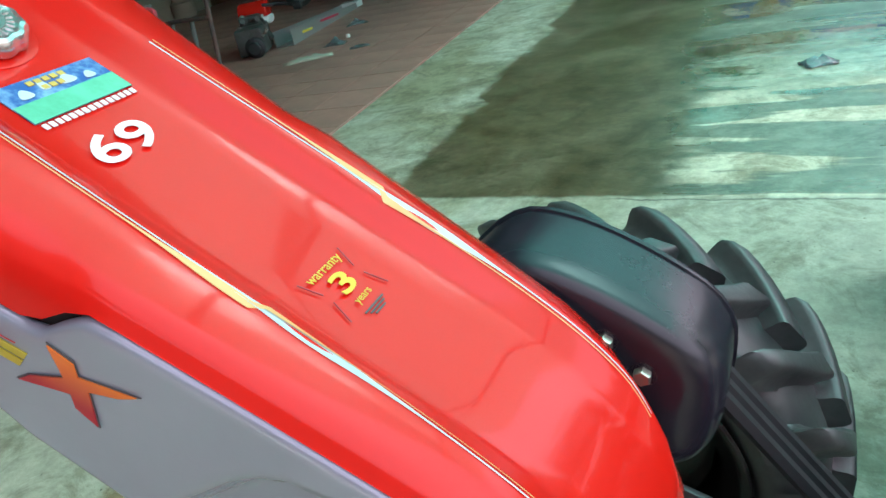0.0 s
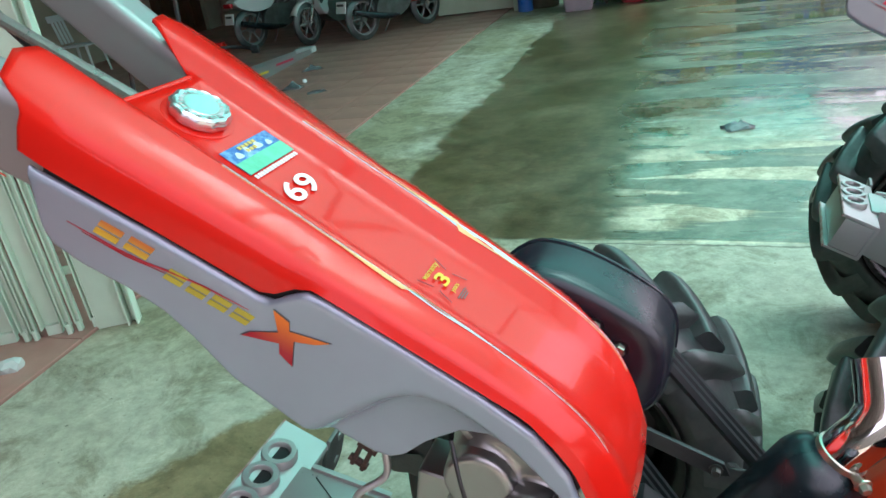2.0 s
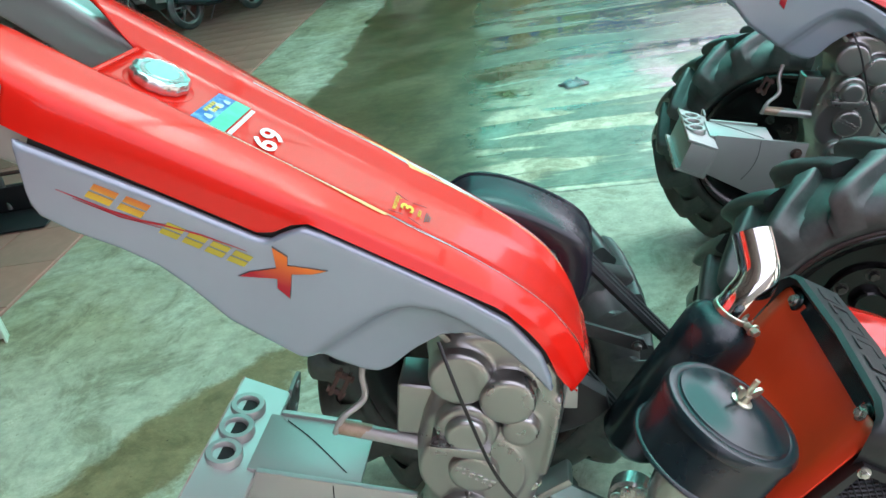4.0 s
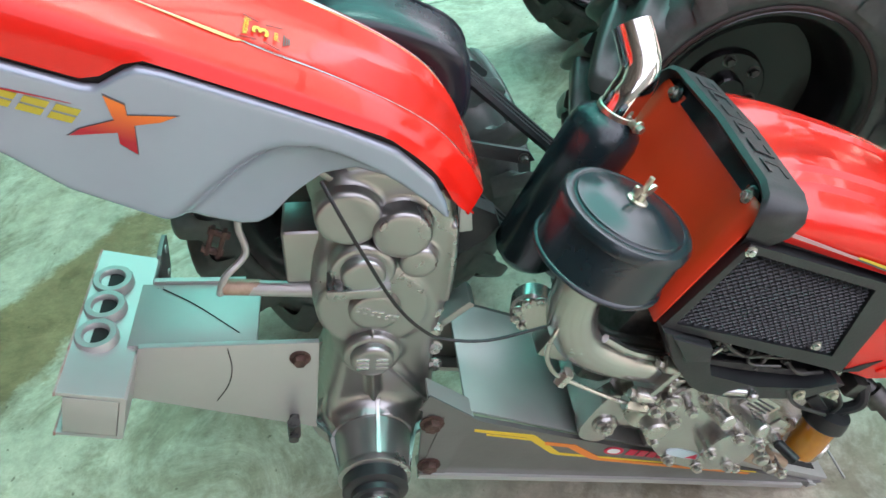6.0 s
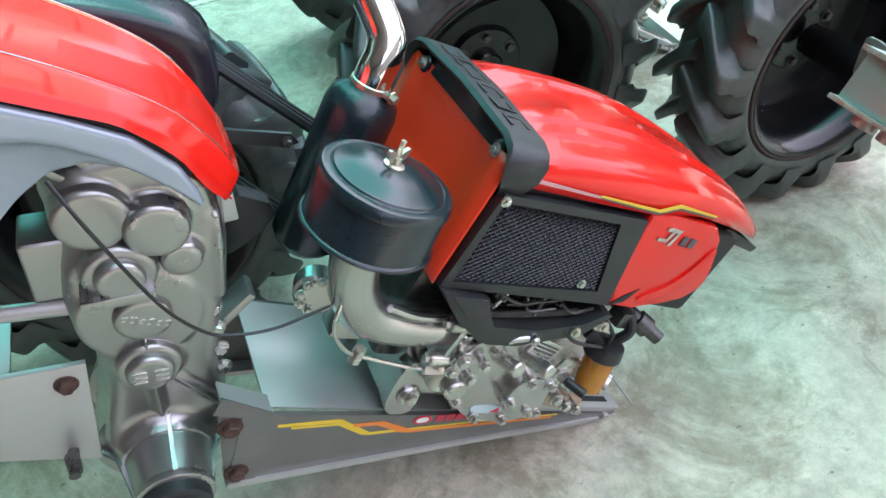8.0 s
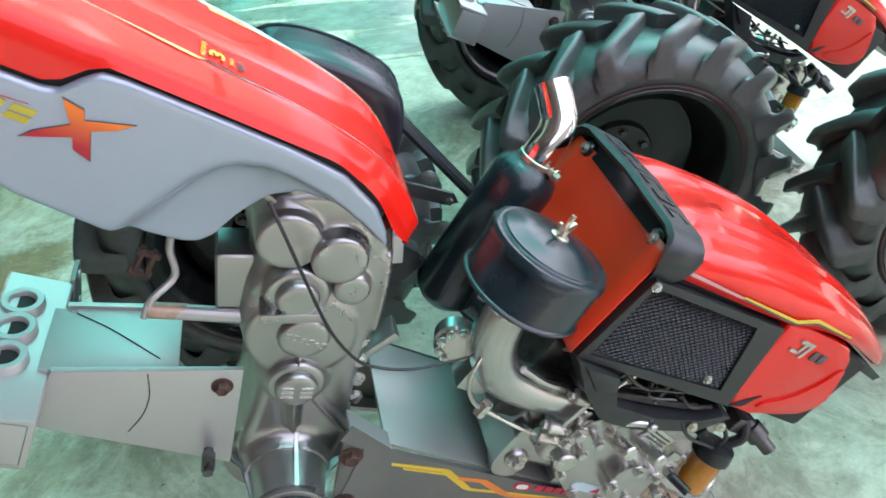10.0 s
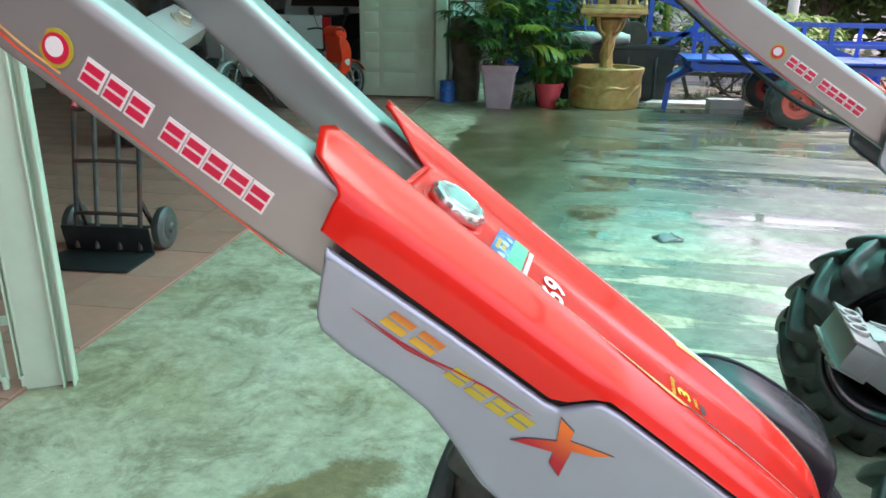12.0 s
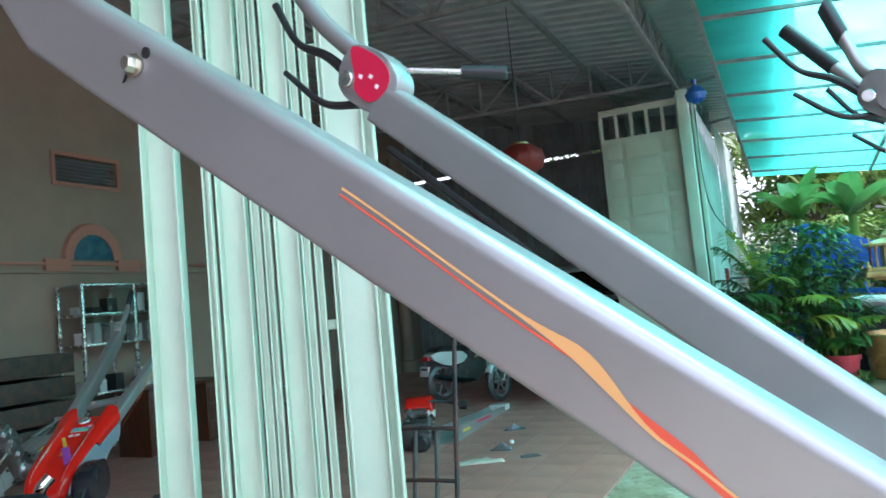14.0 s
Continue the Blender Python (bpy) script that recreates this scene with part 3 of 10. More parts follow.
def side_cover(tractor, side):
    """The silver side cover; side -1 towards -y."""
    outline = [(-0.632, 0.293), (-0.50, 0.2965), (-0.392, 0.2965), (-0.380, 0.300), (-0.368, 0.316), (-0.356, 0.3285), (-0.335, 0.331), (-0.25, 0.331),
               (-0.178, 0.330), (-0.115, 0.325), (-0.065, 0.304), (-0.038, 0.280), (-0.027, 0.263), (-0.034, 0.257), (-0.048, 0.258),
               (-0.065, 0.267), (-0.092, 0.276), (-0.140, 0.275), (-0.168, 0.257), (-0.187, 0.223), (-0.199, 0.186), (-0.209, 0.174),
               (-0.225, 0.168), (-0.262, 0.166), (-0.320, 0.174), (-0.383, 0.183), (-0.435, 0.205), (-0.470, 0.216), (-0.510, 0.219),
               (-0.560, 0.217), (-0.592, 0.221), (-0.604, 0.232)]
    # Upper and lower border for each x, and the soft step along the swoop.
    top = [q for q in outline[:13]]
    low = [outline[0]] + outline[:11:-1]
    swoop = [(-0.306, 0.160), (-0.280, 0.214), (-0.256, 0.262), (-0.238, 0.285), (-0.220, 0.297), (-0.193, 0.304), (-0.163, 0.304), (-0.124, 0.299), (-0.094, 0.291), (-0.063, 0.281), (-0.020, 0.262)]

    def between(x, line):
        for (p, q), (r, t) in zip(line, line[1:]):
            if p <= x <= r:
                return q + (t - q) * (x - p) / max(1e-6, r - p)
        return line[-1][1]

    def dip(x, z):
        d = 1.0
        for (p, q), (r, t) in zip(swoop, swoop[1:]):
            u, v = r - p, t - q
            k = min(1.0, max(0.0, ((x - p) * u + (z - q) * v) / (u * u + v * v)))
            d = min(d, math.hypot(x - p - k * u, z - q - k * v))
        if x < swoop[0][0] or z > between(x, swoop):
            return 0.0
        k = min(1.0, d / (0.030 - 0.014 * min(1.0, max(0.0, (x + 0.29) / 0.12))))
        return 0.024 * k * k * (3 - 2 * k)

    bm = bmesh.new()
    n, rows = 120, 30
    cols = []
    for i in range(n + 1):
        x = -0.6315 + (0.6315 - 0.0275) * i / n
        z0, z1 = between(x, low), between(x, top)
        col = []
        for j in range(rows + 1):
            f = 0.5 - 0.5 * math.cos(math.pi * j / rows)
            z = z0 + (z1 - z0) * f
            e = min(z - z0, z1 - z, x + 0.640, -0.020 - x)
            r = 0.007
            roll = r - math.sqrt(max(0.0, r * r - (r - min(e, r)) ** 2))
            col.append(bm.verts.new((x, side * -(cover_y(x) - 0.003 + dip(x, z) + roll), z)))
        cols.append(col)
    for c, d in zip(cols, cols[1:]):
        for j in range(rows):
            bm.faces.new((c[j], d[j], d[j + 1], c[j + 1]) if side < 0 else (c[j], c[j + 1], d[j + 1], d[j]))
    body = part("side_cover", bm, M_SILVER, tractor, "silver grey plastic side cover with a soft swoop", smooth=60, recalc=False)
    mod = body.modifiers.new("thick", 'SOLIDIFY')
    mod.thickness, mod.offset = 0.006, -1
    # The black gap under the hood's rim: its shade is a dark strip.
    bm = bmesh.new()
    gap = [(-0.620, 0.280), (-0.39, 0.284), (-0.352, 0.315), (-0.12, 0.312), (-0.05, 0.285), (-0.05, 0.309), (-0.12, 0.335), (-0.15, 0.338), (-0.352, 0.339), (-0.392, 0.306), (-0.620, 0.306)]
    prism(bm, gap, 0.006, 0.045, 0.0, lambda x, y, z: (x, side * -(cover_y(x) + y), z))
    part("seal", bm, M_DARK, body)
    return body


def hood(tractor):
    """The red tank hood: a sunk middle between two ridges that run back into ears."""
    def section(x):
        half = hood_half(x)
        pts = [Vector((x, y, z)) for y, z in half]
        return [Vector((p.x, -p.y, p.z)) for p in reversed(pts[1:])] + pts

    bm = bmesh.new()
    n = 44
    xs = [-0.62 + 0.622 * (i / n) for i in range(n + 1)]
    # Round the front in plan: the sides end further back than the middle.
    secs = []
    for x in xs:
        s = section(x)
        for p in s:
            if x > -0.10:
                f = (x + 0.10) / 0.102
                p.x = x - 0.030 * f * min(1.0, (abs(p.y) / 0.10)) ** 3 + 0.012 * f
        secs.append(s)
    loft(bm, secs, closed=False, caps=False)
    last = secs[-1]
    bm.verts.ensure_lookup_table()
    # The front lip drops down.
    rim = [v for v in bm.verts][-len(last):]
    low = [bm.verts.new((v.co.x + 0.002, v.co.y * 0.97, 0.268)) for v in rim]
    for i in range(len(rim) - 1):
        bm.faces.new((rim[i], rim[i + 1], low[i + 1], low[i]))
    # Ears: the ridges run on behind the sunk floor.
    k = len(secs[0])
    mid = k // 2
    first = [v for v in bm.verts][:k]
    back = {2: 0.002, 3: 0.020, 4: 0.056, 5: 0.070, 6: 0.079, 7: 0.084, 8: 0.068, 9: 0.036, 10: 0.030, 11: 0.028, 12: 0.024, 13: 0.024}
    for s in (-1, 1):
        rows = [[first[mid + s * j] for j in sorted(back)]]
        for i in range(1, 9):
            rows.append([bm.verts.new(v.co + Vector((-back[j] * i / 8, 0, 0.003 * (j == 7) * i / 8))) for v, j in zip(rows[0], sorted(back))])
        for p, q in zip(rows, rows[1:]):
            for j in range(len(p) - 1):
                bm.faces.new((p[j], p[j + 1], q[j + 1], q[j]))
    bmesh.ops.recalc_face_normals(bm, faces=bm.faces)
    body = part("hood", bm, M_RED, tractor, "glossy red tank hood with two ridges", smooth=50, recalc=False)
    mod = body.modifiers.new("thick", 'SOLIDIFY')
    mod.thickness, mod.offset = 0.004, -1
    bm = bmesh.new()
    box(bm, (-0.619, 0, 0.323), (0.006, 0.118, 0.042), 0.002)
    part("hood_back", bm, M_RED, body)
    # Pinstripes that swell halfway.
    for s in (-1, 1):
        for dy, w, mt, dz in ((0.0, 0.8, M_PALEBLUE, 0.0), (0.0030, 0.6, M_SAND, 0.0003)):
            bm = bmesh.new()
            a, b = [], []
            for i in range(60):
                x = -0.49 + 0.46 * i / 59
                f = curve(x, HOOD_FLOOR)
                c = f + 0.026 + dy * (1 if x < -0.28 else -1)
                wid = w * (0.0006 + 0.0044 * math.exp(-((x + (0.30 if dy else 0.25)) / 0.045) ** 2))
                a.append(bm.verts.new((x, s * (c - wid), hood_z(x, c - wid) + 0.0007 + dz)))
                b.append(bm.verts.new((x, s * (c + wid), hood_z(x, c + wid) + 0.0007 + dz)))
            for i in range(59):
                bm.faces.new((a[i], a[i + 1], b[i + 1], b[i]))
            part("pinstripe", bm, mt, body)
    # Cap.
    bm = bmesh.new()
    lathe(bm, (-0.567, -0.002, 0.339), (-0.567, -0.002, 0.37), [(0, 0.0375), (0.0035, 0.0375), (0.0042, 0.034)], 40)
    part("filler_ring", bm, M_RED, body)
    bm = bmesh.new()
    rings = lathe(bm, (-0.567, -0.002, 0.345), (-0.567, -0.002, 0.40), [(0, 0.0315), (0.002, 0.0325), (0.008, 0.0325), (0.0115, 0.0300), (0.0125, 0.0270), (0.0119, 0.0255), (0.0119, 0.0185), (0.0128, 0.0178), (0.0128, 0.003)], 72)
    for ring in rings[:5]:
        for i, v in enumerate(ring):
            w = 0.5 + 0.5 * math.cos(2 * math.pi * i / 72 * 12)
            c = Vector((-0.567, -0.002, v.co.z))
            v.co = c + (v.co - c) * (1 - 0.055 * (1 - w))
    cap = part("filler_cap", bm, M_CAP, tractor, "ribbed metal fuel filler cap")
    for i in range(26):
        a = 2 * math.pi * i / 26
        bm = bmesh.new()
        box(bm, (-0.567 + 0.021 * math.cos(a), -0.002 + 0.021 * math.sin(a), 0.3572), (0.004, 0.0017, 0.0012), 0, (0, 0, math.degrees(a)))
        part("embossing", bm, M_CAP, cap)
    # Stickers on the floor.
    def sticker(x0, x1, y0, y1, z, mt, name, parent=body):
        bm = bmesh.new()
        box(bm, ((x0 + x1) / 2, (y0 + y1) / 2, z), (x1 - x0, y1 - y0, 0.0006))
        return part(name, bm, mt, parent)
    zf = 0.3434
    pic = sticker(-0.5145, -0.476, -0.038, 0.043, zf, M_BLUEPIC, "picture_sticker")
    tagged(pic, "blue and green picture sticker with gold writing")
    sticker(-0.494, -0.4758, -0.0378, 0.0428, zf + 0.0005, M_GREENPIC, "green_field", pic)
    for y, x, w, h in ((-0.022, -0.497, 0.012, 0.010), (-0.006, -0.499, 0.008, 0.013), (0.012, -0.498, 0.014, 0.010), (0.028, -0.496, 0.010, 0.008)):
        bm = bmesh.new()
        prism(bm, rounded([(y - w / 2, 0), (y + w / 2, 0), (y + w * 0.3, h * 0.7), (y, h), (y - w * 0.35, h * 0.6)], 2), 0, 0.0004)
        for v in bm.verts:
            v.co = Vector((x - v.co.z, v.co.x, zf + 0.0006 + v.co.y))
        part("pale_shape", bm, M_PALEBLUE, pic)
    for x, y0, n in ((-0.509, -0.014, 5), (-0.502, -0.008, 3)):
        for j in range(n):
            sticker(x - 0.0022, x + 0.0022, y0 + j * 0.0062, y0 + 0.0045 + j * 0.0062, zf + 0.0008, M_GOLDTXT, "gold_bar", pic)
    for j in range(15):
        sticker(-0.4735, -0.4685, -0.036 + j * 0.0052, -0.0325 + j * 0.0052, zf + 0.0003, M_WHITE, "print_bar", pic)
    return body


def wheel(tractor, side, deep=False, turned=False):
    """A wheel with chevron lugs; side 1 is +y. deep: the disc sits far in; turned: the dish faces the machine."""
    y0 = side * WHEEL_Y
    bm = bmesh.new()
    half = [(0.040, 0.329), (0.070, 0.321), (0.085, 0.308), (0.095, 0.288), (0.098, 0.272), (0.094, 0.254), (0.086, 0.242), (0.070, 0.228)]
    prof = [(-y, r) for y, r in reversed(half)] + [(0.0, 0.332)] + half
    lathe(bm, (AX, y0, AZ), (AX, y0 + 1, AZ), prof, 64, cap=False)
    tyre = part("tyre", bm, M_RUBBER, tractor, "black rubber farm tyre with chevron lugs", smooth=30)
    n = 17
    for s in (-1, 1):
        bm = bmesh.new()
        sec = []
        for f, drop, foot in ((0, 0.0, 0), (0.2, 0, 0), (0.4, 0, 0), (0.6, 0, 0), (0.8, 0.001, 0), (0.93, 0.003, 0.004), (0.99, 0.010, 0.012), (1.015, 0.026, 0.026), (1.02, 0.062, 0.050)):
            yy = s * (-0.008 + 0.108 * f)
            a = 0.30 * min(f, 1.0) ** 1.15
            r0, r1 = 0.323 - foot - 0.004 * f, WHEEL_R - drop
            w0, w1 = 0.076 - 0.012 * f, 0.060 - 0.016 * f
            sec.append([Vector((rr * math.cos(a + ww), yy, rr * math.sin(a + ww))) for rr, ww in ((r0 - 0.002, -w0 - 0.034), (r0 + 0.003, -w0 - 0.012), (r0 + 0.012, -w0 + 0.004), (r1 - 0.010, -w1 - 0.008), (r1 - 0.003, -w1), (r1, -w1 + 0.014), (r1, w1 - 0.014), (r1 - 0.003, w1), (r1 - 0.010, w1 + 0.008), (r0 + 0.012, w0 - 0.004), (r0 + 0.003, w0 + 0.012), (r0 - 0.002, w0 + 0.034))])
        loft(bm, sec)
        lug = part("lug", bm, M_RUBBER, tyre, smooth=44)
        for i in range(n):
            ob = lug if i == 0 else new("lug", lug.data)
            ob.parent = tyre
            ob.matrix_basis = Matrix.Translation((AX, y0, AZ)) @ Matrix.Rotation(-2 * math.pi * (i + (0.5 if s > 0 else 0)) / n, 4, 'Y')
    o = -side if turned else side            # the way the dish faces
    disc = 0.040 if deep else 0.096          # disc's place in the rim's width
    bm = bmesh.new()
    lathe(bm, (AX, y0 - o * 0.09, AZ), (AX, y0 + o, AZ), [(0.004, 0.236), (0.000, 0.240), (-0.004, 0.236), (0.000, 0.226), (0.012, 0.216), (0.030, 0.200), (0.09, 0.193), (0.15, 0.200), (0.168, 0.216), (0.180, 0.226), (0.184, 0.236), (0.180, 0.240), (0.176, 0.236), (0.172, 0.224), (0.158, 0.217), (0.150, 0.203), (disc + 0.030, 0.191), (disc + 0.006, 0.180), (disc, 0.150), (disc, 0.120), (disc - 0.010, 0.080), (disc - 0.010, 0.02)], 48, cap=False)
    part("rim", bm, M_RIM, tyre, "black steel rim")
    bm = bmesh.new()
    lathe(bm, (AX, y0 + o * 0.0885, AZ), (AX, y0 + o, AZ), [(0, 0.244), (0.004, 0.248), (0.006, 0.244), (0.004, 0.238), (0, 0.238)], 48, cap=False)
    part("bead", bm, M_BEAD, tyre, "rust-stained tyre bead")
    yd = y0 + o * (disc - 0.10)
    bm = bmesh.new()
    cyl(bm, (AX, y0 - side * 0.25, AZ), (AX, yd + o * 0.035, AZ), 0.035, n=20, bev=0.004)
    cyl(bm, (AX, yd, AZ), (AX, yd + o * 0.014, AZ), 0.085, n=28, bev=0.003)
    part("hub", bm, M_RIM, tyre)
    for i in range(6):
        a = 2 * math.pi * i / 6
        bm = bmesh.new()
        hexbolt(bm, (AX + 0.065 * math.cos(a), yd + o * 0.013, AZ + 0.065 * math.sin(a)), (0, o, 0), 0.010, 0.010)
        hexbolt(bm, (AX + 0.065 * math.cos(a), yd, AZ + 0.065 * math.sin(a)), (0, -o, 0), 0.010, 0.010)
        part("wheel_bolt", bm, M_IRONB, tyre)
    return tyre


ARM_X = [-0.60, -1.80]


def arm_y(x):
    """Middle of the near arm, which spreads outwards to the grips."""
    return -(0.110 + (-0.65 - x) * 0.085)


def arms(tractor):
    for s in (-1, 1):
        bm = bmesh.new()
        secs = []
        w = 0.026
        for i in range(15):
            x = -0.600 - (1.335 if s < 0 else 1.065) * i / 14
            y = -s * arm_y(x)
            zt, zb = 0.343, (0.254 if s < 0 else 0.278)
            if i == 14 and s < 0:
                zb = 0.300
            r = 0.013
            w = 0.017 if i == 0 else 0.026
            ring = []
            for cy, cz, a0 in ((w - r, zt - r, 0), (-(w - r), zt - r, 90), (-(w - r * .4), zb + r * .4, 180), (w - r * .4, zb + r * .4, 270)):
                rr = r if cz > 0.3 else r * .4
                # A narrow flat beside each rounded corner keeps the faces plane.
                for k in (-1, 0, 1, 2, 3, 4):
                    a = radians(a0 + 30 * min(max(k, 0), 3))
                    e = 0.003 if k == 4 else -0.003 if k == -1 else 0.0
                    ring.append(Vector((x, y + cy + rr * math.cos(a) - e * math.sin(a), cz + rr * math.sin(a) + e * math.cos(a))))
            secs.append(ring)
        loft(bm, secs)
        arm = part("handle_arm", bm, M_ARM, tractor, "long grey painted box-section handle arm", smooth=40)
        yo = lambda x: s * -(arm_y(x)) + s * 0.0262
        # Stripes on the outer face.
        def band(name, mt, path):
            bm = bmesh.new()
            a = [bm.verts.new((x, yo(x) + s * lift, z0)) for x, z0, z1, lift in path]
            b = [bm.verts.new((x, yo(x) + s * lift, z1)) for x, z0, z1, lift in path]
            for i in range(len(a) - 1):
                bm.faces.new((a[i], a[i + 1], b[i + 1], b[i]))
            part(name, bm, mt, arm)
        def wave(x0, x1, zc, half, lift, n=40):
            out = []
            for i in range(n + 1):
                x = x0 + (x1 - x0) * i / n
                c, h = zc(x), half(x)
                out.append((x, c - h, c + h, lift))
            return out
        zc1 = lambda x: ramp(x, [(-1.40, 0.3125), (-1.13, 0.3005), (-1.03, 0.2775), (-0.92, 0.2690), (-0.62, 0.2600)])
        band("red_line", M_ORRED, wave(-1.37, -0.66, lambda x: zc1(x) - 0.004 + 0.010 * math.exp(-((x + 1.04) / 0.05) ** 2), lambda x: 0.0010 + 0.0040 * math.exp(-((x + 1.02) / 0.05) ** 2), 0.0004))
        band("sand_line", M_SAND, wave(-1.37, -0.90, lambda x: zc1(x) + 0.002, lambda x: 0.0012 + 0.0052 * math.exp(-((x + 1.11) / 0.04) ** 2), 0.0007))
        # Bolt holes and bolt near the grip.
        xb = -1.665
        bm = bmesh.new()
        hexbolt(bm, (xb, yo(xb), 0.308), (0, s, 0), 0.009, 0.01)
        part("arm_bolt", bm, M_ZINC, arm)
        for dx, dz in ((0.010, 0.018), (-0.010, -0.018)):
            bm = bmesh.new()
            cyl(bm, (xb + dx, yo(xb) - s * 0.004, 0.308 + dz), (xb + dx, yo(xb) + s * 0.0006, 0.308 + dz), 0.006, n=16)
            part("bolt_hole", bm, M_DARK, arm)
        # Grip bracket with a red face, grip tube and levers.
        g = -1.90 if s < 0 else -1.64
        y = -s * arm_y(g)
        bm = bmesh.new()
        prism(bm, rounded([(g - 0.115, 0.318), (g - 0.10, 0.290), (g - 0.01, 0.285), (g + 0.01, 0.350), (g - 0.035, 0.378), (g - 0.115, 0.372)], 2), y - 0.024, y + 0.024, 0.005)
        pod = part("grip_bracket", bm, M_ARM, arm)
        bm = bmesh.new()
        prism(bm, rounded([(g - 0.105, 0.352), (g - 0.075, 0.325), (g - 0.070, 0.305), (g - 0.025, 0.300), (g - 0.008, 0.345), (g - 0.035, 0.370), (g - 0.105, 0.368)], 2), y - 0.0265, y - 0.023)
        part("red_badge", bm, M_REDVINYL, pod)
        bm = bmesh.new()
        cyl(bm, (g - 0.09, y - 0.022, 0.315), (g - 0.09, y - 0.030, 0.315), 0.013, n=20, bev=0.002)
        part("pivot", bm, M_BRIGHT, pod)
        bm = bmesh.new()
        for i in range(3):
            box(bm, (g - 0.03 - 0.018 * i, y - 0.0270, 0.330 + 0.008 * (i % 2)), (0.007, 0.001, 0.006))
        part("print_bar", bm, M_WHITE, pod)
        bm = bmesh.new()
        tube(bm, [(g - 0.09, y, 0.352), (g - 0.20, y, 0.366), (g - 0.32, y + s * 0.01, 0.400), (g - 0.46, y + s * 0.02, 0.44)], 0.0155, 14)
        gt = part("grip_tube", bm, M_ARM, arm)
        bm = bmesh.new()
        tube(bm, [(g - 0.34, y + s * 0.012, 0.405), (g - 0.50, y + s * 0.022, 0.452)], 0.020, 16, smooth=False)
        part("rubber_grip", bm, M_BLACKP, gt)
        bm = bmesh.new()
        tube(bm, [(g - 0.10, y, 0.318), (g - 0.17, y, 0.325), (g - 0.24, y, 0.318), (g - 0.33, y + s * 0.01, 0.350)], [0.010, 0.008, 0.006, 0.007], 10)
        part("brake_lever", bm, M_BLACKP, pod)
        bm = bmesh.new()
        tube(bm, [(g - 0.06, y - 0.01, 0.29), (g - 0.12, y - 0.02, 0.262), (g - 0.22, y - 0.02, 0.268)], [0.007, 0.006, 0.005], 8)
        part("clutch_lever", bm, M_BLACKP, pod)
        bm = bmesh.new()
        tube(bm, [(g - 0.01, y, 0.372), (g + 0.10, y + 0.05 * s, 0.43)], 0.0045, 8, smooth=False)
        lv = part("throttle_lever", bm, M_BRIGHT, pod)
        bm = bmesh.new()
        tube(bm, [(g + 0.06, y + 0.03 * s, 0.408), (g + 0.115, y + 0.056 * s, 0.438)], 0.010, 12, smooth=False)
        part("lever_grip", bm, M_BLACKP, lv)
        if s > 0:
            # The far arm is set a little steeper than the near one.
            for ob in [arm] + list(arm.children_recursive):
                for v in ob.data.vertices:
                    v.co.z += 0.018 - 0.0495 * (v.co.x + 1.2)


def cross_brace(tractor):
    bm = bmesh.new()
    ya = -arm_y(-0.945) - 0.02
    box(bm, (-0.925, 0.0, 0.276), (0.046, 2 * ya, 0.024), 0.004, (0, 0, 15.6))
    br = part("cross_brace", bm, M_ARM, tractor)
    for s in (-1, 1):
        bm = bmesh.new()
        hexbolt(bm, (-0.925 - 0.28 * s * (ya - 0.040), s * (ya - 0.040), 0.288), (0, 0, 1), 0.009, 0.008)
        part("brace_bolt", bm, M_ZINC, br)
    bm = bmesh.new()
    tube(bm, [(-1.60, 0.165, 0.300), (-1.3, 0.135, 0.280), (-1.0, 0.10, 0.245), (-0.82, 0.075, 0.232), (-0.72, 0.05, 0.24), (-0.62, 0.03, 0.27)], 0.0065, 8)
    part("control_cable", bm, M_CABLE, tractor)
    bm = bmesh.new()
    tube(bm, [(-1.28, 0.045, 0.238), (-0.95, 0.045, 0.262), (-0.62, 0.045, 0.285)], 0.008, 10)
    rod = part("shift_rod", bm, M_BRIGHT, tractor)
    bm = bmesh.new()
    lathe(bm, (-1.26, 0.045, 0.2395), (-1.36, 0.045, 0.232), [(0, 0.010), (0.01, 0.016), (0.05, 0.018), (0.075, 0.014), (0.082, 0.005)], 18)
    part("shift_knob", bm, M_BLACKP, rod)


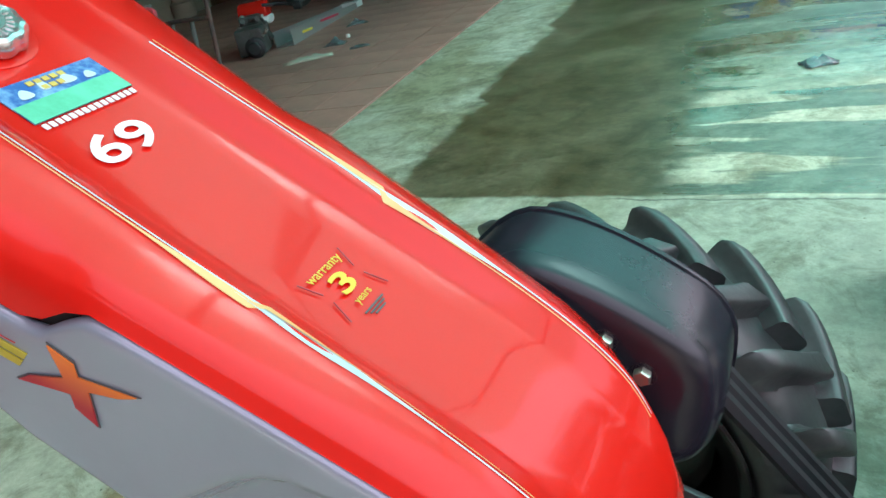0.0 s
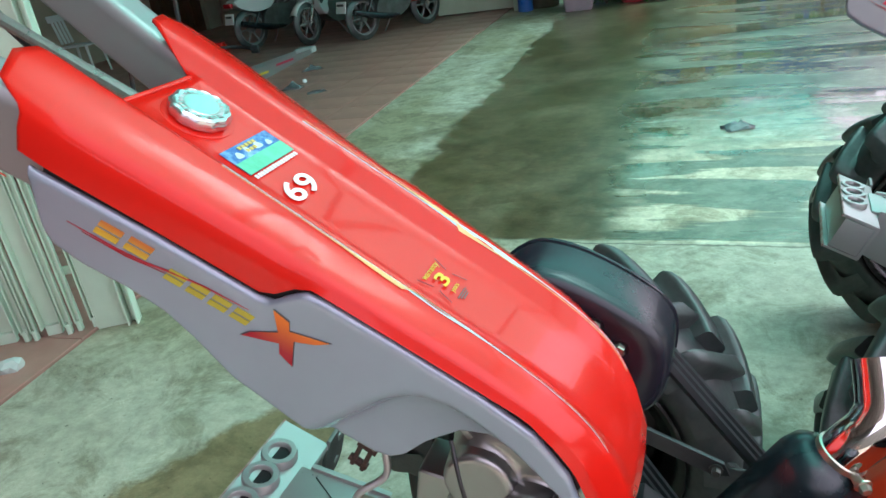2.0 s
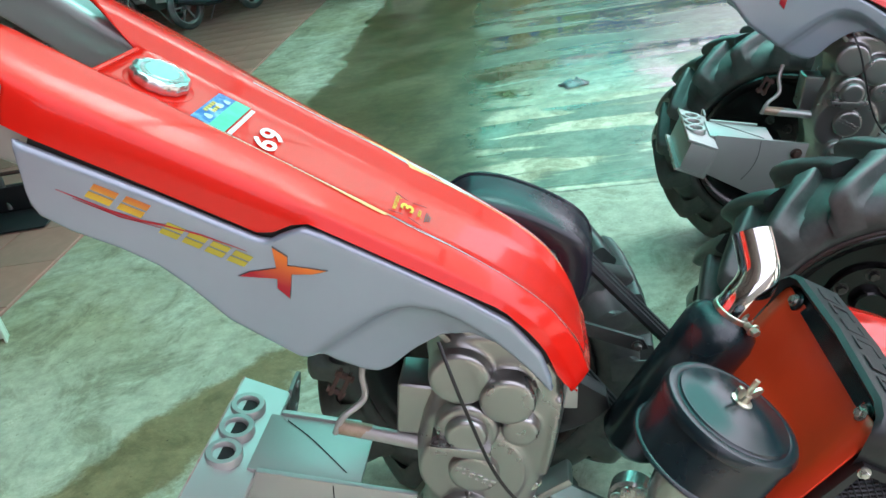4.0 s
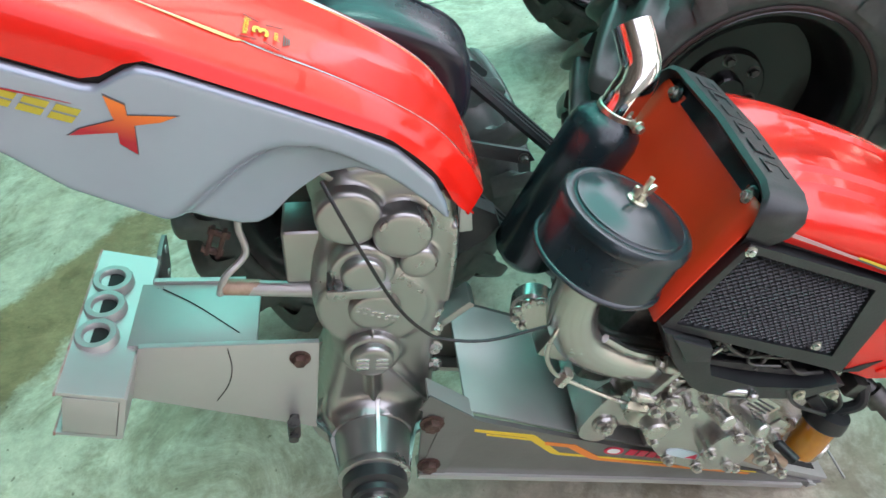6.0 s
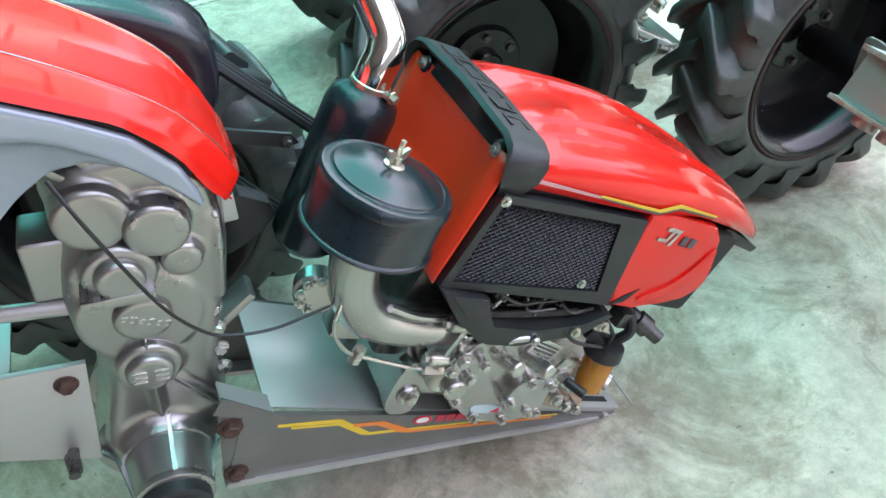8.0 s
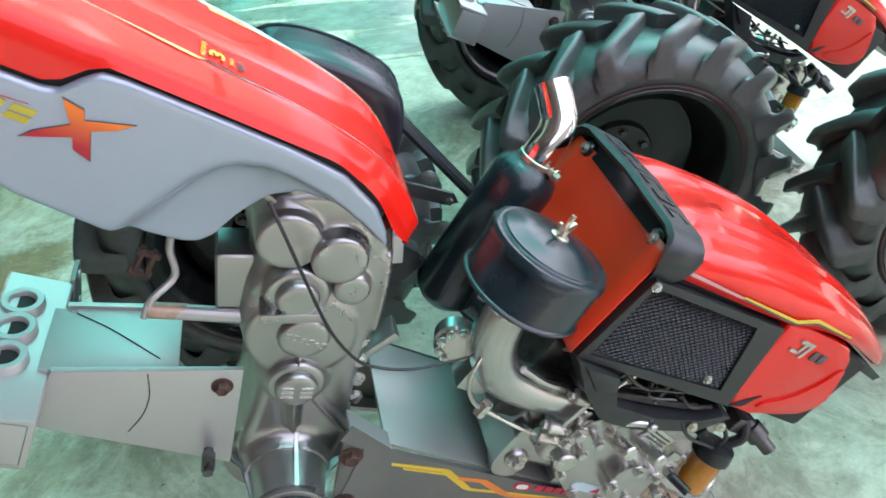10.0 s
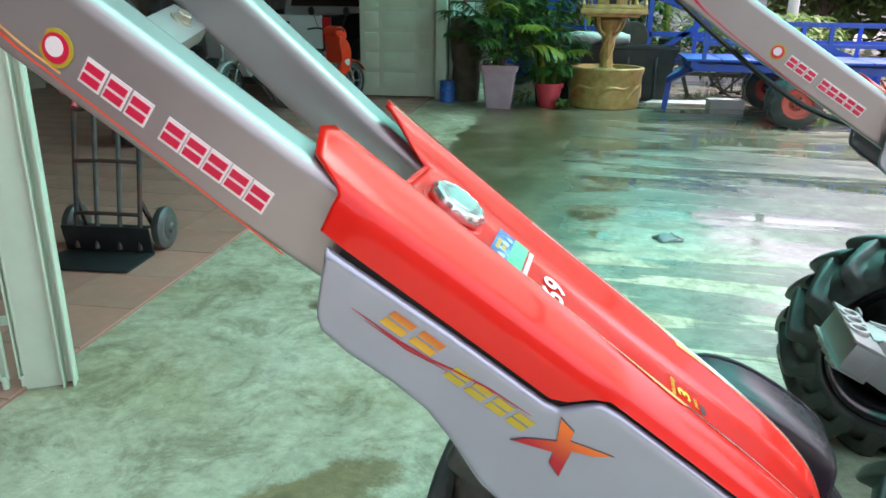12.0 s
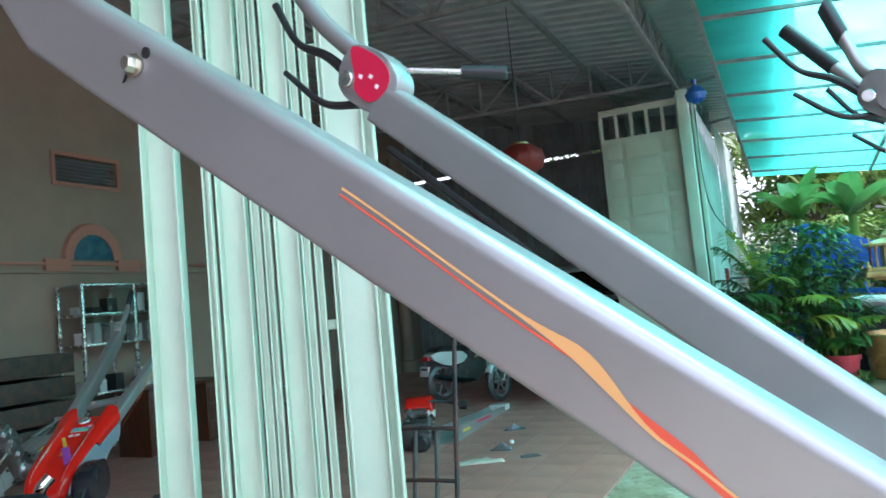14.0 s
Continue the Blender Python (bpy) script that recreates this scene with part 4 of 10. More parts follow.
def tractor_badges(tractor):
    """Prints of the near side: the makers' words as bars and shapes in their colours."""
    s = -1
    cover = [o for o in tractor.children if o.name.startswith("side_cover")][0]
    cy = lambda x: cover_y(x) - 0.0034
    def quad(name, mt, pts, parent, yf):
        bm = bmesh.new()
        prism(bm, pts, 0, 0.0008, 0, lambda x, y, z: (x, yf(x) - y, z))
        return part(name, bm, mt, parent)
    gold = grade("gold_to_red", (0.66, 0.44, 0.03), (0.60, 0.16, 0.03), 2, 0.268, 0.284)
    def bars(name, mt, x0, z0, w, h, n, lean, parent, yf):
        """Stacked slanted bars the size of one mark of a maker's word."""
        for k in range(n):
            za, zb = h * (k + 0.10) / n, h * (k + 0.82) / n
            quad(name, mt, [(x0 + lean * za, z0 + za), (x0 + w + lean * za, z0 + za), (x0 + w + lean * zb, z0 + zb), (x0 + lean * zb, z0 + zb)], parent, yf)
    for i in range(2):
        bars("badge_bar", gold, -0.556 + 0.031 * i, 0.2655 + 0.001 * i, 0.024, 0.0205, 2, 0.30, cover, cy)
    for i in range(4):
        bars("badge_bar", M_OLIVE, -0.481 + 0.0235 * i, 0.2585, 0.0185, 0.0175, 2, 0.32, cover, cy)
    # The sharp four-pointed cross.
    cx, cz = -0.357, 0.2675
    xr = grade("orange_to_red", (0.78, 0.18, 0.02), (0.40, 0.006, 0.02), 2, 0.288, 0.256)
    cross = [(-0.3735, 0.2945), (-0.3560, 0.2910), (-0.3525, 0.2815), (-0.3150, 0.2938), (-0.3255, 0.2842), (-0.3450, 0.2738), (-0.3360, 0.2450), (-0.3520, 0.2512), (-0.3560, 0.2622), (-0.3915, 0.2470), (-0.3845, 0.2565), (-0.3612, 0.2735)]
    quad("cross_edge", M_BAR, [(cx + 0.004 + (x - cx - 0.004) * 1.06, cz + 0.003 + (z - cz - 0.003) * 1.06) for x, z in cross], cover, cy)
    quad("badge_cross", xr, cross, cover, lambda x: cy(x) - 0.0008)
    quad("swash", M_DKRED, [(-0.582, 0.2615), (-0.53, 0.2625), (-0.500, 0.2655), (-0.474, 0.2715), (-0.440, 0.2765), (-0.395, 0.2785), (-0.440, 0.2752), (-0.474, 0.2695), (-0.500, 0.2635), (-0.53, 0.2605)], cover, cy)
    quad("swash", M_DKRED, [(-0.566, 0.2590), (-0.52, 0.2600), (-0.480, 0.2655), (-0.52, 0.2588)], cover, cy)
    arm = [o for o in tractor.children if o.name.startswith("handle_arm")][0]
    ay = lambda x: arm_y(x) - 0.0264
    z0, h = 0.2775, 0.0205
    for x in (-0.8835, -0.8605, -0.8375, -0.8020, -0.7800, -0.7580, -0.7360, -0.7140):
        g = 0.0018
        quad("word_edge", M_WHITE, [(x - g, z0 - g), (x + 0.0172 + g, z0 - g), (x + 0.0172 + g, z0 + h + g), (x - g, z0 + h + g)], arm, ay)
        bars("word_bar", M_REDVINYL, x, z0, 0.0172, h, 2, 0.0, arm, lambda q: ay(q) - 0.0009)
    def disc(name, mt, x, z, r, off, n=28):
        quad(name, mt, [(x + r * math.cos(2 * math.pi * i / n), z + r * math.sin(2 * math.pi * i / n)) for i in range(n)], arm, lambda q: ay(x) - off)
    disc("badge_rim", M_OLIVE, -0.912, 0.288, 0.0165, 0.0)
    disc("badge_disc", M_REDVINYL, -0.912, 0.288, 0.0130, 0.0009)
    disc("badge_shape", M_WHITE, -0.913, 0.289, 0.0085, 0.0018)
    # Number and guarantee prints on the hood.
    hd = [o for o in tractor.children if o.name.startswith("hood")][0]
    up = lambda x, y, z, turn: pose(x, y, z, 0, 0, turn)
    text_mesh("number_print", "69", 0.046, M_WHITE, hd, up(-0.434, -0.008, 0.3440, 90) @ Matrix.Diagonal((1.15, 0.82, 1, 1)), depth=0.0002, offset=0.0007)
    text_mesh("guarantee_number", "3", 0.026, M_YELLOW, hd, up(-0.263, -0.005, 0.3440, 90) @ Matrix.Diagonal((1.45, 0.85, 1, 1)), depth=0.0002, offset=0.0006)
    text_mesh("guarantee_print", "warranty", 0.0098, M_YELLOW, hd, up(-0.279, -0.005, 0.3440, 90), depth=0.0002)
    text_mesh("guarantee_print", "years", 0.0078, M_YELLOW, hd, up(-0.249, -0.005, 0.3440, 90), depth=0.0002)
    for sx, sy in ((-1, -1), (-1, 1), (1, -1), (1, 1)):
        bm = bmesh.new()
        box(bm, (-0.263 + sx * 0.012, -0.005 + sy * 0.021, 0.3434), (0.017, 0.0010, 0.0005), 0, (0, 0, sx * sy * 18))
        part("shield_line", bm, M_DKRED, hd)
    bm = bmesh.new()
    for i in range(3):
        box(bm, (-0.240 + i * 0.0025, -0.005, 0.3432), (0.0012, 0.022 - 0.005 * i, 0.0006))
    part("fine_print_bar", bm, M_BAR, hd)


CASE_OUT = [(-0.160, 0.265), (-0.165, 0.205), (-0.132, 0.165), (-0.124, 0.110), (-0.106, 0.050), (-0.060, 0.005), (-0.034, -0.060), (-0.010, -0.205), (0.115, -0.205), (0.130, -0.085), (0.090, -0.010),
            (0.062, 0.070), (0.050, 0.130), (0.022, 0.205), (-0.020, 0.285), (-0.08, 0.30)]
# Bosses: x, z, radius and height of the flat, width of the fillet at its foot.
CASE_BOSS = [(-0.121, 0.213, 0.037, 0.086, 0.010), (-0.060, 0.218, 0.033, 0.093, 0.010), (-0.022, 0.181, 0.0225, 0.086, 0.008), (-0.079, 0.151, 0.038, 0.089, 0.011), (-0.079, 0.151, 0.0255, 0.100, 0.009),
             (-0.036, 0.083, 0.070, 0.073, 0.010), (-0.036, 0.087, 0.032, 0.084, 0.006), (-0.008, 0.012, 0.038, 0.085, 0.012), (-0.008, 0.012, 0.0275, 0.096, 0.008)]
# Ribs: from x, z to x, z, half width, height.
CASE_RIB = [(-0.026, 0.056, -0.020, 0.040, 0.003, 0.083), (0.006, -0.018, 0.030, -0.070, 0.0045, 0.086), (0.022, -0.004, 0.112, -0.060, 0.004, 0.076), (0.006, 0.235, 0.046, 0.130, 0.006, 0.078),
            (-0.108, 0.190, -0.122, 0.120, 0.004, 0.070), (-0.060, -0.020, -0.030, -0.110, 0.005, 0.070)]


def case_height(x, z):
    """How far the casting stands out at each (x, z): flats with filleted flanks over a rounded plate."""
    d = np.full(x.shape, 1e9)
    inside = np.zeros(x.shape, bool)
    pts = rounded(CASE_OUT, 2)
    for (ax, az), (bx, bz) in zip(pts, pts[1:] + pts[:1]):
        u, v = bx - ax, bz - az
        k = np.clip(((x - ax) * u + (z - az) * v) / (u * u + v * v), 0, 1)
        d = np.minimum(d, np.hypot(x - ax - k * u, z - az - k * v))
        inside ^= ((az > z) != (bz > z)) & (x < (bx - ax) * (z - az) / (bz - az + 1e-12) + ax)
    d = np.where(inside, d, -d)
    k = np.clip(1 - d / 0.020, 0, 1)
    h = 0.068 - 0.020 * (1 - np.sqrt(np.clip(1 - k * k, 0, 1)))
    h = np.where(d < 0, 0.048 + 4.0 * d, h)
    base = h.copy()

    def foot(q, lift, flank):
        """The hollow fillet round the foot of a boss or rib."""
        t = np.clip(q / flank, 0, 1)
        return base + lift * (1 - np.sqrt(np.clip(1 - (1 - t) ** 2, 0, 1)))

    for bx, bz, r, top, flank in CASE_BOSS:
        h = np.maximum(h, foot(np.hypot(x - bx, z - bz) - r + 0.001, max(0.003, min(flank, top - 0.070)), flank))
    for ax, az, bx, bz, w, top in CASE_RIB:
        u, v = bx - ax, bz - az
        k = np.clip(((x - ax) * u + (z - az) * v) / (u * u + v * v), 0, 1)
        q = np.hypot(x - ax - k * u, z - az - k * v)
        h = np.maximum(h, base + max(0.004, top - 0.066) * np.exp(-(q / (w * 1.5)) ** 2))
    h = np.maximum(h, foot(np.hypot(x - AX, z - AZ) - 0.060, 0.022, 0.026))
    return h, d


def gear_case(tractor):
    """The cast gear case with its round bosses, and the axle housing that stands out from it."""
    bm = bmesh.new()
    prism(bm, rounded(CASE_OUT, 2), -0.040, 0.075, 0.010, None, 3)
    step = 0.0021
    gx, gz = np.meshgrid(np.arange(-0.178, 0.150, step), np.arange(-0.218, 0.312, step), indexing="ij")
    hh, dd = case_height(gx, gz)
    ids = {}
    ni, nj = gx.shape
    for i in range(ni):
        for j in range(nj):
            if dd[i, j] > -0.009:
                ids[i, j] = bm.verts.new((gx[i, j], -max(hh[i, j], 0.010), gz[i, j]))
    for (i, j), v in list(ids.items()):
        q = [ids.get(k) for k in ((i, j), (i + 1, j), (i + 1, j + 1), (i, j + 1))]
        if None not in q:
            bm.faces.new(q)
    case = part("gear_case", bm, M_CAST, tractor, "grey painted cast-iron gear case with round bosses", smooth=50, recalc=False)
    for x, z, r, top, flank in CASE_BOSS:
        bm = bmesh.new()
        L = top - 0.045
        lathe(bm, (x, -0.045, z), (x, -1, z), [(0, r + 0.004), (L - 0.0065, r + 0.0004), (L - 0.0036, r - 0.0004), (L - 0.0014, r - 0.0024), (L - 0.0003, r - 0.0054), (L, r - 0.0090), (L, r * 0.5), (L, 0.001)], 48)
        part("boss", bm, M_CAST, case, smooth=60)
    # The flat pad under the upper bearing.
    bm = bmesh.new()
    box(bm, (-0.0745, -0.082, 0.1275), (0.074, 0.040, 0.013), 0.002, (0, -24, 0))
    part("pad", bm, M_CAST, case)
    # Raised marks on the bosses, as bars.
    for i in range(6):
        for sz, z in (((0.007, 0.002, 0.0022), 0.0905 + 0.002 * (i % 2)), ((0.0045, 0.002, 0.0018), 0.0845)):
            bm = bmesh.new()
            box(bm, (-0.058 + i * 0.0095, -0.0846, z), sz, 0.0005, (0, -18, 0))
            part("cast_mark", bm, M_BRIGHT, case)
    for i in (-1, 1):
        for dz in (-0.0075, 0.0, 0.0075):
            bm = bmesh.new()
            box(bm, (-0.008 + i * 0.0115 - dz * 0.4, -0.0966, 0.012 + dz + i * 0.004), (0.016, 0.0025, 0.0034), 0.001, (0, -18, 0))
            part("cast_mark", bm, M_BRIGHT, case)
    # Axle housing: a cone with three long ribs that run out onto the case.
    bm = bmesh.new()
    lathe(bm, (AX, -0.045, AZ), (AX, -1, AZ), [(0.008, 0.088), (0.014, 0.074), (0.022, 0.064), (0.034, 0.0575), (0.052, 0.0540), (0.096, 0.0485), (0.100, 0.0485), (0.1015, 0.0505), (0.1095, 0.0505), (0.112, 0.045)], 56)
    ax = part("axle_housing", bm, M_CAST, tractor, "grey cast axle housing, wheel taken off", smooth=60)
    for a in (106, 16, 196, 286):
        r = radians(a)
        bm = bmesh.new()
        out = [(0.012, 0.098), (0.020, 0.078), (0.034, 0.063), (0.100, 0.0505), (0.100, 0.038), (0.012, 0.038)]
        prism(bm, out, -0.003, 0.003, 0.002)
        for v in bm.verts:
            l, t, q = v.co.x, v.co.y, v.co.z
            v.co = Vector((AX + q * math.cos(r) - t * math.sin(r), -0.045 - l, AZ + q * math.sin(r) + t * math.cos(r)))
        part("rib", bm, M_CAST, ax, smooth=50)
    bm = bmesh.new()
    lathe(bm, (AX, -0.152, AZ), (AX, -1, AZ), [(0, 0.040), (0.003, 0.045), (0.022, 0.045), (0.025, 0.040), (0.026, 0.033), (0.034, 0.032), (0.037, 0.028)], 40)
    part("rubber_seal", bm, M_BLACKP, ax)
    bm = bmesh.new()
    cyl(bm, (AX, -0.18, AZ), (AX, -0.215, AZ), 0.019, n=20, bev=0.002)
    part("axle_stub", bm, M_BRIGHT, ax)
    bm = bmesh.new()
    cyl(bm, (AX, -0.205, AZ), (AX, -0.240, AZ), 0.024, n=6)
    box(bm, (AX, -0.225, AZ), (0.066, 0.018, 0.018), 0.003, (0, 20, 0))
    part("axle_clamp", bm, M_BLACKP, ax)
    # Far housing.
    bm = bmesh.new()
    lathe(bm, (AX, 0.05, AZ), (AX, 1, AZ), [(0, 0.090), (0.10, 0.062), (0.20, 0.055)], 28)
    part("axle_housing", bm, M_CAST, tractor)
    # Side flange with bolts to the rails.
    bm = bmesh.new()
    box(bm, (0.064, -0.030, 0.045), (0.012, 0.040, 0.15), 0.004, (0, 22, 0))
    fl = part("flange", bm, M_CAST, case)
    for i in range(4):
        bm = bmesh.new()
        hexbolt(bm, (0.045 + 0.016 * i, -0.056, 0.095 - i * 0.033), (0, -1, 0), 0.008, 0.008)
        part("flange_bolt", bm, M_BRIGHT, fl)
    # Shift rod to the left of the case, with a bent rusty arm.
    bm = bmesh.new()
    cyl(bm, (-0.185, -0.035, 0.030), (-0.085, -0.045, 0.072), 0.010, n=16)
    part("shift_tube", bm, M_PLATE, case)
    bm = bmesh.new()
    cyl(bm, (-0.206, -0.034, 0.022), (-0.166, -0.036, 0.038), 0.0104, n=16)
    part("sleeve", bm, M_BRONZE, case)
    bm = bmesh.new()
    tube(bm, [(-0.208, -0.038, 0.012), (-0.210, -0.036, 0.040), (-0.196, -0.02, 0.072), (-0.214, -0.01, 0.100), (-0.222, 0.0, 0.13)], 0.0046, 10)
    part("shift_arm", bm, M_PLATE, case)
    bm = bmesh.new()
    for k in (-0.007, 0.007):
        box(bm, (-0.232 + k, -0.012, 0.070), (0.006, 0.010, 0.045), 0.002, (0, -4, 0))
    cyl(bm, (-0.245, -0.012, 0.085), (-0.219, -0.012, 0.085), 0.005, n=10)
    cyl(bm, (-0.245, -0.012, 0.055), (-0.219, -0.012, 0.055), 0.005, n=10)
    part("link", bm, M_RUST, case, "rusty link")
    bm = bmesh.new()
    box(bm, (-0.128, -0.012, 0.110), (0.062, 0.06, 0.082), 0.006, (0, -24, 0), 3)
    part("case_bracket", bm, M_CAST, case)
    bm = bmesh.new()
    for dx, dz in ((-0.150, 0.275), (-0.135, 0.262), (-0.16, 0.245)):
        box(bm, (dx, -0.05, dz), (0.05, 0.03, 0.008), 0.002, (0, 20, 0))
    part("casting_fin", bm, M_CAST, case)
    return case


def hitch(tractor):
    """Drawbar: two side plates, a top plate and a square tube with three sockets."""
    m = pose(-0.078, 0, 0.007, 0, -21, 0)
    level = [(-0.280, -0.073), (-0.078, 0.007), (-0.017, -0.166), (-0.268, -0.173)]
    def at(bm):
        xf(bm, bm.verts, m)
        return bm
    bm = bmesh.new()
    prism(bm, level, -0.076, -0.068, 0.0015)
    body = part("drawbar_plate", bm, M_PLATE, tractor, "grey steel drawbar side plate")
    bm = bmesh.new()
    prism(bm, [(-0.280, -0.073), (-0.170, -0.030), (-0.150, -0.170), (-0.268, -0.173)], 0.040, 0.048, 0.0015)
    part("drawbar_plate", bm, M_PLATE, tractor)
    bm = bmesh.new()
    box(bm, (-0.155, -0.014, -0.010), (0.155, 0.108, 0.006), 0.001)
    top = part("drawbar_top", at(bm), M_PLATE, tractor)
    bm = bmesh.new()
    tube(bm, [(-0.205, 0.03, -0.0062), (-0.16, 0.0, -0.0062), (-0.10, -0.05, -0.0062)], 0.0008, 5)
    tube(bm, [(-0.112, -0.0765, -0.006), (-0.110, -0.0765, -0.045), (-0.118, -0.0765, -0.080), (-0.135, -0.0765, -0.112)], 0.0008, 5)
    part("scribed_line", at(bm), M_DARK, top)
    bm = bmesh.new()
    tilted = pose(-0.266, -0.022, -0.046, 0, 13, 0)
    prism(bm, [(-0.038, 0.036), (0.032, 0.036), (0.032, -0.036), (-0.038, -0.036), (-0.038, -0.042), (0.035, -0.042), (0.038, -0.039), (0.038, 0.039), (0.035, 0.042), (-0.038, 0.042)], -0.12, 0.12, 0.0012)
    xf(bm, bm.verts, tilted)
    bar = part("drawbar_tube", at(bm), M_PLATE, tractor, "grey square tube with three welded sockets")
    bm = bmesh.new()
    for dz in (0.039, -0.039):
        old = set(bm.verts)
        box(bm, (-0.0385, 0, dz), (0.003, 0.242, 0.0075), 0.001)
        xf(bm, [v for v in bm.verts if v not in old], tilted)
    part("raw_edge", at(bm), M_EDGE, bar, "raw reddish cut edge")
    bm = bmesh.new()
    box(bm, (-0.026, 0, 0), (0.004, 0.228, 0.070), 0.001)
    xf(bm, bm.verts, tilted)
    part("inner_plate", at(bm), M_PLATE, bar)
    bm = bmesh.new()
    box(bm, (-0.266, -0.1405, -0.046), (0.060, 0.004, 0.068), 0.001, (0, 13, 0))
    part("end_plate", at(bm), M_PLATE, bar)
    bm = bmesh.new()
    prism(bm, rounded([(0.085, -0.010), (0.138, -0.004), (0.148, -0.012), (0.135, -0.078), (0.085, -0.082)], 1), -0.003, 0.003, 0.001)
    xf(bm, bm.verts, Matrix.Translation((-0.222, 0, 0)) @ Matrix.Rotation(radians(90), 4, 'Z'))
    lp = part("lug_plate", at(bm), M_RAIL, bar, "dark lug plate with two holes")
    for y, z in ((0.128, -0.022), (0.120, -0.062)):
        bm = bmesh.new()
        cyl(bm, (-0.2265, y, z), (-0.2175, y, z), 0.0065, n=16)
        part("lug_hole", at(bm), M_PLATE, lp)
    # Weld beads along the joints.
    rng = random.Random(4)
    for a, b in (((-0.230, 0.030, -0.0105), (-0.190, 0.036, -0.0105)), ((-0.105, 0.036, -0.0105), (-0.082, 0.036, -0.0105)), ((-0.228, -0.066, -0.0105), (-0.195, -0.066, -0.0105))):
        a, b = Vector(a), Vector(b)
        n = max(4, int((b - a).length / 0.0035))
        bm = bmesh.new()
        tube(bm, [a.lerp(b, i / n) + Vector((rng.uniform(-1, 1), rng.uniform(-1, 1), rng.uniform(-1, 1))) * 0.0006 for i in range(n + 1)], [0.0028 + 0.0012 * (i % 2) for i in range(n + 1)], 8, smooth=False)
        part("weld_bead", at(bm), M_PLATE, bar)
    for y in (0.040, -0.007, -0.056):
        bm = bmesh.new()
        lathe(bm, (-0.268, y, -0.006), (-0.268, y, 1), [(0, 0.0255), (0.010, 0.0250), (0.0125, 0.0235), (0.0125, 0.0165), (0.0105, 0.0150), (0.004, 0.0145)], 32)
        part("socket", at(bm), M_PLATE, bar)
        bm = bmesh.new()
        lathe(bm, (-0.286, y, -0.086), (-0.268 - 0.225, y, -1), [(0, 0.020), (0.014, 0.020), (0.015, 0.014)], 24)
        part("socket_end", at(bm), M_PLATE, bar)
        bm = bmesh.new()
        cyl(bm, (-0.268, y, -0.004), (-0.268, y, -0.001), 0.0146, n=24)
        part("socket_hole", at(bm), M_DARK, bar)
    bm = bmesh.new()
    hexbolt(bm, (-0.024, -0.076, -0.028), (0, -1, 0), 0.0095, 0.009)
    part("rusty_bolt", at(bm), M_RUST, body)
    bm = bmesh.new()
    cyl(bm, (-0.035, -0.115, -0.155), (-0.035, -0.06, -0.155), 0.007, n=12)
    cyl(bm, (-0.035, -0.10, -0.165), (-0.035, -0.10, -0.135), 0.009, n=12)
    part("drain_bolt", at(bm), M_IRONB, body)


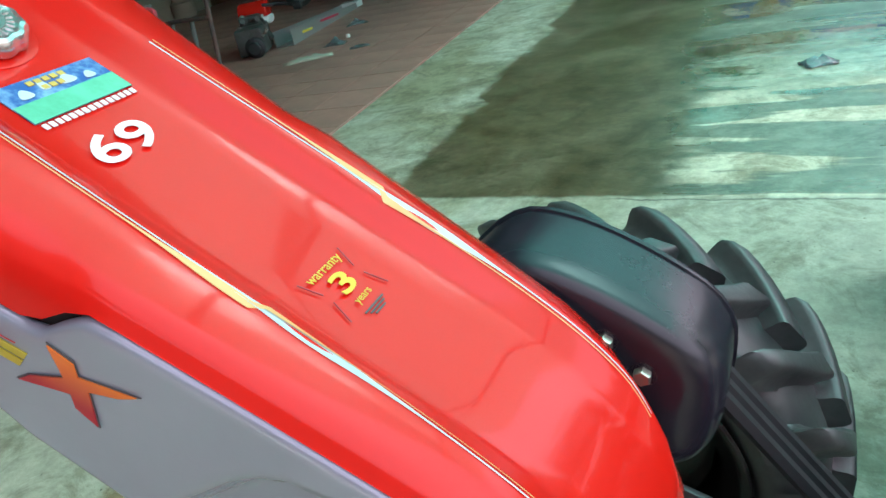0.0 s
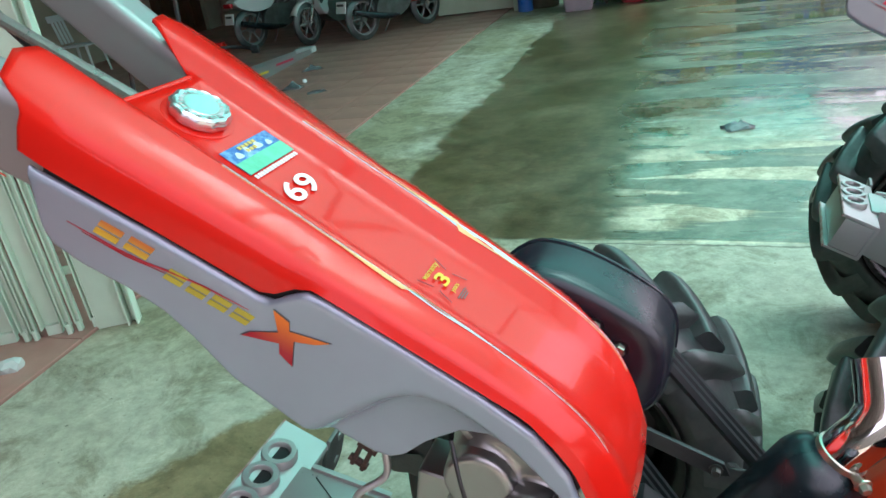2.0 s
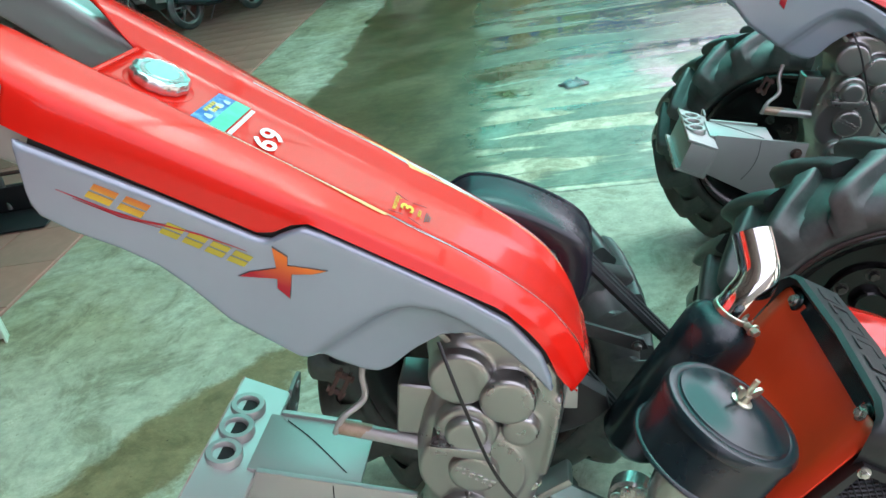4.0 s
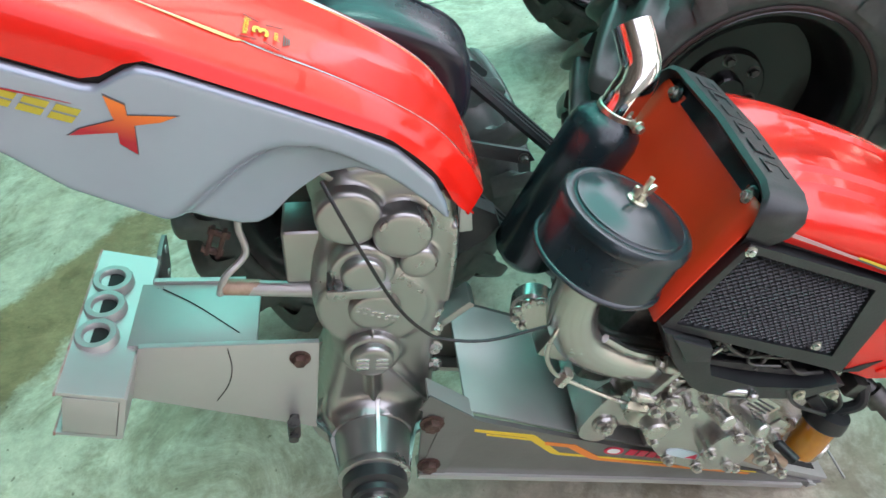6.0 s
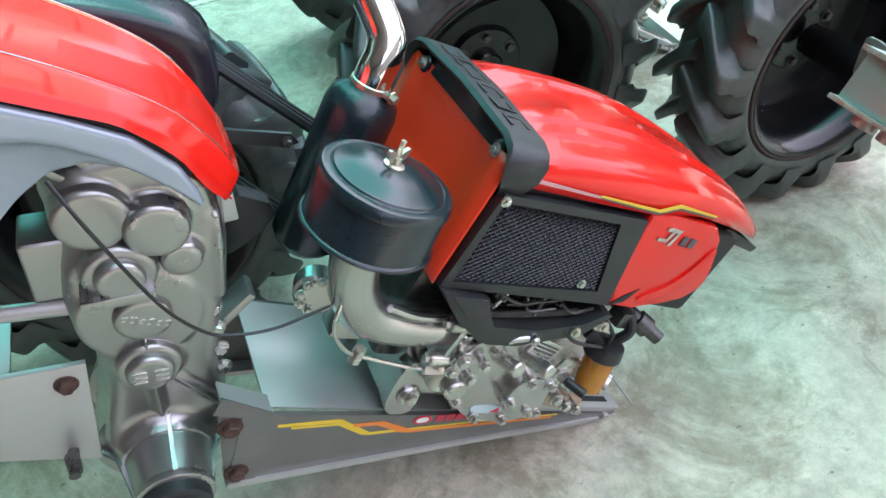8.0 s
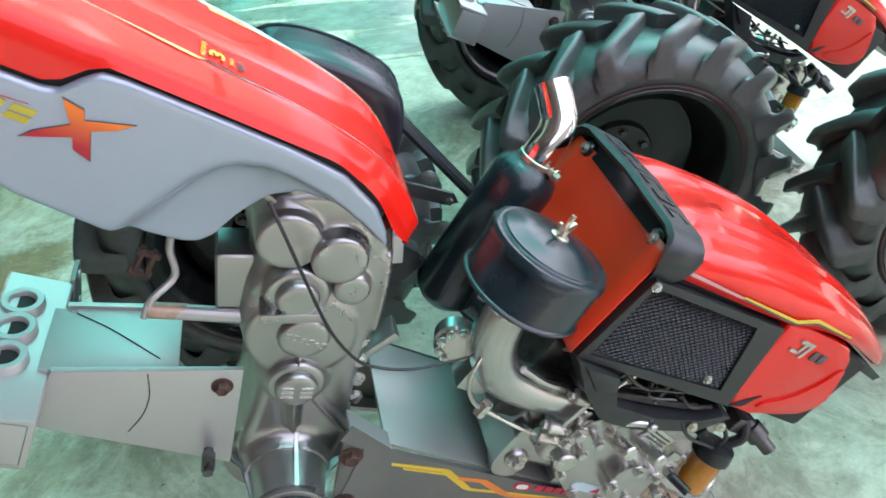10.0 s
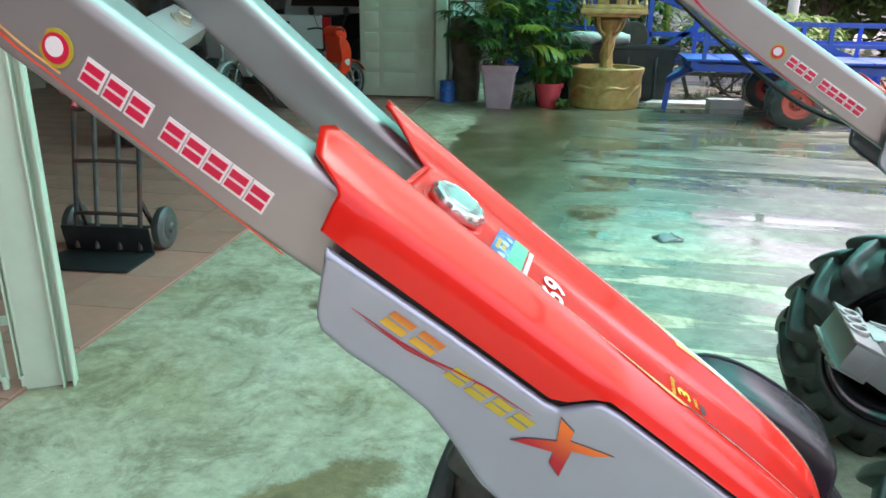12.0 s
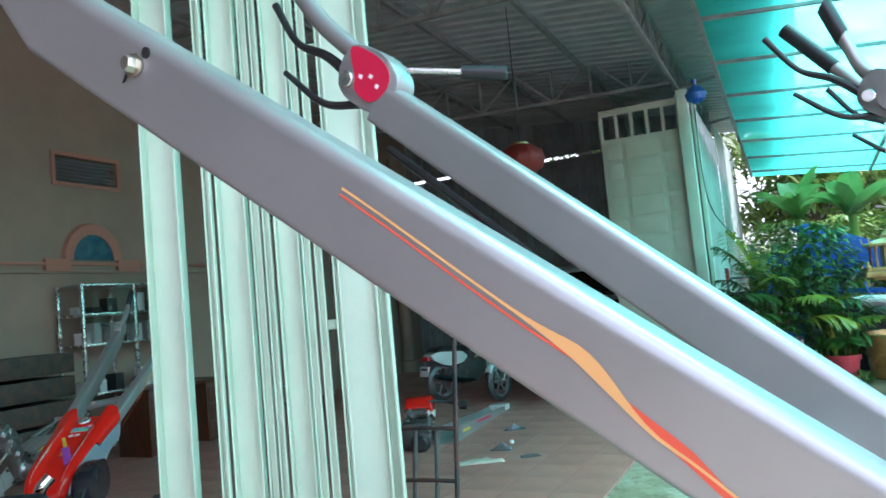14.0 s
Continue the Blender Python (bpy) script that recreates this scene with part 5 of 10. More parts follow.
def rails(tractor):
    """The two wedge-shaped chassis plates, the flat bed between them, and the foot at the nose."""
    prof = [(0.078, -0.020), (0.118, -0.034), (0.84, -0.024), (0.885, -0.002), (0.89, -0.025), (0.815, -0.036), (0.513, -0.098), (0.147, -0.182)]
    for s in (-1, 1):
        bm = bmesh.new()
        prism(bm, prof, s * 0.117, s * 0.109, 0.001)
        r = part("rail", bm, M_RAIL, tractor, "dark grey chassis rail plate with coloured stripes")
        bm = bmesh.new()
        loft(bm, [[Vector((x, s * y, z + dz)) for y, dz in ((0.122, 0.006), (0.085, 0.006), (0.085, -0.004), (0.122, -0.004))] for x, z in ((0.147, -0.180), (0.513, -0.096), (0.815, -0.034))])
        part("rail_lip", bm, M_PLATE, r)
        bm = bmesh.new()
        prism(bm, [(0.078, 0.0), (0.078, -0.032), (0.118, -0.036), (0.147, -0.178), (0.185, -0.170), (0.160, -0.034), (0.17, -0.030)], s * 0.1185, s * 0.116, 0.0)
        part("gusset", bm, M_RAIL, r)
        for x, z in ((0.108, -0.055), (0.150, -0.150)):
            bm = bmesh.new()
            hexbolt(bm, (x, s * 0.118, z), (0, s, 0), 0.012, 0.009)
            part("rusty_bolt", bm, M_RUST, r)
        if s < 0:
            def strip(name, mt, pts, off):
                bm = bmesh.new()
                prism(bm, pts, -0.1172 - off, -0.1168)
                part(name, bm, mt, r)
            strip("yellow_stripe", M_YELLOW, [(0.174, -0.0515), (0.262, -0.0395), (0.270, -0.0400), (0.330, -0.0685), (0.530, -0.0410), (0.700, -0.0225), (0.700, -0.0250), (0.530, -0.0440), (0.330, -0.0740), (0.316, -0.0730), (0.258, -0.0475), (0.176, -0.0565)], 0.0006)
            strip("yellow_stripe", M_YELLOW, [(0.198, -0.0600), (0.280, -0.0510), (0.275, -0.0475), (0.196, -0.0565)], 0.0006)
            strip("orange_stripe", M_ORVINYL, [(0.292, -0.0500), (0.342, -0.0430), (0.402, -0.0620), (0.560, -0.0440), (0.690, -0.0290), (0.690, -0.0325), (0.560, -0.0490), (0.400, -0.0690), (0.384, -0.0680), (0.334, -0.0515), (0.296, -0.0560)], 0.0009)
            for i in range(5):
                x, z = 0.436 + 0.0185 * i, -0.0430 + 0.0022 * i
                strip("word_bar", M_REDVINYL, [(x, z), (x + 0.0145, z + 0.0016), (x + 0.0150, z + 0.0160), (x + 0.0005, z + 0.0144)], 0.0010)
            strip("badge_disc", M_REDVINYL, rounded([(0.396, -0.0500), (0.428, -0.0465), (0.428, -0.0290), (0.396, -0.0325)], 2), 0.0010)
            strip("badge_shape", M_WHITE, rounded([(0.401, -0.0465), (0.422, -0.0440), (0.422, -0.0325), (0.401, -0.0350)], 2), 0.0014)
    bm = bmesh.new()
    box(bm, (0.33, 0.0, -0.029), (0.36, 0.212, 0.004), 0.0008)
    bed = part("bed_plate", bm, M_PLATE, tractor, "bare grey steel bed plate")
    for s in (-1, 1):
        bm = bmesh.new()
        prism(bm, [(0.078, -0.004), (0.160, -0.028), (0.160, -0.032), (0.078, -0.008)], s * 0.118, s * 0.085)
        part("bed_flange", bm, M_PLATE, bed)
    for s in (-1, 1):
        bm = bmesh.new()
        box(bm, (0.67, s * 0.092, -0.016), (0.42, 0.040, 0.014), 0.003)
        part("engine_bearer", bm, M_PLATE, tractor)
        bm = bmesh.new()
        box(bm, (0.79, s * 0.092, -0.0085), (0.10, 0.012, 0.002))
        part("slot", bm, M_DARK, bed)
    bm = bmesh.new()
    prism(bm, [(0.885, 0.008), (0.893, 0.008), (0.893, -0.028), (0.885, -0.028)], -0.118, 0.118, 0.001)
    prism(bm, [(0.83, -0.024), (0.893, -0.020), (0.893, -0.028), (0.83, -0.034)], -0.12, -0.06, 0.001)
    prism(bm, [(0.862, -0.020), (0.893, -0.022), (0.889, -0.062), (0.868, -0.060)], -0.124, -0.117, 0.001)
    part("nose_foot", bm, M_PLATE, tractor)


def belt_cover(tractor):
    """The black pressed cover of the belt drive beyond the hood, and the belt run to the engine."""
    bm = bmesh.new()
    out = rounded([(-0.225, 0.22), (-0.212, 0.320), (-0.165, 0.350), (-0.092, 0.362), (-0.015, 0.360), (0.020, 0.310), (0.034, 0.262), (0.012, 0.228), (-0.05, 0.21), (-0.10, 0.18), (-0.18, 0.17)], 2)
    secs = []
    for y, k in ((0.205, 1.0), (0.150, 1.0), (0.138, 0.985), (0.128, 0.955), (0.121, 0.91), (0.118, 0.85), (0.117, 0.70), (0.117, 0.30)):
        secs.append([Vector((-0.095 + (x + 0.095) * k, y, 0.27 + (z - 0.27) * k)) for x, z in out])
    loft(bm, secs)
    c = part("belt_cover", bm, M_COVER, tractor, "black pressed belt cover", smooth=60)
    bm = bmesh.new()
    prism(bm, out, 0.200, 0.206, 0.002, lambda x, y, z: (-0.095 + (x + 0.095) * 1.02, y, 0.27 + (z - 0.27) * 1.02))
    part("cover_rim", bm, M_COVER, c)
    for x, z in ((-0.092, 0.321), (-0.054, 0.314)):
        bm = bmesh.new()
        hexbolt(bm, (x, 0.119, z), (0, -1, 0), 0.0075, 0.007)
        part("cover_bolt", bm, M_ZINC, c)
    for dz0, dz1 in ((0.335, 0.19), (0.205, 0.02)):
        for k in (0, 1, 2):
            bm = bmesh.new()
            tube(bm, [(-0.03, 0.15 + 0.016 * k, dz0 - 0.01), (0.40, 0.15 + 0.016 * k, dz1)], 0.007, 6, smooth=False)
            part("drive_belt", bm, M_BLACKP, c)
    bm = bmesh.new()
    prism(bm, [(-0.01, 0.225), (0.12, 0.250), (0.135, 0.262), (0.12, 0.272), (-0.01, 0.245)], 0.10, 0.106, 0.001)
    tn = part("tension_arm", bm, M_BLACKP, tractor)
    bm = bmesh.new()
    hexbolt(bm, (0.118, 0.10, 0.260), (0, -1, 0), 0.0055, 0.007)
    part("tension_bolt", bm, M_IRONB, tn)
    bm = bmesh.new()
    box(bm, (0.022, 0.02, 0.224), (0.022, 0.10, 0.044), 0.002, (0, -30, 0))
    part("front_bracket", bm, M_PLATE, tractor)


EY = -0.012       # middle plane of the engine


def engine(tractor):
    bm = bmesh.new()
    box(bm, (0.50, 0.0, 0.085), (0.36, 0.20, 0.185), 0.012)
    box(bm, (0.66, 0.02, 0.14), (0.12, 0.20, 0.17), 0.012)
    block = part("engine_block", bm, M_ENGINE, tractor, "grey diesel engine with bolted covers and pipes")
    # Block coloured black to give the shade of the gap before the engine.
    bm = bmesh.new()
    box(bm, (0.36, 0.0, 0.14), (0.16, 0.17, 0.16), 0.01)
    part("cylinder_head", bm, M_IRONB, block)
    # Timing cover with a bolted pump cover.
    bm = bmesh.new()
    prism(bm, rounded([(0.405, 0.035), (0.372, 0.080), (0.365, 0.130), (0.400, 0.175), (0.462, 0.195), (0.530, 0.165), (0.570, 0.100), (0.612, 0.022), (0.560, -0.006), (0.470, -0.006)], 2), -0.148, -0.095, 0.006, None, 3)
    cover = part("timing_cover", bm, M_ENGINE, block)
    bm = bmesh.new()
    prism(bm, rounded([(0.500, 0.030), (0.482, 0.080), (0.505, 0.112), (0.552, 0.108), (0.572, 0.068), (0.555, 0.025)], 2), -0.166, -0.146, 0.004)
    part("pump_cover", bm, M_ENGINE, block)
    for x, z, y in ((0.412, 0.040, -0.148), (0.382, 0.080, -0.148), (0.380, 0.128, -0.148), (0.405, 0.165, -0.148), (0.460, 0.182, -0.148), (0.470, 0.004, -0.148), (0.53, 0.000, -0.148), (0.592, 0.018, -0.148),
                    (0.496, 0.060, -0.166), (0.512, 0.102, -0.166), (0.556, 0.098, -0.166), (0.548, 0.038, -0.166)):
        bm = bmesh.new()
        cyl(bm, (x, y + 0.03, z), (x, y - 0.002, z), 0.010, n=14, bev=0.002)
        hexbolt(bm, (x, y - 0.002, z), (0, -1, 0), 0.0062, 0.006)
        part("cover_bolt", bm, M_BRIGHT, block)
    for a, b in (((0.432, -0.14, 0.135), (0.437, -0.190, 0.150)), ((0.482, -0.14, 0.140), (0.492, -0.195, 0.155))):
        bm = bmesh.new()
        cyl(bm, a, b, 0.012, n=16, bev=0.002)
        part("plug", bm, M_BRIGHT, block)
    bm = bmesh.new()
    box(bm, (0.508, -0.150, 0.155), (0.062, 0.004, 0.040), 0.001, (0, 14, 0))
    np_ = part("name_plate", bm, M_BRIGHT, block)
    bm = bmesh.new()
    for i in range(5):
        box(bm, (0.510 - 0.0018 * i, -0.1525, 0.167 - 0.0065 * i), (0.048, 0.001, 0.0028), 0, (0, 14, 0))
    part("print_bar", bm, M_BAR, np_)
    bm = bmesh.new()
    prism(bm, rounded([(0.452, 0.014), (0.452, 0.032), (0.515, 0.032), (0.515, 0.014)], 2), -0.1492, -0.1478)
    st = part("oval_sticker", bm, M_PALEBLUE, block)
    bm = bmesh.new()
    prism(bm, [(0.492, 0.016), (0.512, 0.018), (0.506, 0.029)], -0.1498, -0.1491)
    part("sticker_mark", bm, M_REDVINYL, st)
    # Intake elbow under the air cleaner.
    bm = bmesh.new()
    tube(bm, [(0.150, -0.112, 0.285), (0.160, -0.110, 0.235), (0.180, -0.109, 0.190), (0.218, -0.110, 0.156), (0.275, -0.110, 0.146), (0.335, -0.110, 0.150)], [0.031, 0.031, 0.032, 0.032, 0.031, 0.030], 26)
    elbow = part("intake_elbow", bm, M_ENGINE, block, "satin cast intake elbow", smooth=60)
    bm = bmesh.new()
    box(bm, (0.340, -0.108, 0.150), (0.012, 0.090, 0.078), 0.006, (0, 5, 0))
    ef = part("elbow_flange", bm, M_ENGINE, elbow)
    for y, z in ((-0.144, 0.182), (-0.146, 0.120), (-0.072, 0.182)):
        bm = bmesh.new()
        cyl(bm, (0.318, y, z), (0.345, y, z), 0.011, n=14)
        hexbolt(bm, (0.318, y, z), (-1, 0, 0), 0.007, 0.007)
        part("flange_bolt", bm, M_BRIGHT, elbow)
    bm = bmesh.new()
    lathe(bm, (0.155, -0.111, 0.255), (0.135, -0.115, 0.50), [(0, 0.036), (0.003, 0.038), (0.012, 0.038), (0.015, 0.036)], 32)
    box(bm, (0.196, -0.132, 0.257), (0.018, 0.010, 0.012), 0.002)
    part("hose_clamp", bm, M_BRIGHT, elbow)
    bm = bmesh.new()
    tube(bm, [(0.225, -0.132, 0.188), (0.275, -0.132, 0.178), (0.33, -0.128, 0.180)], 0.006, 8)
    part("elbow_rib", bm, M_ENGINE, elbow)
    # Oil-bath air cleaner.
    tilt = pose(0.140, -0.117, 0.353, 0, -5.3, 0)
    def stand(bm):
        xf(bm, bm.verts, tilt)
        return bm
    bm = bmesh.new()
    lathe(bm, (0, 0, -0.078), (0, 0, 1), [(0, 0.040), (0.002, 0.058), (0.007, 0.070), (0.010, 0.0775), (0.013, 0.0790), (0.016, 0.0775), (0.018, 0.0765), (0.068, 0.0765), (0.071, 0.0750)], 56)
    cl = part("air_cleaner", stand(bm), M_BLACK, block, "black enamelled oil-bath air cleaner", smooth=40)
    bm = bmesh.new()
    lathe(bm, (0, 0, -0.0775), (0, 0, 1), [(0.009, 0.076), (0.0105, 0.0795), (0.013, 0.0808), (0.0155, 0.0795), (0.017, 0.076)], 56)
    part("rolled_seam", stand(bm), M_BLACK, cl, smooth=40)
    bm = bmesh.new()
    lathe(bm, (0, 0, -0.010), (0, 0, 1), [(0, 0.0765), (0.001, 0.0785), (0.009, 0.0785), (0.014, 0.0750), (0.0155, 0.068), (0.0145, 0.0655), (0.0155, 0.0640), (0.0175, 0.0630), (0.0185, 0.058), (0.023, 0.045), (0.028, 0.026), (0.030, 0.004)], 56)
    part("cleaner_lid", stand(bm), M_BLACK, cl, smooth=40)
    bm = bmesh.new()
    lathe(bm, (0, 0, 0.018), (0, 0, 1), [(0, 0.012), (0.003, 0.012), (0.004, 0.007), (0.012, 0.006)], 20)
    cyl(bm, (0, 0, 0.018), (0, 0, 0.050), 0.0032, n=10)
    for s in (-1, 1):
        prism(bm, rounded([(s * 0.002, 0.022), (s * 0.016, 0.028), (s * 0.019, 0.040), (s * 0.010, 0.039), (s * 0.002, 0.032)], 2), -0.002, 0.002)
    xf(bm, bm.verts, pose(0, 0, 0, 0, 0, 25))
    stand(bm)
    part("wing_nut", bm, M_ZINC, cl)
    # Muffler and chrome tail pipe.
    a, b = Vector((0.194, 0.078, 0.112)), Vector((0.178, 0.076, 0.392))
    L = (b - a).length
    bm = bmesh.new()
    lathe(bm, a, b, [(0, 0.030), (0.012, 0.043), (0.022, 0.049), (L - 0.046, 0.049), (L - 0.030, 0.045), (L - 0.020, 0.034), (L - 0.014, 0.026), (L, 0.024)], 44)
    muf = part("muffler", bm, M_BLACK, block, "black enamelled muffler", smooth=45)
    d = (b - a).normalized()
    bm = bmesh.new()
    tube(bm, [b - d * 0.022, b + d * 0.008, b + d * 0.030 + Vector((0.003, 0.004, 0)), b + d * 0.050 + Vector((0.001, 0.014, 0)), b + d * 0.066 + Vector((-0.010, 0.030, 0)), b + d * 0.080 + Vector((-0.022, 0.046, 0))], 0.0250, 28)
    part("tail_pipe", bm, M_CHROME, muf, "chrome elbow tail pipe", smooth=60)
    bm = bmesh.new()
    lathe(bm, b - d * 0.018, b + d * 0.02, [(0, 0.0258), (0.001, 0.0270), (0.010, 0.0270), (0.011, 0.0258)], 32)
    box(bm, b + Vector((0.016, -0.028, -0.010)), (0.012, 0.010, 0.010), 0.002, (0, 20, 20))
    hexbolt(bm, b + Vector((0.018, -0.033, -0.008)), (0.4, -0.9, 0), 0.006, 0.007)
    part("pipe_clamp", bm, M_ZINC, muf)
    bm = bmesh.new()
    tube(bm, [(0.215, 0.075, 0.145), (0.25, 0.05, 0.142), (0.30, 0.02, 0.145)], 0.024, 18)
    part("exhaust_elbow", bm, M_BLACK, muf)
    # Crankcase foot, fuel pipe, unions, injection pump.
    bm = bmesh.new()
    prism(bm, rounded([(0.322, -0.024), (0.314, 0.045), (0.318, 0.085), (0.345, 0.085), (0.372, 0.02), (0.376, -0.024)], 2), -0.122, -0.096, 0.004)
    cyl(bm, (0.348, -0.09, 0.022), (0.348, -0.128, 0.022), 0.019, n=20, bev=0.003)
    foot = part("engine_foot", bm, M_ENGINE, block)
    bm = bmesh.new()
    hexbolt(bm, (0.348, -0.128, 0.022), (0, -1, 0), 0.010, 0.008)
    part("foot_bolt", bm, M_BRIGHT, foot)
    bm = bmesh.new()
    tube(bm, [(0.165, -0.120, 0.205), (0.158, -0.132, 0.175), (0.168, -0.135, 0.140), (0.198, -0.135, 0.112), (0.242, -0.135, 0.101), (0.305, -0.136, 0.091), (0.330, -0.138, 0.092)], 0.0030, 8)
    part("fuel_pipe", bm, M_BRIGHT, block)
    for a, b, r, n in (((0.325, -0.138, 0.092), (0.343, -0.139, 0.093), 0.011, 6), ((0.343, -0.139, 0.093), (0.370, -0.140, 0.095), 0.010, 6), ((0.215, -0.135, 0.096), (0.215, -0.135, 0.120), 0.009, 6)):
        bm = bmesh.new()
        cyl(bm, a, b, r, n=n)
        part("union_nut", bm, M_BRIGHT, block)
    bm = bmesh.new()
    cyl(bm, (0.372, -0.130, 0.055), (0.362, -0.130, 0.150), 0.018, n=18, bev=0.003)
    cyl(bm, (0.380, -0.125, 0.078), (0.380, -0.168, 0.078), 0.018, n=18, bev=0.003)
    box(bm, (0.392, -0.125, 0.128), (0.03, 0.04, 0.03), 0.005, (0, 20, 0))
    ip = part("injection_pump", bm, M_BRIGHT, block)
    for a, b, r in (((0.350, -0.12, 0.215), (0.352, -0.155, 0.178), 0.0105), ((0.40, -0.12, 0.150), (0.425, -0.15, 0.145), 0.012), ((0.365, -0.13, 0.150), (0.362, -0.135, 0.168), 0.014)):
        bm = bmesh.new()
        cyl(bm, a, b, r, n=16, bev=0.002)
        part("pump_union", bm, M_BRIGHT, ip)
    bm = bmesh.new()
    cyl(bm, (0.385, -0.13, 0.200), (0.395, -0.16, 0.178), 0.011, n=14, bev=0.002)
    part("red_cap", bm, M_RUST, block)
    bm = bmesh.new()
    cyl(bm, (0.165, -0.050, 0.150), (0.155, -0.080, 0.150), 0.030, n=24, bev=0.004)
    box(bm, (0.225, -0.065, 0.110), (0.05, 0.040, 0.05), 0.005)
    hc = part("head_cover", bm, M_ENGINE, block)
    for i in range(5):
        a = radians(100 + 40 * i)
        bm = bmesh.new()
        hexbolt(bm, (0.156 + 0.023 * math.cos(a), -0.079, 0.150 + 0.023 * math.sin(a)), (0, -1, 0), 0.005, 0.005)
        part("head_bolt", bm, M_BRIGHT, hc)
    # Fuel filter with an amber cup.
    f0, f1 = Vector((0.632, -0.150, 0.172)), Vector((0.650, -0.160, 0.085))
    bm = bmesh.new()
    lathe(bm, f0, f1, [(-0.012, 0.020), (-0.010, 0.029), (0.004, 0.031), (0.012, 0.031), (0.014, 0.028)], 32)
    box(bm, f0 + Vector((-0.035, 0.01, 0.014)), (0.05, 0.022, 0.018), 0.004, (0, 25, 0))
    ff = part("fuel_filter", bm, M_BLACKP, block, "black fuel filter head with an amber cup")
    bm = bmesh.new()
    lathe(bm, f0, f1, [(0.012, 0.0255), (0.055, 0.0245), (0.078, 0.022), (0.084, 0.016)], 32)
    part("amber_cup", bm, M_AMBER, ff)
    bm = bmesh.new()
    box(bm, (0.580, -0.150, 0.112), (0.044, 0.005, 0.056), 0.004, (0, 14, 0))
    lathe(bm, (0.582, -0.153, 0.110), (0.582, -1, 0.110), [(0, 0.018), (0.002, 0.018), (0.003, 0.011), (0.014, 0.009)], 20)
    part("switch_plate", bm, M_BRIGHT, block)
    bm = bmesh.new()
    cyl(bm, (0.582, -0.166, 0.110), (0.600, -0.195, 0.112), 0.008, n=14, bev=0.001)
    part("switch_knob", bm, M_BLACKP, block)
    bm = bmesh.new()
    lathe(bm, (0.665, -0.07, 0.085), (0.725, -0.145, 0.080), [(0, 0.026), (0.070, 0.026), (0.090, 0.025), (0.094, 0.020), (0.085, 0.018)], 28)
    part("drain_pipe", bm, M_BRIGHT, block)
    bm = bmesh.new()
    lathe(bm, (0.640, -0.10, 0.235), (0.715, -0.165, 0.215), [(0, 0.013), (0.05, 0.013), (0.052, 0.018), (0.075, 0.018), (0.077, 0.012), (0.10, 0.012)], 22)
    box(bm, (0.635, -0.135, 0.228), (0.03, 0.03, 0.03), 0.005)
    part("water_union", bm, M_IRONB, block)
    for pts, r in (([(0.638, -0.15, 0.185), (0.650, -0.155, 0.215), (0.640, -0.14, 0.24)], 0.009), ([(0.615, -0.16, 0.19), (0.60, -0.165, 0.215), (0.575, -0.15, 0.235)], 0.0035), ([(0.49, -0.168, 0.215), (0.53, -0.17, 0.195), (0.60, -0.165, 0.186)], 0.003)):
        bm = bmesh.new()
        tube(bm, pts, r, 10)
        part("fuel_hose", bm, M_BLACKP, block)
    # Black pressed shroud under the grille, open over the governor's rods.
    bm = bmesh.new()
    prism(bm, [(0.248, 0.254), (0.300, 0.210), (0.352, 0.179), (0.372, 0.174), (0.424, 0.176), (0.530, 0.207), (0.566, 0.250), (0.548, 0.252), (0.520, 0.226), (0.440, 0.208), (0.362, 0.204), (0.346, 0.220), (0.328, 0.250)], -0.170, -0.120, 0.003)
    sh = part("shroud", bm, M_BLACKP, block)
    bm = bmesh.new()
    prism(bm, [(0.262, 0.252), (0.306, 0.222), (0.336, 0.232), (0.322, 0.254)], -0.176, -0.168, 0.003)
    part("shroud_fold", bm, M_BLACKP, sh)
    bm = bmesh.new()
    prism(bm, [(0.358, 0.205), (0.420, 0.212), (0.500, 0.226), (0.520, 0.236), (0.515, 0.242), (0.470, 0.229), (0.430, 0.226), (0.356, 0.211)], -0.150, -0.147)
    part("torn_edge", bm, M_IRONB, sh)
    for pts, r, mt in (([(0.352, -0.135, 0.246), (0.40, -0.150, 0.236), (0.455, -0.140, 0.243)], 0.0030, M_IRONB), ([(0.372, -0.140, 0.216), (0.380, -0.142, 0.250)], 0.0036, M_BRIGHT),
                       ([(0.410, -0.145, 0.250), (0.424, -0.150, 0.226), (0.470, -0.150, 0.236)], 0.0024, M_IRONB), ([(0.470, -0.130, 0.252), (0.500, -0.150, 0.234), (0.540, -0.150, 0.246)], 0.0034, M_IRONB),
                       ([(0.440, -0.150, 0.218), (0.448, -0.140, 0.252)], 0.0042, M_IRONB), ([(0.392, -0.140, 0.224), (0.440, -0.146, 0.240), (0.500, -0.140, 0.250)], 0.0020, M_IRONB)):
        bm = bmesh.new()
        tube(bm, pts, r, 8)
        part("linkage_rod", bm, mt, block)
    for x, z, w, h, turn in ((0.378, 0.234, 0.026, 0.012, 20), (0.426, 0.240, 0.018, 0.016, -12), (0.482, 0.240, 0.030, 0.010, 24)):
        bm = bmesh.new()
        box(bm, (x, -0.136, z), (w, 0.006, h), 0.002, (0, turn, 0))
        hexbolt(bm, (x, -0.139, z), (0, -1, 0), 0.0042, 0.005)
        part("linkage_plate", bm, M_IRONB, block)
    for x, z in ((0.512, 0.216), (0.560, 0.232)):
        bm = bmesh.new()
        hexbolt(bm, (x, -0.171, z), (0, -1, 0), 0.0058, 0.005)
        part("shroud_bolt", bm, M_ZINC, sh)
    # Speed lever over the timing cover, and small pipes beside it.
    bm = bmesh.new()
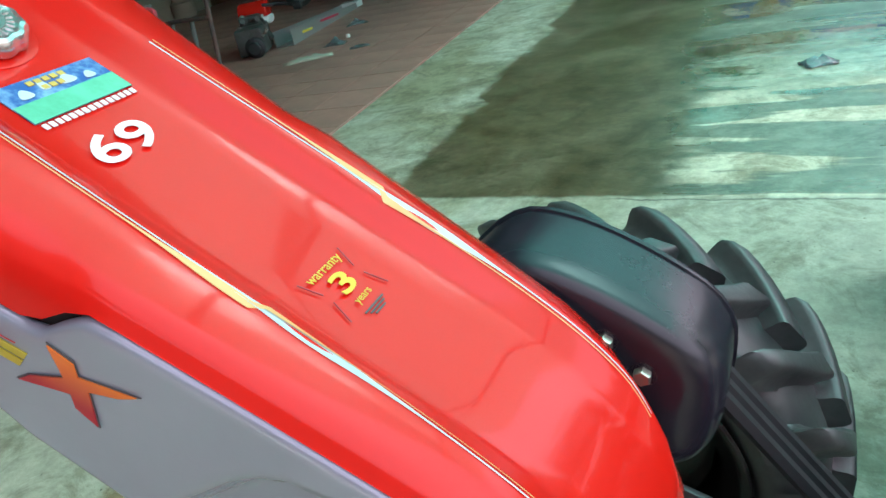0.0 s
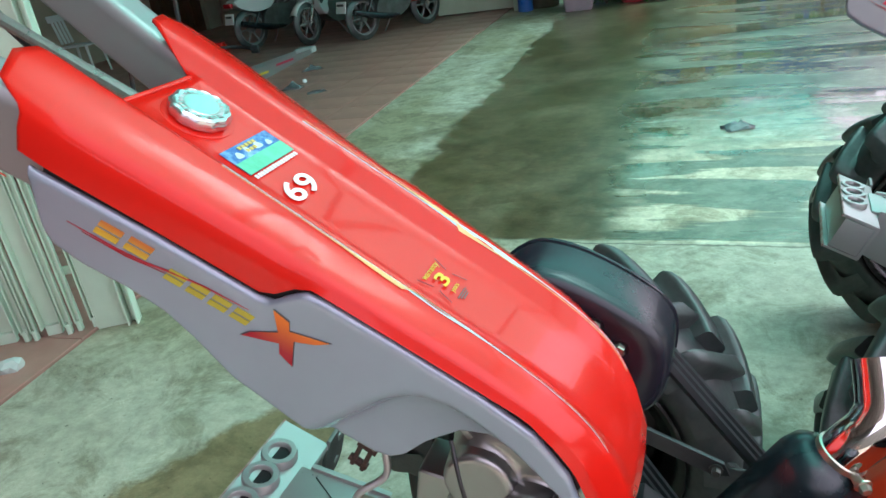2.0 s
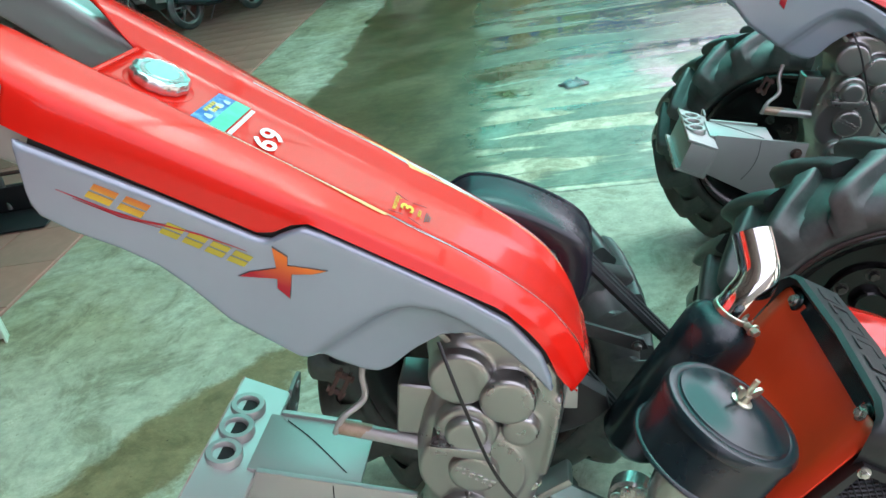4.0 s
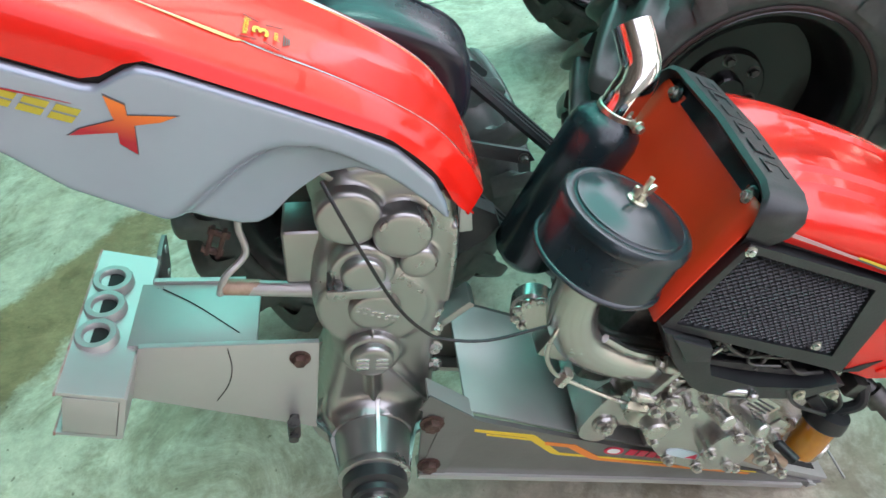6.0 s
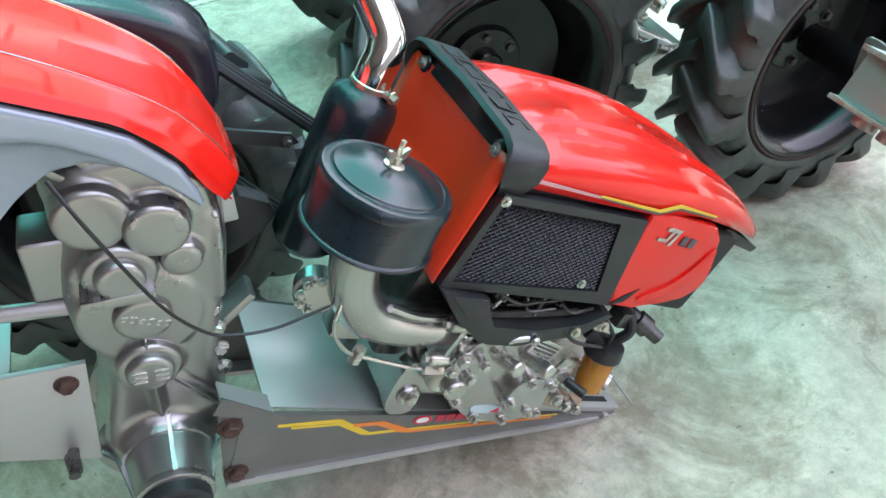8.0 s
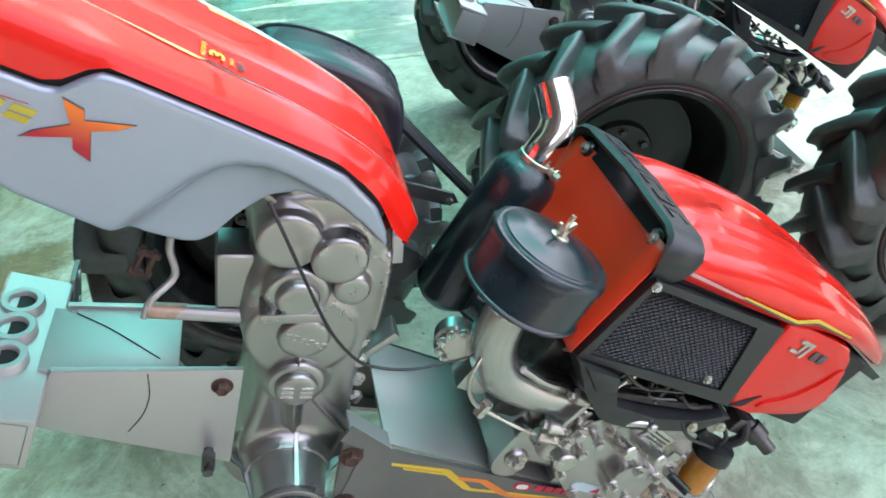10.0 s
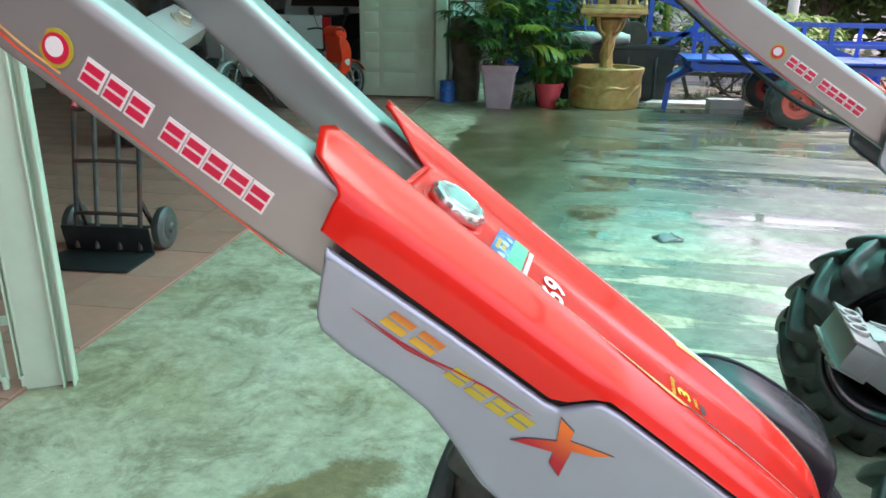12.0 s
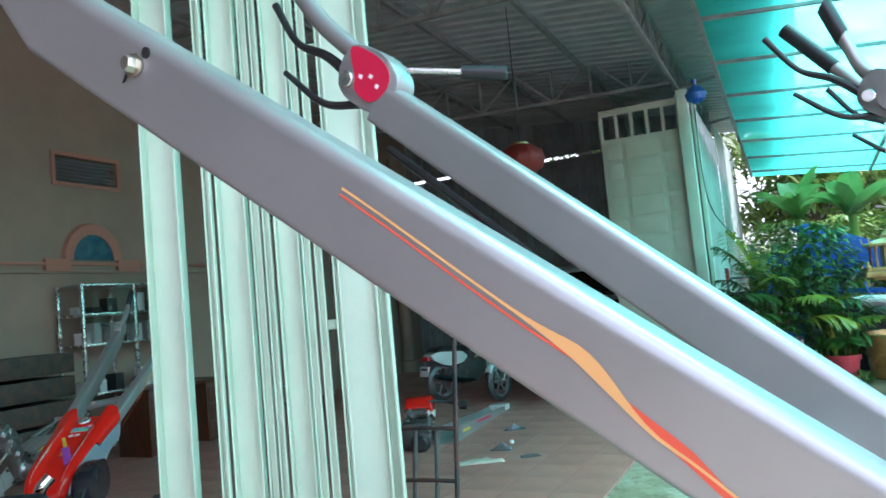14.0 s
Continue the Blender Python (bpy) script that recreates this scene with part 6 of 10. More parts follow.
    tube(bm, [(0.398, -0.158, 0.168), (0.416, -0.166, 0.186), (0.440, -0.172, 0.197)], [0.008, 0.0065, 0.0055], 12)
    lathe(bm, (0.440, -0.166, 0.197), (0.440, -1, 0.197), [(0, 0.008), (0.014, 0.008), (0.017, 0.005)], 14)
    part("speed_lever", bm, M_ENGINE, block)
    for pts in ([(0.345, -0.130, 0.165), (0.352, -0.150, 0.150), (0.366, -0.156, 0.125), (0.370, -0.158, 0.100)], [(0.384, -0.140, 0.190), (0.402, -0.160, 0.170), (0.420, -0.160, 0.150)],
                [(0.300, -0.080, 0.205), (0.330, -0.100, 0.225), (0.360, -0.110, 0.232)]):
        bm = bmesh.new()
        tube(bm, pts, 0.0034, 8)
        part("small_pipe", bm, M_BRIGHT, block)
    for x, z, r in ((0.362, 0.132, 0.009), (0.395, 0.100, 0.008), (0.404, 0.128, 0.007), (0.352, 0.112, 0.007), (0.600, 0.062, 0.009), (0.632, 0.048, 0.008), (0.664, 0.040, 0.007)):
        bm = bmesh.new()
        cyl(bm, (x, -0.120, z), (x, -0.160, z), r * 0.8, n=12)
        hexbolt(bm, (x, -0.160, z), (0, -1, 0), r, 0.007)
        part("union_bolt", bm, M_BRIGHT, block)
    bm = bmesh.new()
    box(bm, (0.620, -0.130, 0.040), (0.070, 0.030, 0.030), 0.006, (0, 8, 0), 3)
    cyl(bm, (0.655, -0.130, 0.036), (0.700, -0.130, 0.030), 0.011, n=16, bev=0.002)
    part("drain_cock", bm, M_BRONZE, block)
    # The black control cable that hangs across from the hood.
    bm = bmesh.new()
    tube(bm, [(-0.172, -0.105, 0.265), (-0.140, -0.122, 0.240), (-0.105, -0.126, 0.208), (-0.041, -0.126, 0.150), (0.009, -0.124, 0.119), (0.045, -0.122, 0.112), (0.098, -0.120, 0.127), (0.158, -0.112, 0.165)], 0.0021, 8)
    part("throttle_cable", bm, M_CABLE, tractor)
    # The black cast bracket of the belt tightener.
    bm = bmesh.new()
    prism(bm, rounded([(0.060, 0.17), (0.150, 0.165), (0.130, 0.10), (0.10, 0.06), (0.08, 0.08)], 1), 0.09, 0.12, 0.004)
    part("tightener_bracket", bm, M_BLACKP, tractor)
    # Flywheel beyond.
    bm = bmesh.new()
    cyl(bm, (0.47, 0.13, 0.10), (0.47, 0.20, 0.10), 0.15, n=44, bev=0.008)
    part("flywheel", bm, M_BLACKP, block)
    return block


def engine_hood(tractor):
    """The wedge-shaped red engine hood with its black carrying bracket, side grille and front block."""
    bm = bmesh.new()
    top = [(0.268, 0.448), (0.36, 0.474), (0.53, 0.486), (0.70, 0.470), (0.82, 0.440), (0.895, 0.405)]
    side = [(0.268, 0.405), (0.40, 0.412), (0.50, 0.418), (0.60, 0.432), (0.72, 0.422), (0.895, 0.392)]
    half = [(0.268, 0.142), (0.50, 0.146), (0.65, 0.138), (0.80, 0.105), (0.87, 0.080), (0.895, 0.055)]
    secs = []
    n = 34
    for i in range(n + 1):
        x = 0.268 + 0.632 * i / n
        zt, zs, h = curve(x, top), curve(x, side), curve(x, half)
        zs = min(zs, zt - 0.008)
        d = zt - zs
        prof = [(0, zt), (0.26 * h, zt - 0.02 * d), (0.31 * h, zt + 0.05 * d), (0.46 * h, zt + 0.02 * d), (0.50 * h, zt - 0.07 * d), (0.63 * h, zt - 0.10 * d), (0.67 * h, zt - 0.20 * d), (0.84 * h, zt - 0.28 * d), (0.94 * h, zt - 0.44 * d), (0.985 * h, zt - 0.70 * d), (h, zs)]
        pts = [Vector((x, EY + y, z)) for y, z in prof]
        secs.append([Vector((x, EY - y, z)) for y, z in reversed(prof[1:])] + pts)
    loft(bm, secs, closed=False, caps=False)
    bm.verts.ensure_lookup_table()
    k = len(secs[0])
    ring = [v for v in bm.verts][-k:]
    low = [bm.verts.new((v.co.x + 0.004, v.co.y, min(v.co.z, 0.392) - 0.004)) for v in ring]
    for i in range(k - 1):
        bm.faces.new((ring[i], ring[i + 1], low[i + 1], low[i]))
    bmesh.ops.recalc_face_normals(bm, faces=bm.faces)
    h = part("engine_hood", bm, M_RED, tractor, "glossy red wedge-shaped engine hood", smooth=34, recalc=False)
    mod = h.modifiers.new("thick", 'SOLIDIFY')
    mod.thickness, mod.offset = 0.005, -1
    # Chin under the tip.
    bm = bmesh.new()
    prism(bm, [(0.74, 0.400), (0.80, 0.402), (0.892, 0.384), (0.885, 0.372), (0.83, 0.378), (0.76, 0.380)], EY - 0.085, EY + 0.085, 0.004)
    part("chin", bm, M_BLACKP, h)
    # Inner filling, near black to give the shade behind the grille.
    bm = bmesh.new()
    box(bm, (0.52, EY, 0.335), (0.46, 0.262, 0.15), 0.01)
    part("cooling_box", bm, M_DARK, h)
    # Front block below the hood.
    for s in (-1, 1):
        bm = bmesh.new()
        prism(bm, rounded([(0.500, 0.415), (0.545, 0.268), (0.575, 0.258), (0.690, 0.282), (0.728, 0.325), (0.705, 0.360), (0.672, 0.425), (0.60, 0.426), (0.53, 0.424)], 1), EY + s * 0.147, EY + s * 0.100, 0.008, None, 3)
        fb = part("front_cheek", bm, M_RED, h, "red front cheek with a curved dish")
        if s < 0:
            bm = bmesh.new()
            prism(bm, rounded([(0.60, 0.275), (0.655, 0.300), (0.688, 0.345), (0.690, 0.388), (0.676, 0.395), (0.665, 0.350), (0.640, 0.312), (0.60, 0.288)], 2), EY - 0.150, EY - 0.146, 0.001)
            part("dish_rim", bm, M_RED, fb)
            bm = bmesh.new()
            prism(bm, [(0.548, 0.262), (0.575, 0.272), (0.590, 0.300), (0.570, 0.285)], EY - 0.1485, EY - 0.147)
            part("slit", bm, M_DARK, fb)
            bm = bmesh.new()
            for x0, w, z0, z1 in ((0.548, 0.030, 0.402, 0.408), (0.560, 0.006, 0.385, 0.406), (0.572, 0.006, 0.380, 0.404), (0.545, 0.02, 0.384, 0.389)):
                prism(bm, [(x0 + 0.2 * (z0 - 0.38), z0), (x0 + w + 0.2 * (z0 - 0.38), z0), (x0 + w + 0.2 * (z1 - 0.38), z1), (x0 + 0.2 * (z1 - 0.38), z1)], EY - 0.1495, EY - 0.147)
            part("chrome_badge", bm, M_BRIGHT, fb)
            bm = bmesh.new()
            for i in range(2):
                box(bm, (0.602 + i * 0.018, EY - 0.1485, 0.392), (0.013, 0.002, 0.016), 0.001)
            part("dark_badge", bm, M_BAR, fb)
    bm = bmesh.new()
    box(bm, (0.655, EY, 0.34), (0.10, 0.24, 0.14), 0.01)
    part("front_fill", bm, M_BLACKP, h)
    # Decal line along the lower edge.
    def decal(name, mt, pts, off):
        bm = bmesh.new()
        prism(bm, pts, 0, 0.0008, 0, lambda x, y, z: (x, EY - ramp(x, half) - off - y, z))
        part(name, bm, mt, h)
    decal("yellow_line", M_YELLOW, [(0.40, 0.4215), (0.48, 0.423), (0.515, 0.424), (0.55, 0.438), (0.64, 0.437), (0.64, 0.440), (0.545, 0.443), (0.51, 0.428), (0.48, 0.427), (0.40, 0.424)], 0.0018)
    decal("dark_line", M_BAR, [(0.40, 0.419), (0.515, 0.420), (0.55, 0.434), (0.64, 0.434), (0.64, 0.437), (0.55, 0.438), (0.515, 0.424), (0.40, 0.4215)], 0.0012)
    decal("silver_print_bar", M_ROSE, [(0.292, 0.4155), (0.40, 0.4195), (0.40, 0.4225), (0.292, 0.4205)], 0.0015)
    # Grille: frame and a mesh of crossed wires.
    inner = [(0.262, 0.264), (0.508, 0.284), (0.460, 0.394), (0.266, 0.384)]
    y0 = EY - 0.150
    bm = bmesh.new()
    o = [bm.verts.new((x, y0, z)) for x, z in ((0.248, 0.254), (0.548, 0.264), (0.503, 0.409), (0.258, 0.394))]
    i_ = [bm.verts.new((x, y0, z)) for x, z in inner]
    j_ = [bm.verts.new((x, y0 + 0.008, z)) for x, z in inner]
    o2 = [bm.verts.new((v.co.x, y0 + 0.025, v.co.z)) for v in o]
    for k in range(4):
        q = (k + 1) % 4
        bm.faces.new((o[k], o[q], i_[q], i_[k]))
        bm.faces.new((i_[k], i_[q], j_[q], j_[k]))
        bm.faces.new((o[q], o[k], o2[k], o2[q]))
    gr = part("side_grille", bm, M_BLACKP, h, "black side grille with diamond mesh")
    bm = bmesh.new()
    pitch = 0.0064
    def clip(p, d):
        """The stretch of a line inside the grille's opening."""
        t0, t1 = -1.0, 1.0
        for (ax, az), (bx, bz) in zip(inner, inner[1:] + inner[:1]):
            nx, nz = -(bz - az), (bx - ax)
            num = (p[0] - ax) * nx + (p[1] - az) * nz
            den = d[0] * nx + d[1] * nz
            if abs(den) < 1e-9:
                if num < 0:
                    return None
                continue
            t = -num / den
            if den > 0:
                t0 = max(t0, t)
            else:
                t1 = min(t1, t)
        return (t0, t1) if t1 - t0 > 0.004 else None
    for sg in (1, -1):
        ang = radians(38) * sg + radians(2)
        d = (math.cos(ang), math.sin(ang))
        nrm = (-d[1], d[0])
        for i in range(-36, 37):
            p = (0.39 + nrm[0] * pitch * i, 0.333 + nrm[1] * pitch * i)
            c = clip(p, d)
            if c:
                a, b = [(p[0] + d[0] * t, p[1] + d[1] * t) for t in c]
                w = 0.0010
                vs = [bm.verts.new((q[0] + nrm[0] * w * u, y0 + 0.004 + dy, q[1] + nrm[1] * w * u)) for q in (a, b) for u, dy in ((-1, 0.002), (0, 0.0), (1, 0.002))]
                bm.faces.new((vs[0], vs[1], vs[4], vs[3]))
                bm.faces.new((vs[1], vs[2], vs[5], vs[4]))
    part("mesh", bm, M_MESH, gr)
    for x, z in ((0.264, 0.386), (0.466, 0.294)):
        bm = bmesh.new()
        hexbolt(bm, (x, y0, z), (0, -1, 0), 0.0048, 0.004)
        part("grille_screw", bm, M_BRIGHT, gr)
    # Red apron that faces the air cleaner, dished, with a folded near edge.
    bm = bmesh.new()
    n = 10
    def apron(u, v):
        y = EY - 0.142 + 0.284 * u
        z = 0.252 + (0.430 - 0.252) * v
        x = 0.250 - 0.006 * (1 - v) + (0.010 if 0.15 < u < 0.9 and v > 0.35 else 0.0)
        return (x, y, z)
    grid = [[bm.verts.new(apron(i / n, j / n)) for i in range(n + 1)] for j in range(n + 1)]
    for j in range(n):
        for i in range(n):
            bm.faces.new((grid[j][i], grid[j][i + 1], grid[j + 1][i + 1], grid[j + 1][i]))
    ap = part("apron", bm, M_ORANGE, h, "orange-red sheet apron", smooth=30)
    mod = ap.modifiers.new("thick", 'SOLIDIFY')
    mod.thickness = 0.003
    # The black carrying bracket over the hood's rear edge.
    bm = bmesh.new()
    path = [(-0.140, 0.384), (-0.146, 0.398), (-0.149, 0.416), (-0.146, 0.432), (-0.136, 0.444), (-0.118, 0.4505), (0, 0.455)]
    path += [(-y, z) for y, z in reversed(path[:-1])]
    secs = []
    for y, z in path:
        f = min(1.0, max(0.0, (z - 0.384) / 0.040))
        x0, x1 = 0.256 - 0.020 * f, 0.276 + 0.022 * f
        secs.append([Vector((x0, EY + y, z - 0.002)), Vector((x0 + 0.004, EY + y * 1.01, z + 0.004)), Vector((x1 - 0.004, EY + y * 1.02, z + 0.006)), Vector((x1, EY + y, z - 0.001)), Vector((x1 - 0.004, EY + y * 0.96, z - 0.006)), Vector((x0 + 0.008, EY + y * 0.96, z - 0.008))])
    loft(bm, secs)
    br = part("carrying_bracket", bm, M_BLACKP, h, "black pressed bracket with raised marks", smooth=40)
    for i in range(6):
        y = 0.088 - 0.0355 * i
        z = 0.4600 - 0.005 * (y / 0.12) ** 2
        bm = bmesh.new()
        for c, sz in (((0.255, y, z), (0.004, 0.024, 0.0016)), ((0.281, y, z), (0.004, 0.024, 0.0016)), ((0.268, y + (0.010 if i % 2 else -0.010), z), (0.024, 0.004, 0.0016))):
            box(bm, (c[0], EY + c[1], c[2]), sz, 0.0006)
        part("raised_mark", bm, M_BLACKP, br)
    bm = bmesh.new()
    prism(bm, [(0.254, 0.420), (0.258, 0.420), (0.262, 0.446), (0.256, 0.446)], EY - 0.138, EY + 0.138)
    part("bracket_web", bm, M_BLACK, br)
    for s in (-1, 1):
        bm = bmesh.new()
        lathe(bm, (0.253, EY + s * 0.109, 0.425), (-1, EY + s * 0.109, 0.425), [(0, 0.013), (0.003, 0.013), (0.005, 0.010), (0.006, 0.005)], 20)
        sc = part("bracket_screw", bm, M_BLACK, br)
        bm = bmesh.new()
        hexbolt(bm, (0.248, EY + s * 0.109, 0.425), (-1, 0, 0), 0.006, 0.005)
        part("screw_head", bm, M_BRIGHT, sc)
    return h


def make_tractor(m, label):
    t = thing("walking_tractor", label, "tractor", m, "walking tractors in the yard")
    hood(t)
    side_cover(t, -1)
    side_cover(t, 1)
    arms(t)
    cross_brace(t)
    tractor_badges(t)
    gear_case(t)
    hitch(t)
    rails(t)
    belt_cover(t)
    engine(t)
    engine_hood(t)
    return t


tractor = make_tractor(SEAT, "red and silver walking tractor, nose down, near wheel off")
wheel(tractor, 1)
second = copy_thing(tractor, pose(0.836, 1.073, 0.508, 0, 33, -4))
tagged(second, "red and silver walking tractor on both wheels beside another")
# Its prints are red and pale instead of gold and orange.
for ob in second.children_recursive:
    kind = ob.name.split(".")[0]
    if kind in ("sand_line", "red_line", "badge_bar"):
        ob.data = ob.data.copy()
        pale = kind == "sand_line" or ob.data.materials[0] is M_OLIVE
        ob.data.materials[0] = M_ROSE if kind == "sand_line" else M_PALEBLUE if pale else M_REDVINYL
# Its near handle is pushed in further and set steeper than on the first machine.
near = [o for o in second.children if o.name.startswith("handle_arm")][0]
for ob in [near] + list(near.children_recursive):
    kind = ob.name.split(".")[0]
    ob.data = ob.data.copy()
    for v in ob.data.vertices:
        x = v.co.x
        if kind == "handle_arm":
            u = -0.6 + (x + 0.6) * 0.84
        elif kind in ("red_line", "sand_line"):
            u = x - 0.14
        elif kind in ("arm_bolt", "bolt_hole"):
            u = x + 0.115
        elif kind in ("word_edge", "word_bar", "badge_rim", "badge_disc", "badge_shape"):
            u = x
        elif kind in ("grip_tube", "rubber_grip"):
            u = -1.81 + (x + 1.99) * 0.40
        else:
            u = x + 0.18
        v.co.y += 0.085 * (u - x)
        v.co.x = u
        v.co.z -= 0.055 * min(0.0, u + 1.0)
    if kind in ("red_badge", "grip_bracket", "print_bar"):
        ob.data.materials[0] = M_RAIL
for ob in second.children_recursive:
    if ob.name.split(".")[0] in ("shift_rod", "shift_knob"):
        ob.data = ob.data.copy()
        for v in ob.data.vertices:
            v.co.x -= 0.10
            v.co.z -= 0.11 * min(0.0, v.co.x + 0.9)
wheel(second, -1, deep=True)
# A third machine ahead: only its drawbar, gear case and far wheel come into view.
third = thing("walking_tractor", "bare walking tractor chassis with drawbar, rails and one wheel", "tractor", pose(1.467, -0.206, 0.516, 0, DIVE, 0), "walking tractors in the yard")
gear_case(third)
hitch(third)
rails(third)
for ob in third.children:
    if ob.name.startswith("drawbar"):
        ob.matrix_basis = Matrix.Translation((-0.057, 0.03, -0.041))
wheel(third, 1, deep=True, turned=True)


# ---- the yard and the workshop building ----
BM = pose(-2.10, 1.50, 0, 0, 0, 4.9)     # building: +y along its front, -x into it


def structure(name, bm, material, label, category, m=None, smooth=35.0):
    ob = part(name, bm, material, None, "", smooth)
    if m is not None:
        ob.matrix_world = m
    return tagged(ob, label, category, kind="structure")


bm = bmesh.new()
bmesh.ops.create_grid(bm, x_segments=40, y_segments=40, size=150.0)
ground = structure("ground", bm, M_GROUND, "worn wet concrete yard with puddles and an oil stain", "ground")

# Raised tiled floor: a bed of grout, and tiles.
bm = bmesh.new()
box(bm, (-6.0, 3.0, -0.02), (12.0, 22.0, 0.056), 0)
floor = structure("floor", bm, M_GROUT, "terracotta tiled workshop floor", "floor", BM)


# House wall inside the workshop, with windows, a wooden door and a vent.
HX = -6.8


def house_wall():
    cuts = [(3.55, 4.45, 3.45, 3.80), (9.5, 11.2, 0.0, 2.75)]   # vent, door, window: y0 y1 z0 z1
    edges_y = sorted({-9.0, 13.2, *[c[0] for c in cuts], *[c[1] for c in cuts]})
    bm = bmesh.new()
    for a, b in zip(edges_y, edges_y[1:]):
        zs = [0.0, 5.2]
        hole = [c for c in cuts if c[0] <= a and b <= c[1]]
        spans = [(0.0, 5.78)]
        for c in hole:
            spans = [(0.0, c[2]), (c[3], 5.78)] if c[2] > 0 else [(c[3], 5.78)]
        for z0, z1 in spans:
            box(bm, (HX - 0.1, (a + b) / 2, (z0 + z1) / 2), (0.2, b - a, z1 - z0))
    return structure("wall_west", bm, M_WALL, "beige plastered inner house wall", "wall", BM)


house_wall()
for y0, y1, z0, z1, mt, nm, lab in ((9.5, 11.2, 0.0, 2.75, M_WOOD, "door_1", "dark carved wooden double door"),):
    bm = bmesh.new()
    box(bm, (HX - 0.05, (y0 + y1) / 2, (z0 + z1) / 2), (0.05, y1 - y0, z1 - z0), 0.004)
    d = structure(nm, bm, mt, lab, "door" if "door" in nm else "window", BM)
    for k in range(4):
        for j in range(3):
            bm = bmesh.new()
            w = (y1 - y0) / 4
            hh = (z1 - z0) / 3
            box(bm, (HX - 0.02, y0 + w * (k + 0.5), z0 + hh * (j + 0.5)), (0.02, w * 0.72, hh * 0.78), 0.006)
            part("panel", bm, mt, d)
    bm = bmesh.new()
    for c, s in (((HX + 0.02, y0 - 0.08, z1 / 2), (0.10, 0.16, z1)), ((HX + 0.02, y1 + 0.08, z1 / 2), (0.10, 0.16, z1)), ((HX + 0.02, (y0 + y1) / 2, z1 + 0.10), (0.12, y1 - y0 + 0.5, 0.20))):
        box(bm, c, s, 0.01)
    structure("trim", bm, M_WALL, "moulded plaster door surround", "trim", BM)
bm = bmesh.new()
for i in range(7):
    box(bm, (HX - 0.06, 4.0, 3.48 + 0.048 * i), (0.08, 0.9, 0.012), 0, (0, 25, 0))
box(bm, (HX - 0.19, 4.0, 3.62), (0.02, 1.0, 0.5))
structure("vent", bm, M_SHEETD, "louvred wall vent with a pink rim", "vent", BM)
bm = bmesh.new()
for c, s in (((HX + 0.01, 4.0, 3.43), (0.03, 1.0, 0.05)), ((HX + 0.01, 4.0, 3.82), (0.03, 1.0, 0.05)), ((HX + 0.01, 3.52, 3.625), (0.03, 0.05, 0.44)), ((HX + 0.01, 4.48, 3.625), (0.03, 0.05, 0.44))):
    box(bm, c, s)
M_PINK = mat("pink_trim", (0.48, 0.22, 0.16), 0.7)
structure("trim", bm, M_PINK, "pink painted vent rim", "trim", BM)
for y in (8.6, 11.9):
    bm = bmesh.new()
    lathe(bm, (HX + 0.16, y, 0), (HX + 0.16, y, 4.9), [(0, 0.20), (0.25, 0.20), (0.28, 0.15), (2.9, 0.13), (2.95, 0.19), (3.1, 0.20), (3.12, 0.14), (4.9, 0.14)], 24)
    structure("column", bm, M_WALL, "plain plaster column", "column", BM)
for i in range(9):
    bm = bmesh.new()
    box(bm, (HX + 0.0, 7.6 + i * 0.58, 3.95), (0.10, 0.24, 0.85), 0.004)
    structure("window", bm, M_DARK, "narrow dark upper window slot", "window", BM)
bm = bmesh.new()
box(bm, (HX + 0.04, 10.2, 3.3), (0.16, 5.9, 0.14), 0.02)
structure("trim", bm, M_WALL, "plaster string course", "trim", BM)


def corrugated(bm, a, b, z0, z1, pitch=0.19, depth=0.03):
    """A standing ribbed sheet between two plan points."""
    a, b = Vector((*a, 0)), Vector((*b, 0))
    d = (b - a).normalized()
    nrm = Vector((-d.y, d.x, 0))
    L = (b - a).length
    n = int(L / pitch)
    lo, hi = [], []
    for i in range(n):
        for f, h in ((0.0, 0), (0.62, 0), (0.72, 1), (0.90, 1)):
            p = a + d * (pitch * (i + f)) + nrm * depth * h
            lo.append(bm.verts.new((p.x, p.y, z0)))
            hi.append(bm.verts.new((p.x, p.y, z1)))
    for i in range(len(lo) - 1):
        bm.faces.new((lo[i], lo[i + 1], hi[i + 1], hi[i]))


bm = bmesh.new()
corrugated(bm, (0.2, 12.9), (-7.0, 12.9), 0.0, 4.40)
structure("wall_north", bm, M_SHEETD, "dark corrugated sheet end wall", "wall", BM)
bm = bmesh.new()
corrugated(bm, (0.2, 12.9), (-7.0, 12.9), 4.46, 5.0)
for v in bm.verts:
    if v.co.z > 4.6:
        v.co.z = 4.62 + (1.75 - v.co.x) * 0.126
structure("wall_north_top", bm, M_SHEETD, "dark corrugated sheet over the end wall", "wall", BM)
for x in (-6.2, -5.5, -5.3, -2.4, -1.9, -0.6):
    bm = bmesh.new()
    box(bm, (x, 12.96, 4.43), (0.32, 0.04, 0.12))
    structure("trim", bm, M_ROOF, "grey sheet closing strip under the roof", "trim", BM)
bm = bmesh.new()
corrugated(bm, (-7.0, -8.5), (0.2, -8.5), 0.0, 5.78)
structure("wall_south", bm, M_SHEETD, "corrugated sheet end wall", "wall", BM)
bm = bmesh.new()
corrugated(bm, (0.26, 9.1), (0.26, 12.95), 0.0, 4.2, 0.22, 0.02)
corrugated(bm, (0.26, 12.95), (0.26, 18.5), 0.0, 4.6, 0.22, 0.02)
structure("wall_east", bm, M_WALLW, "whitish green sheet wall beside the gate", "wall", BM)

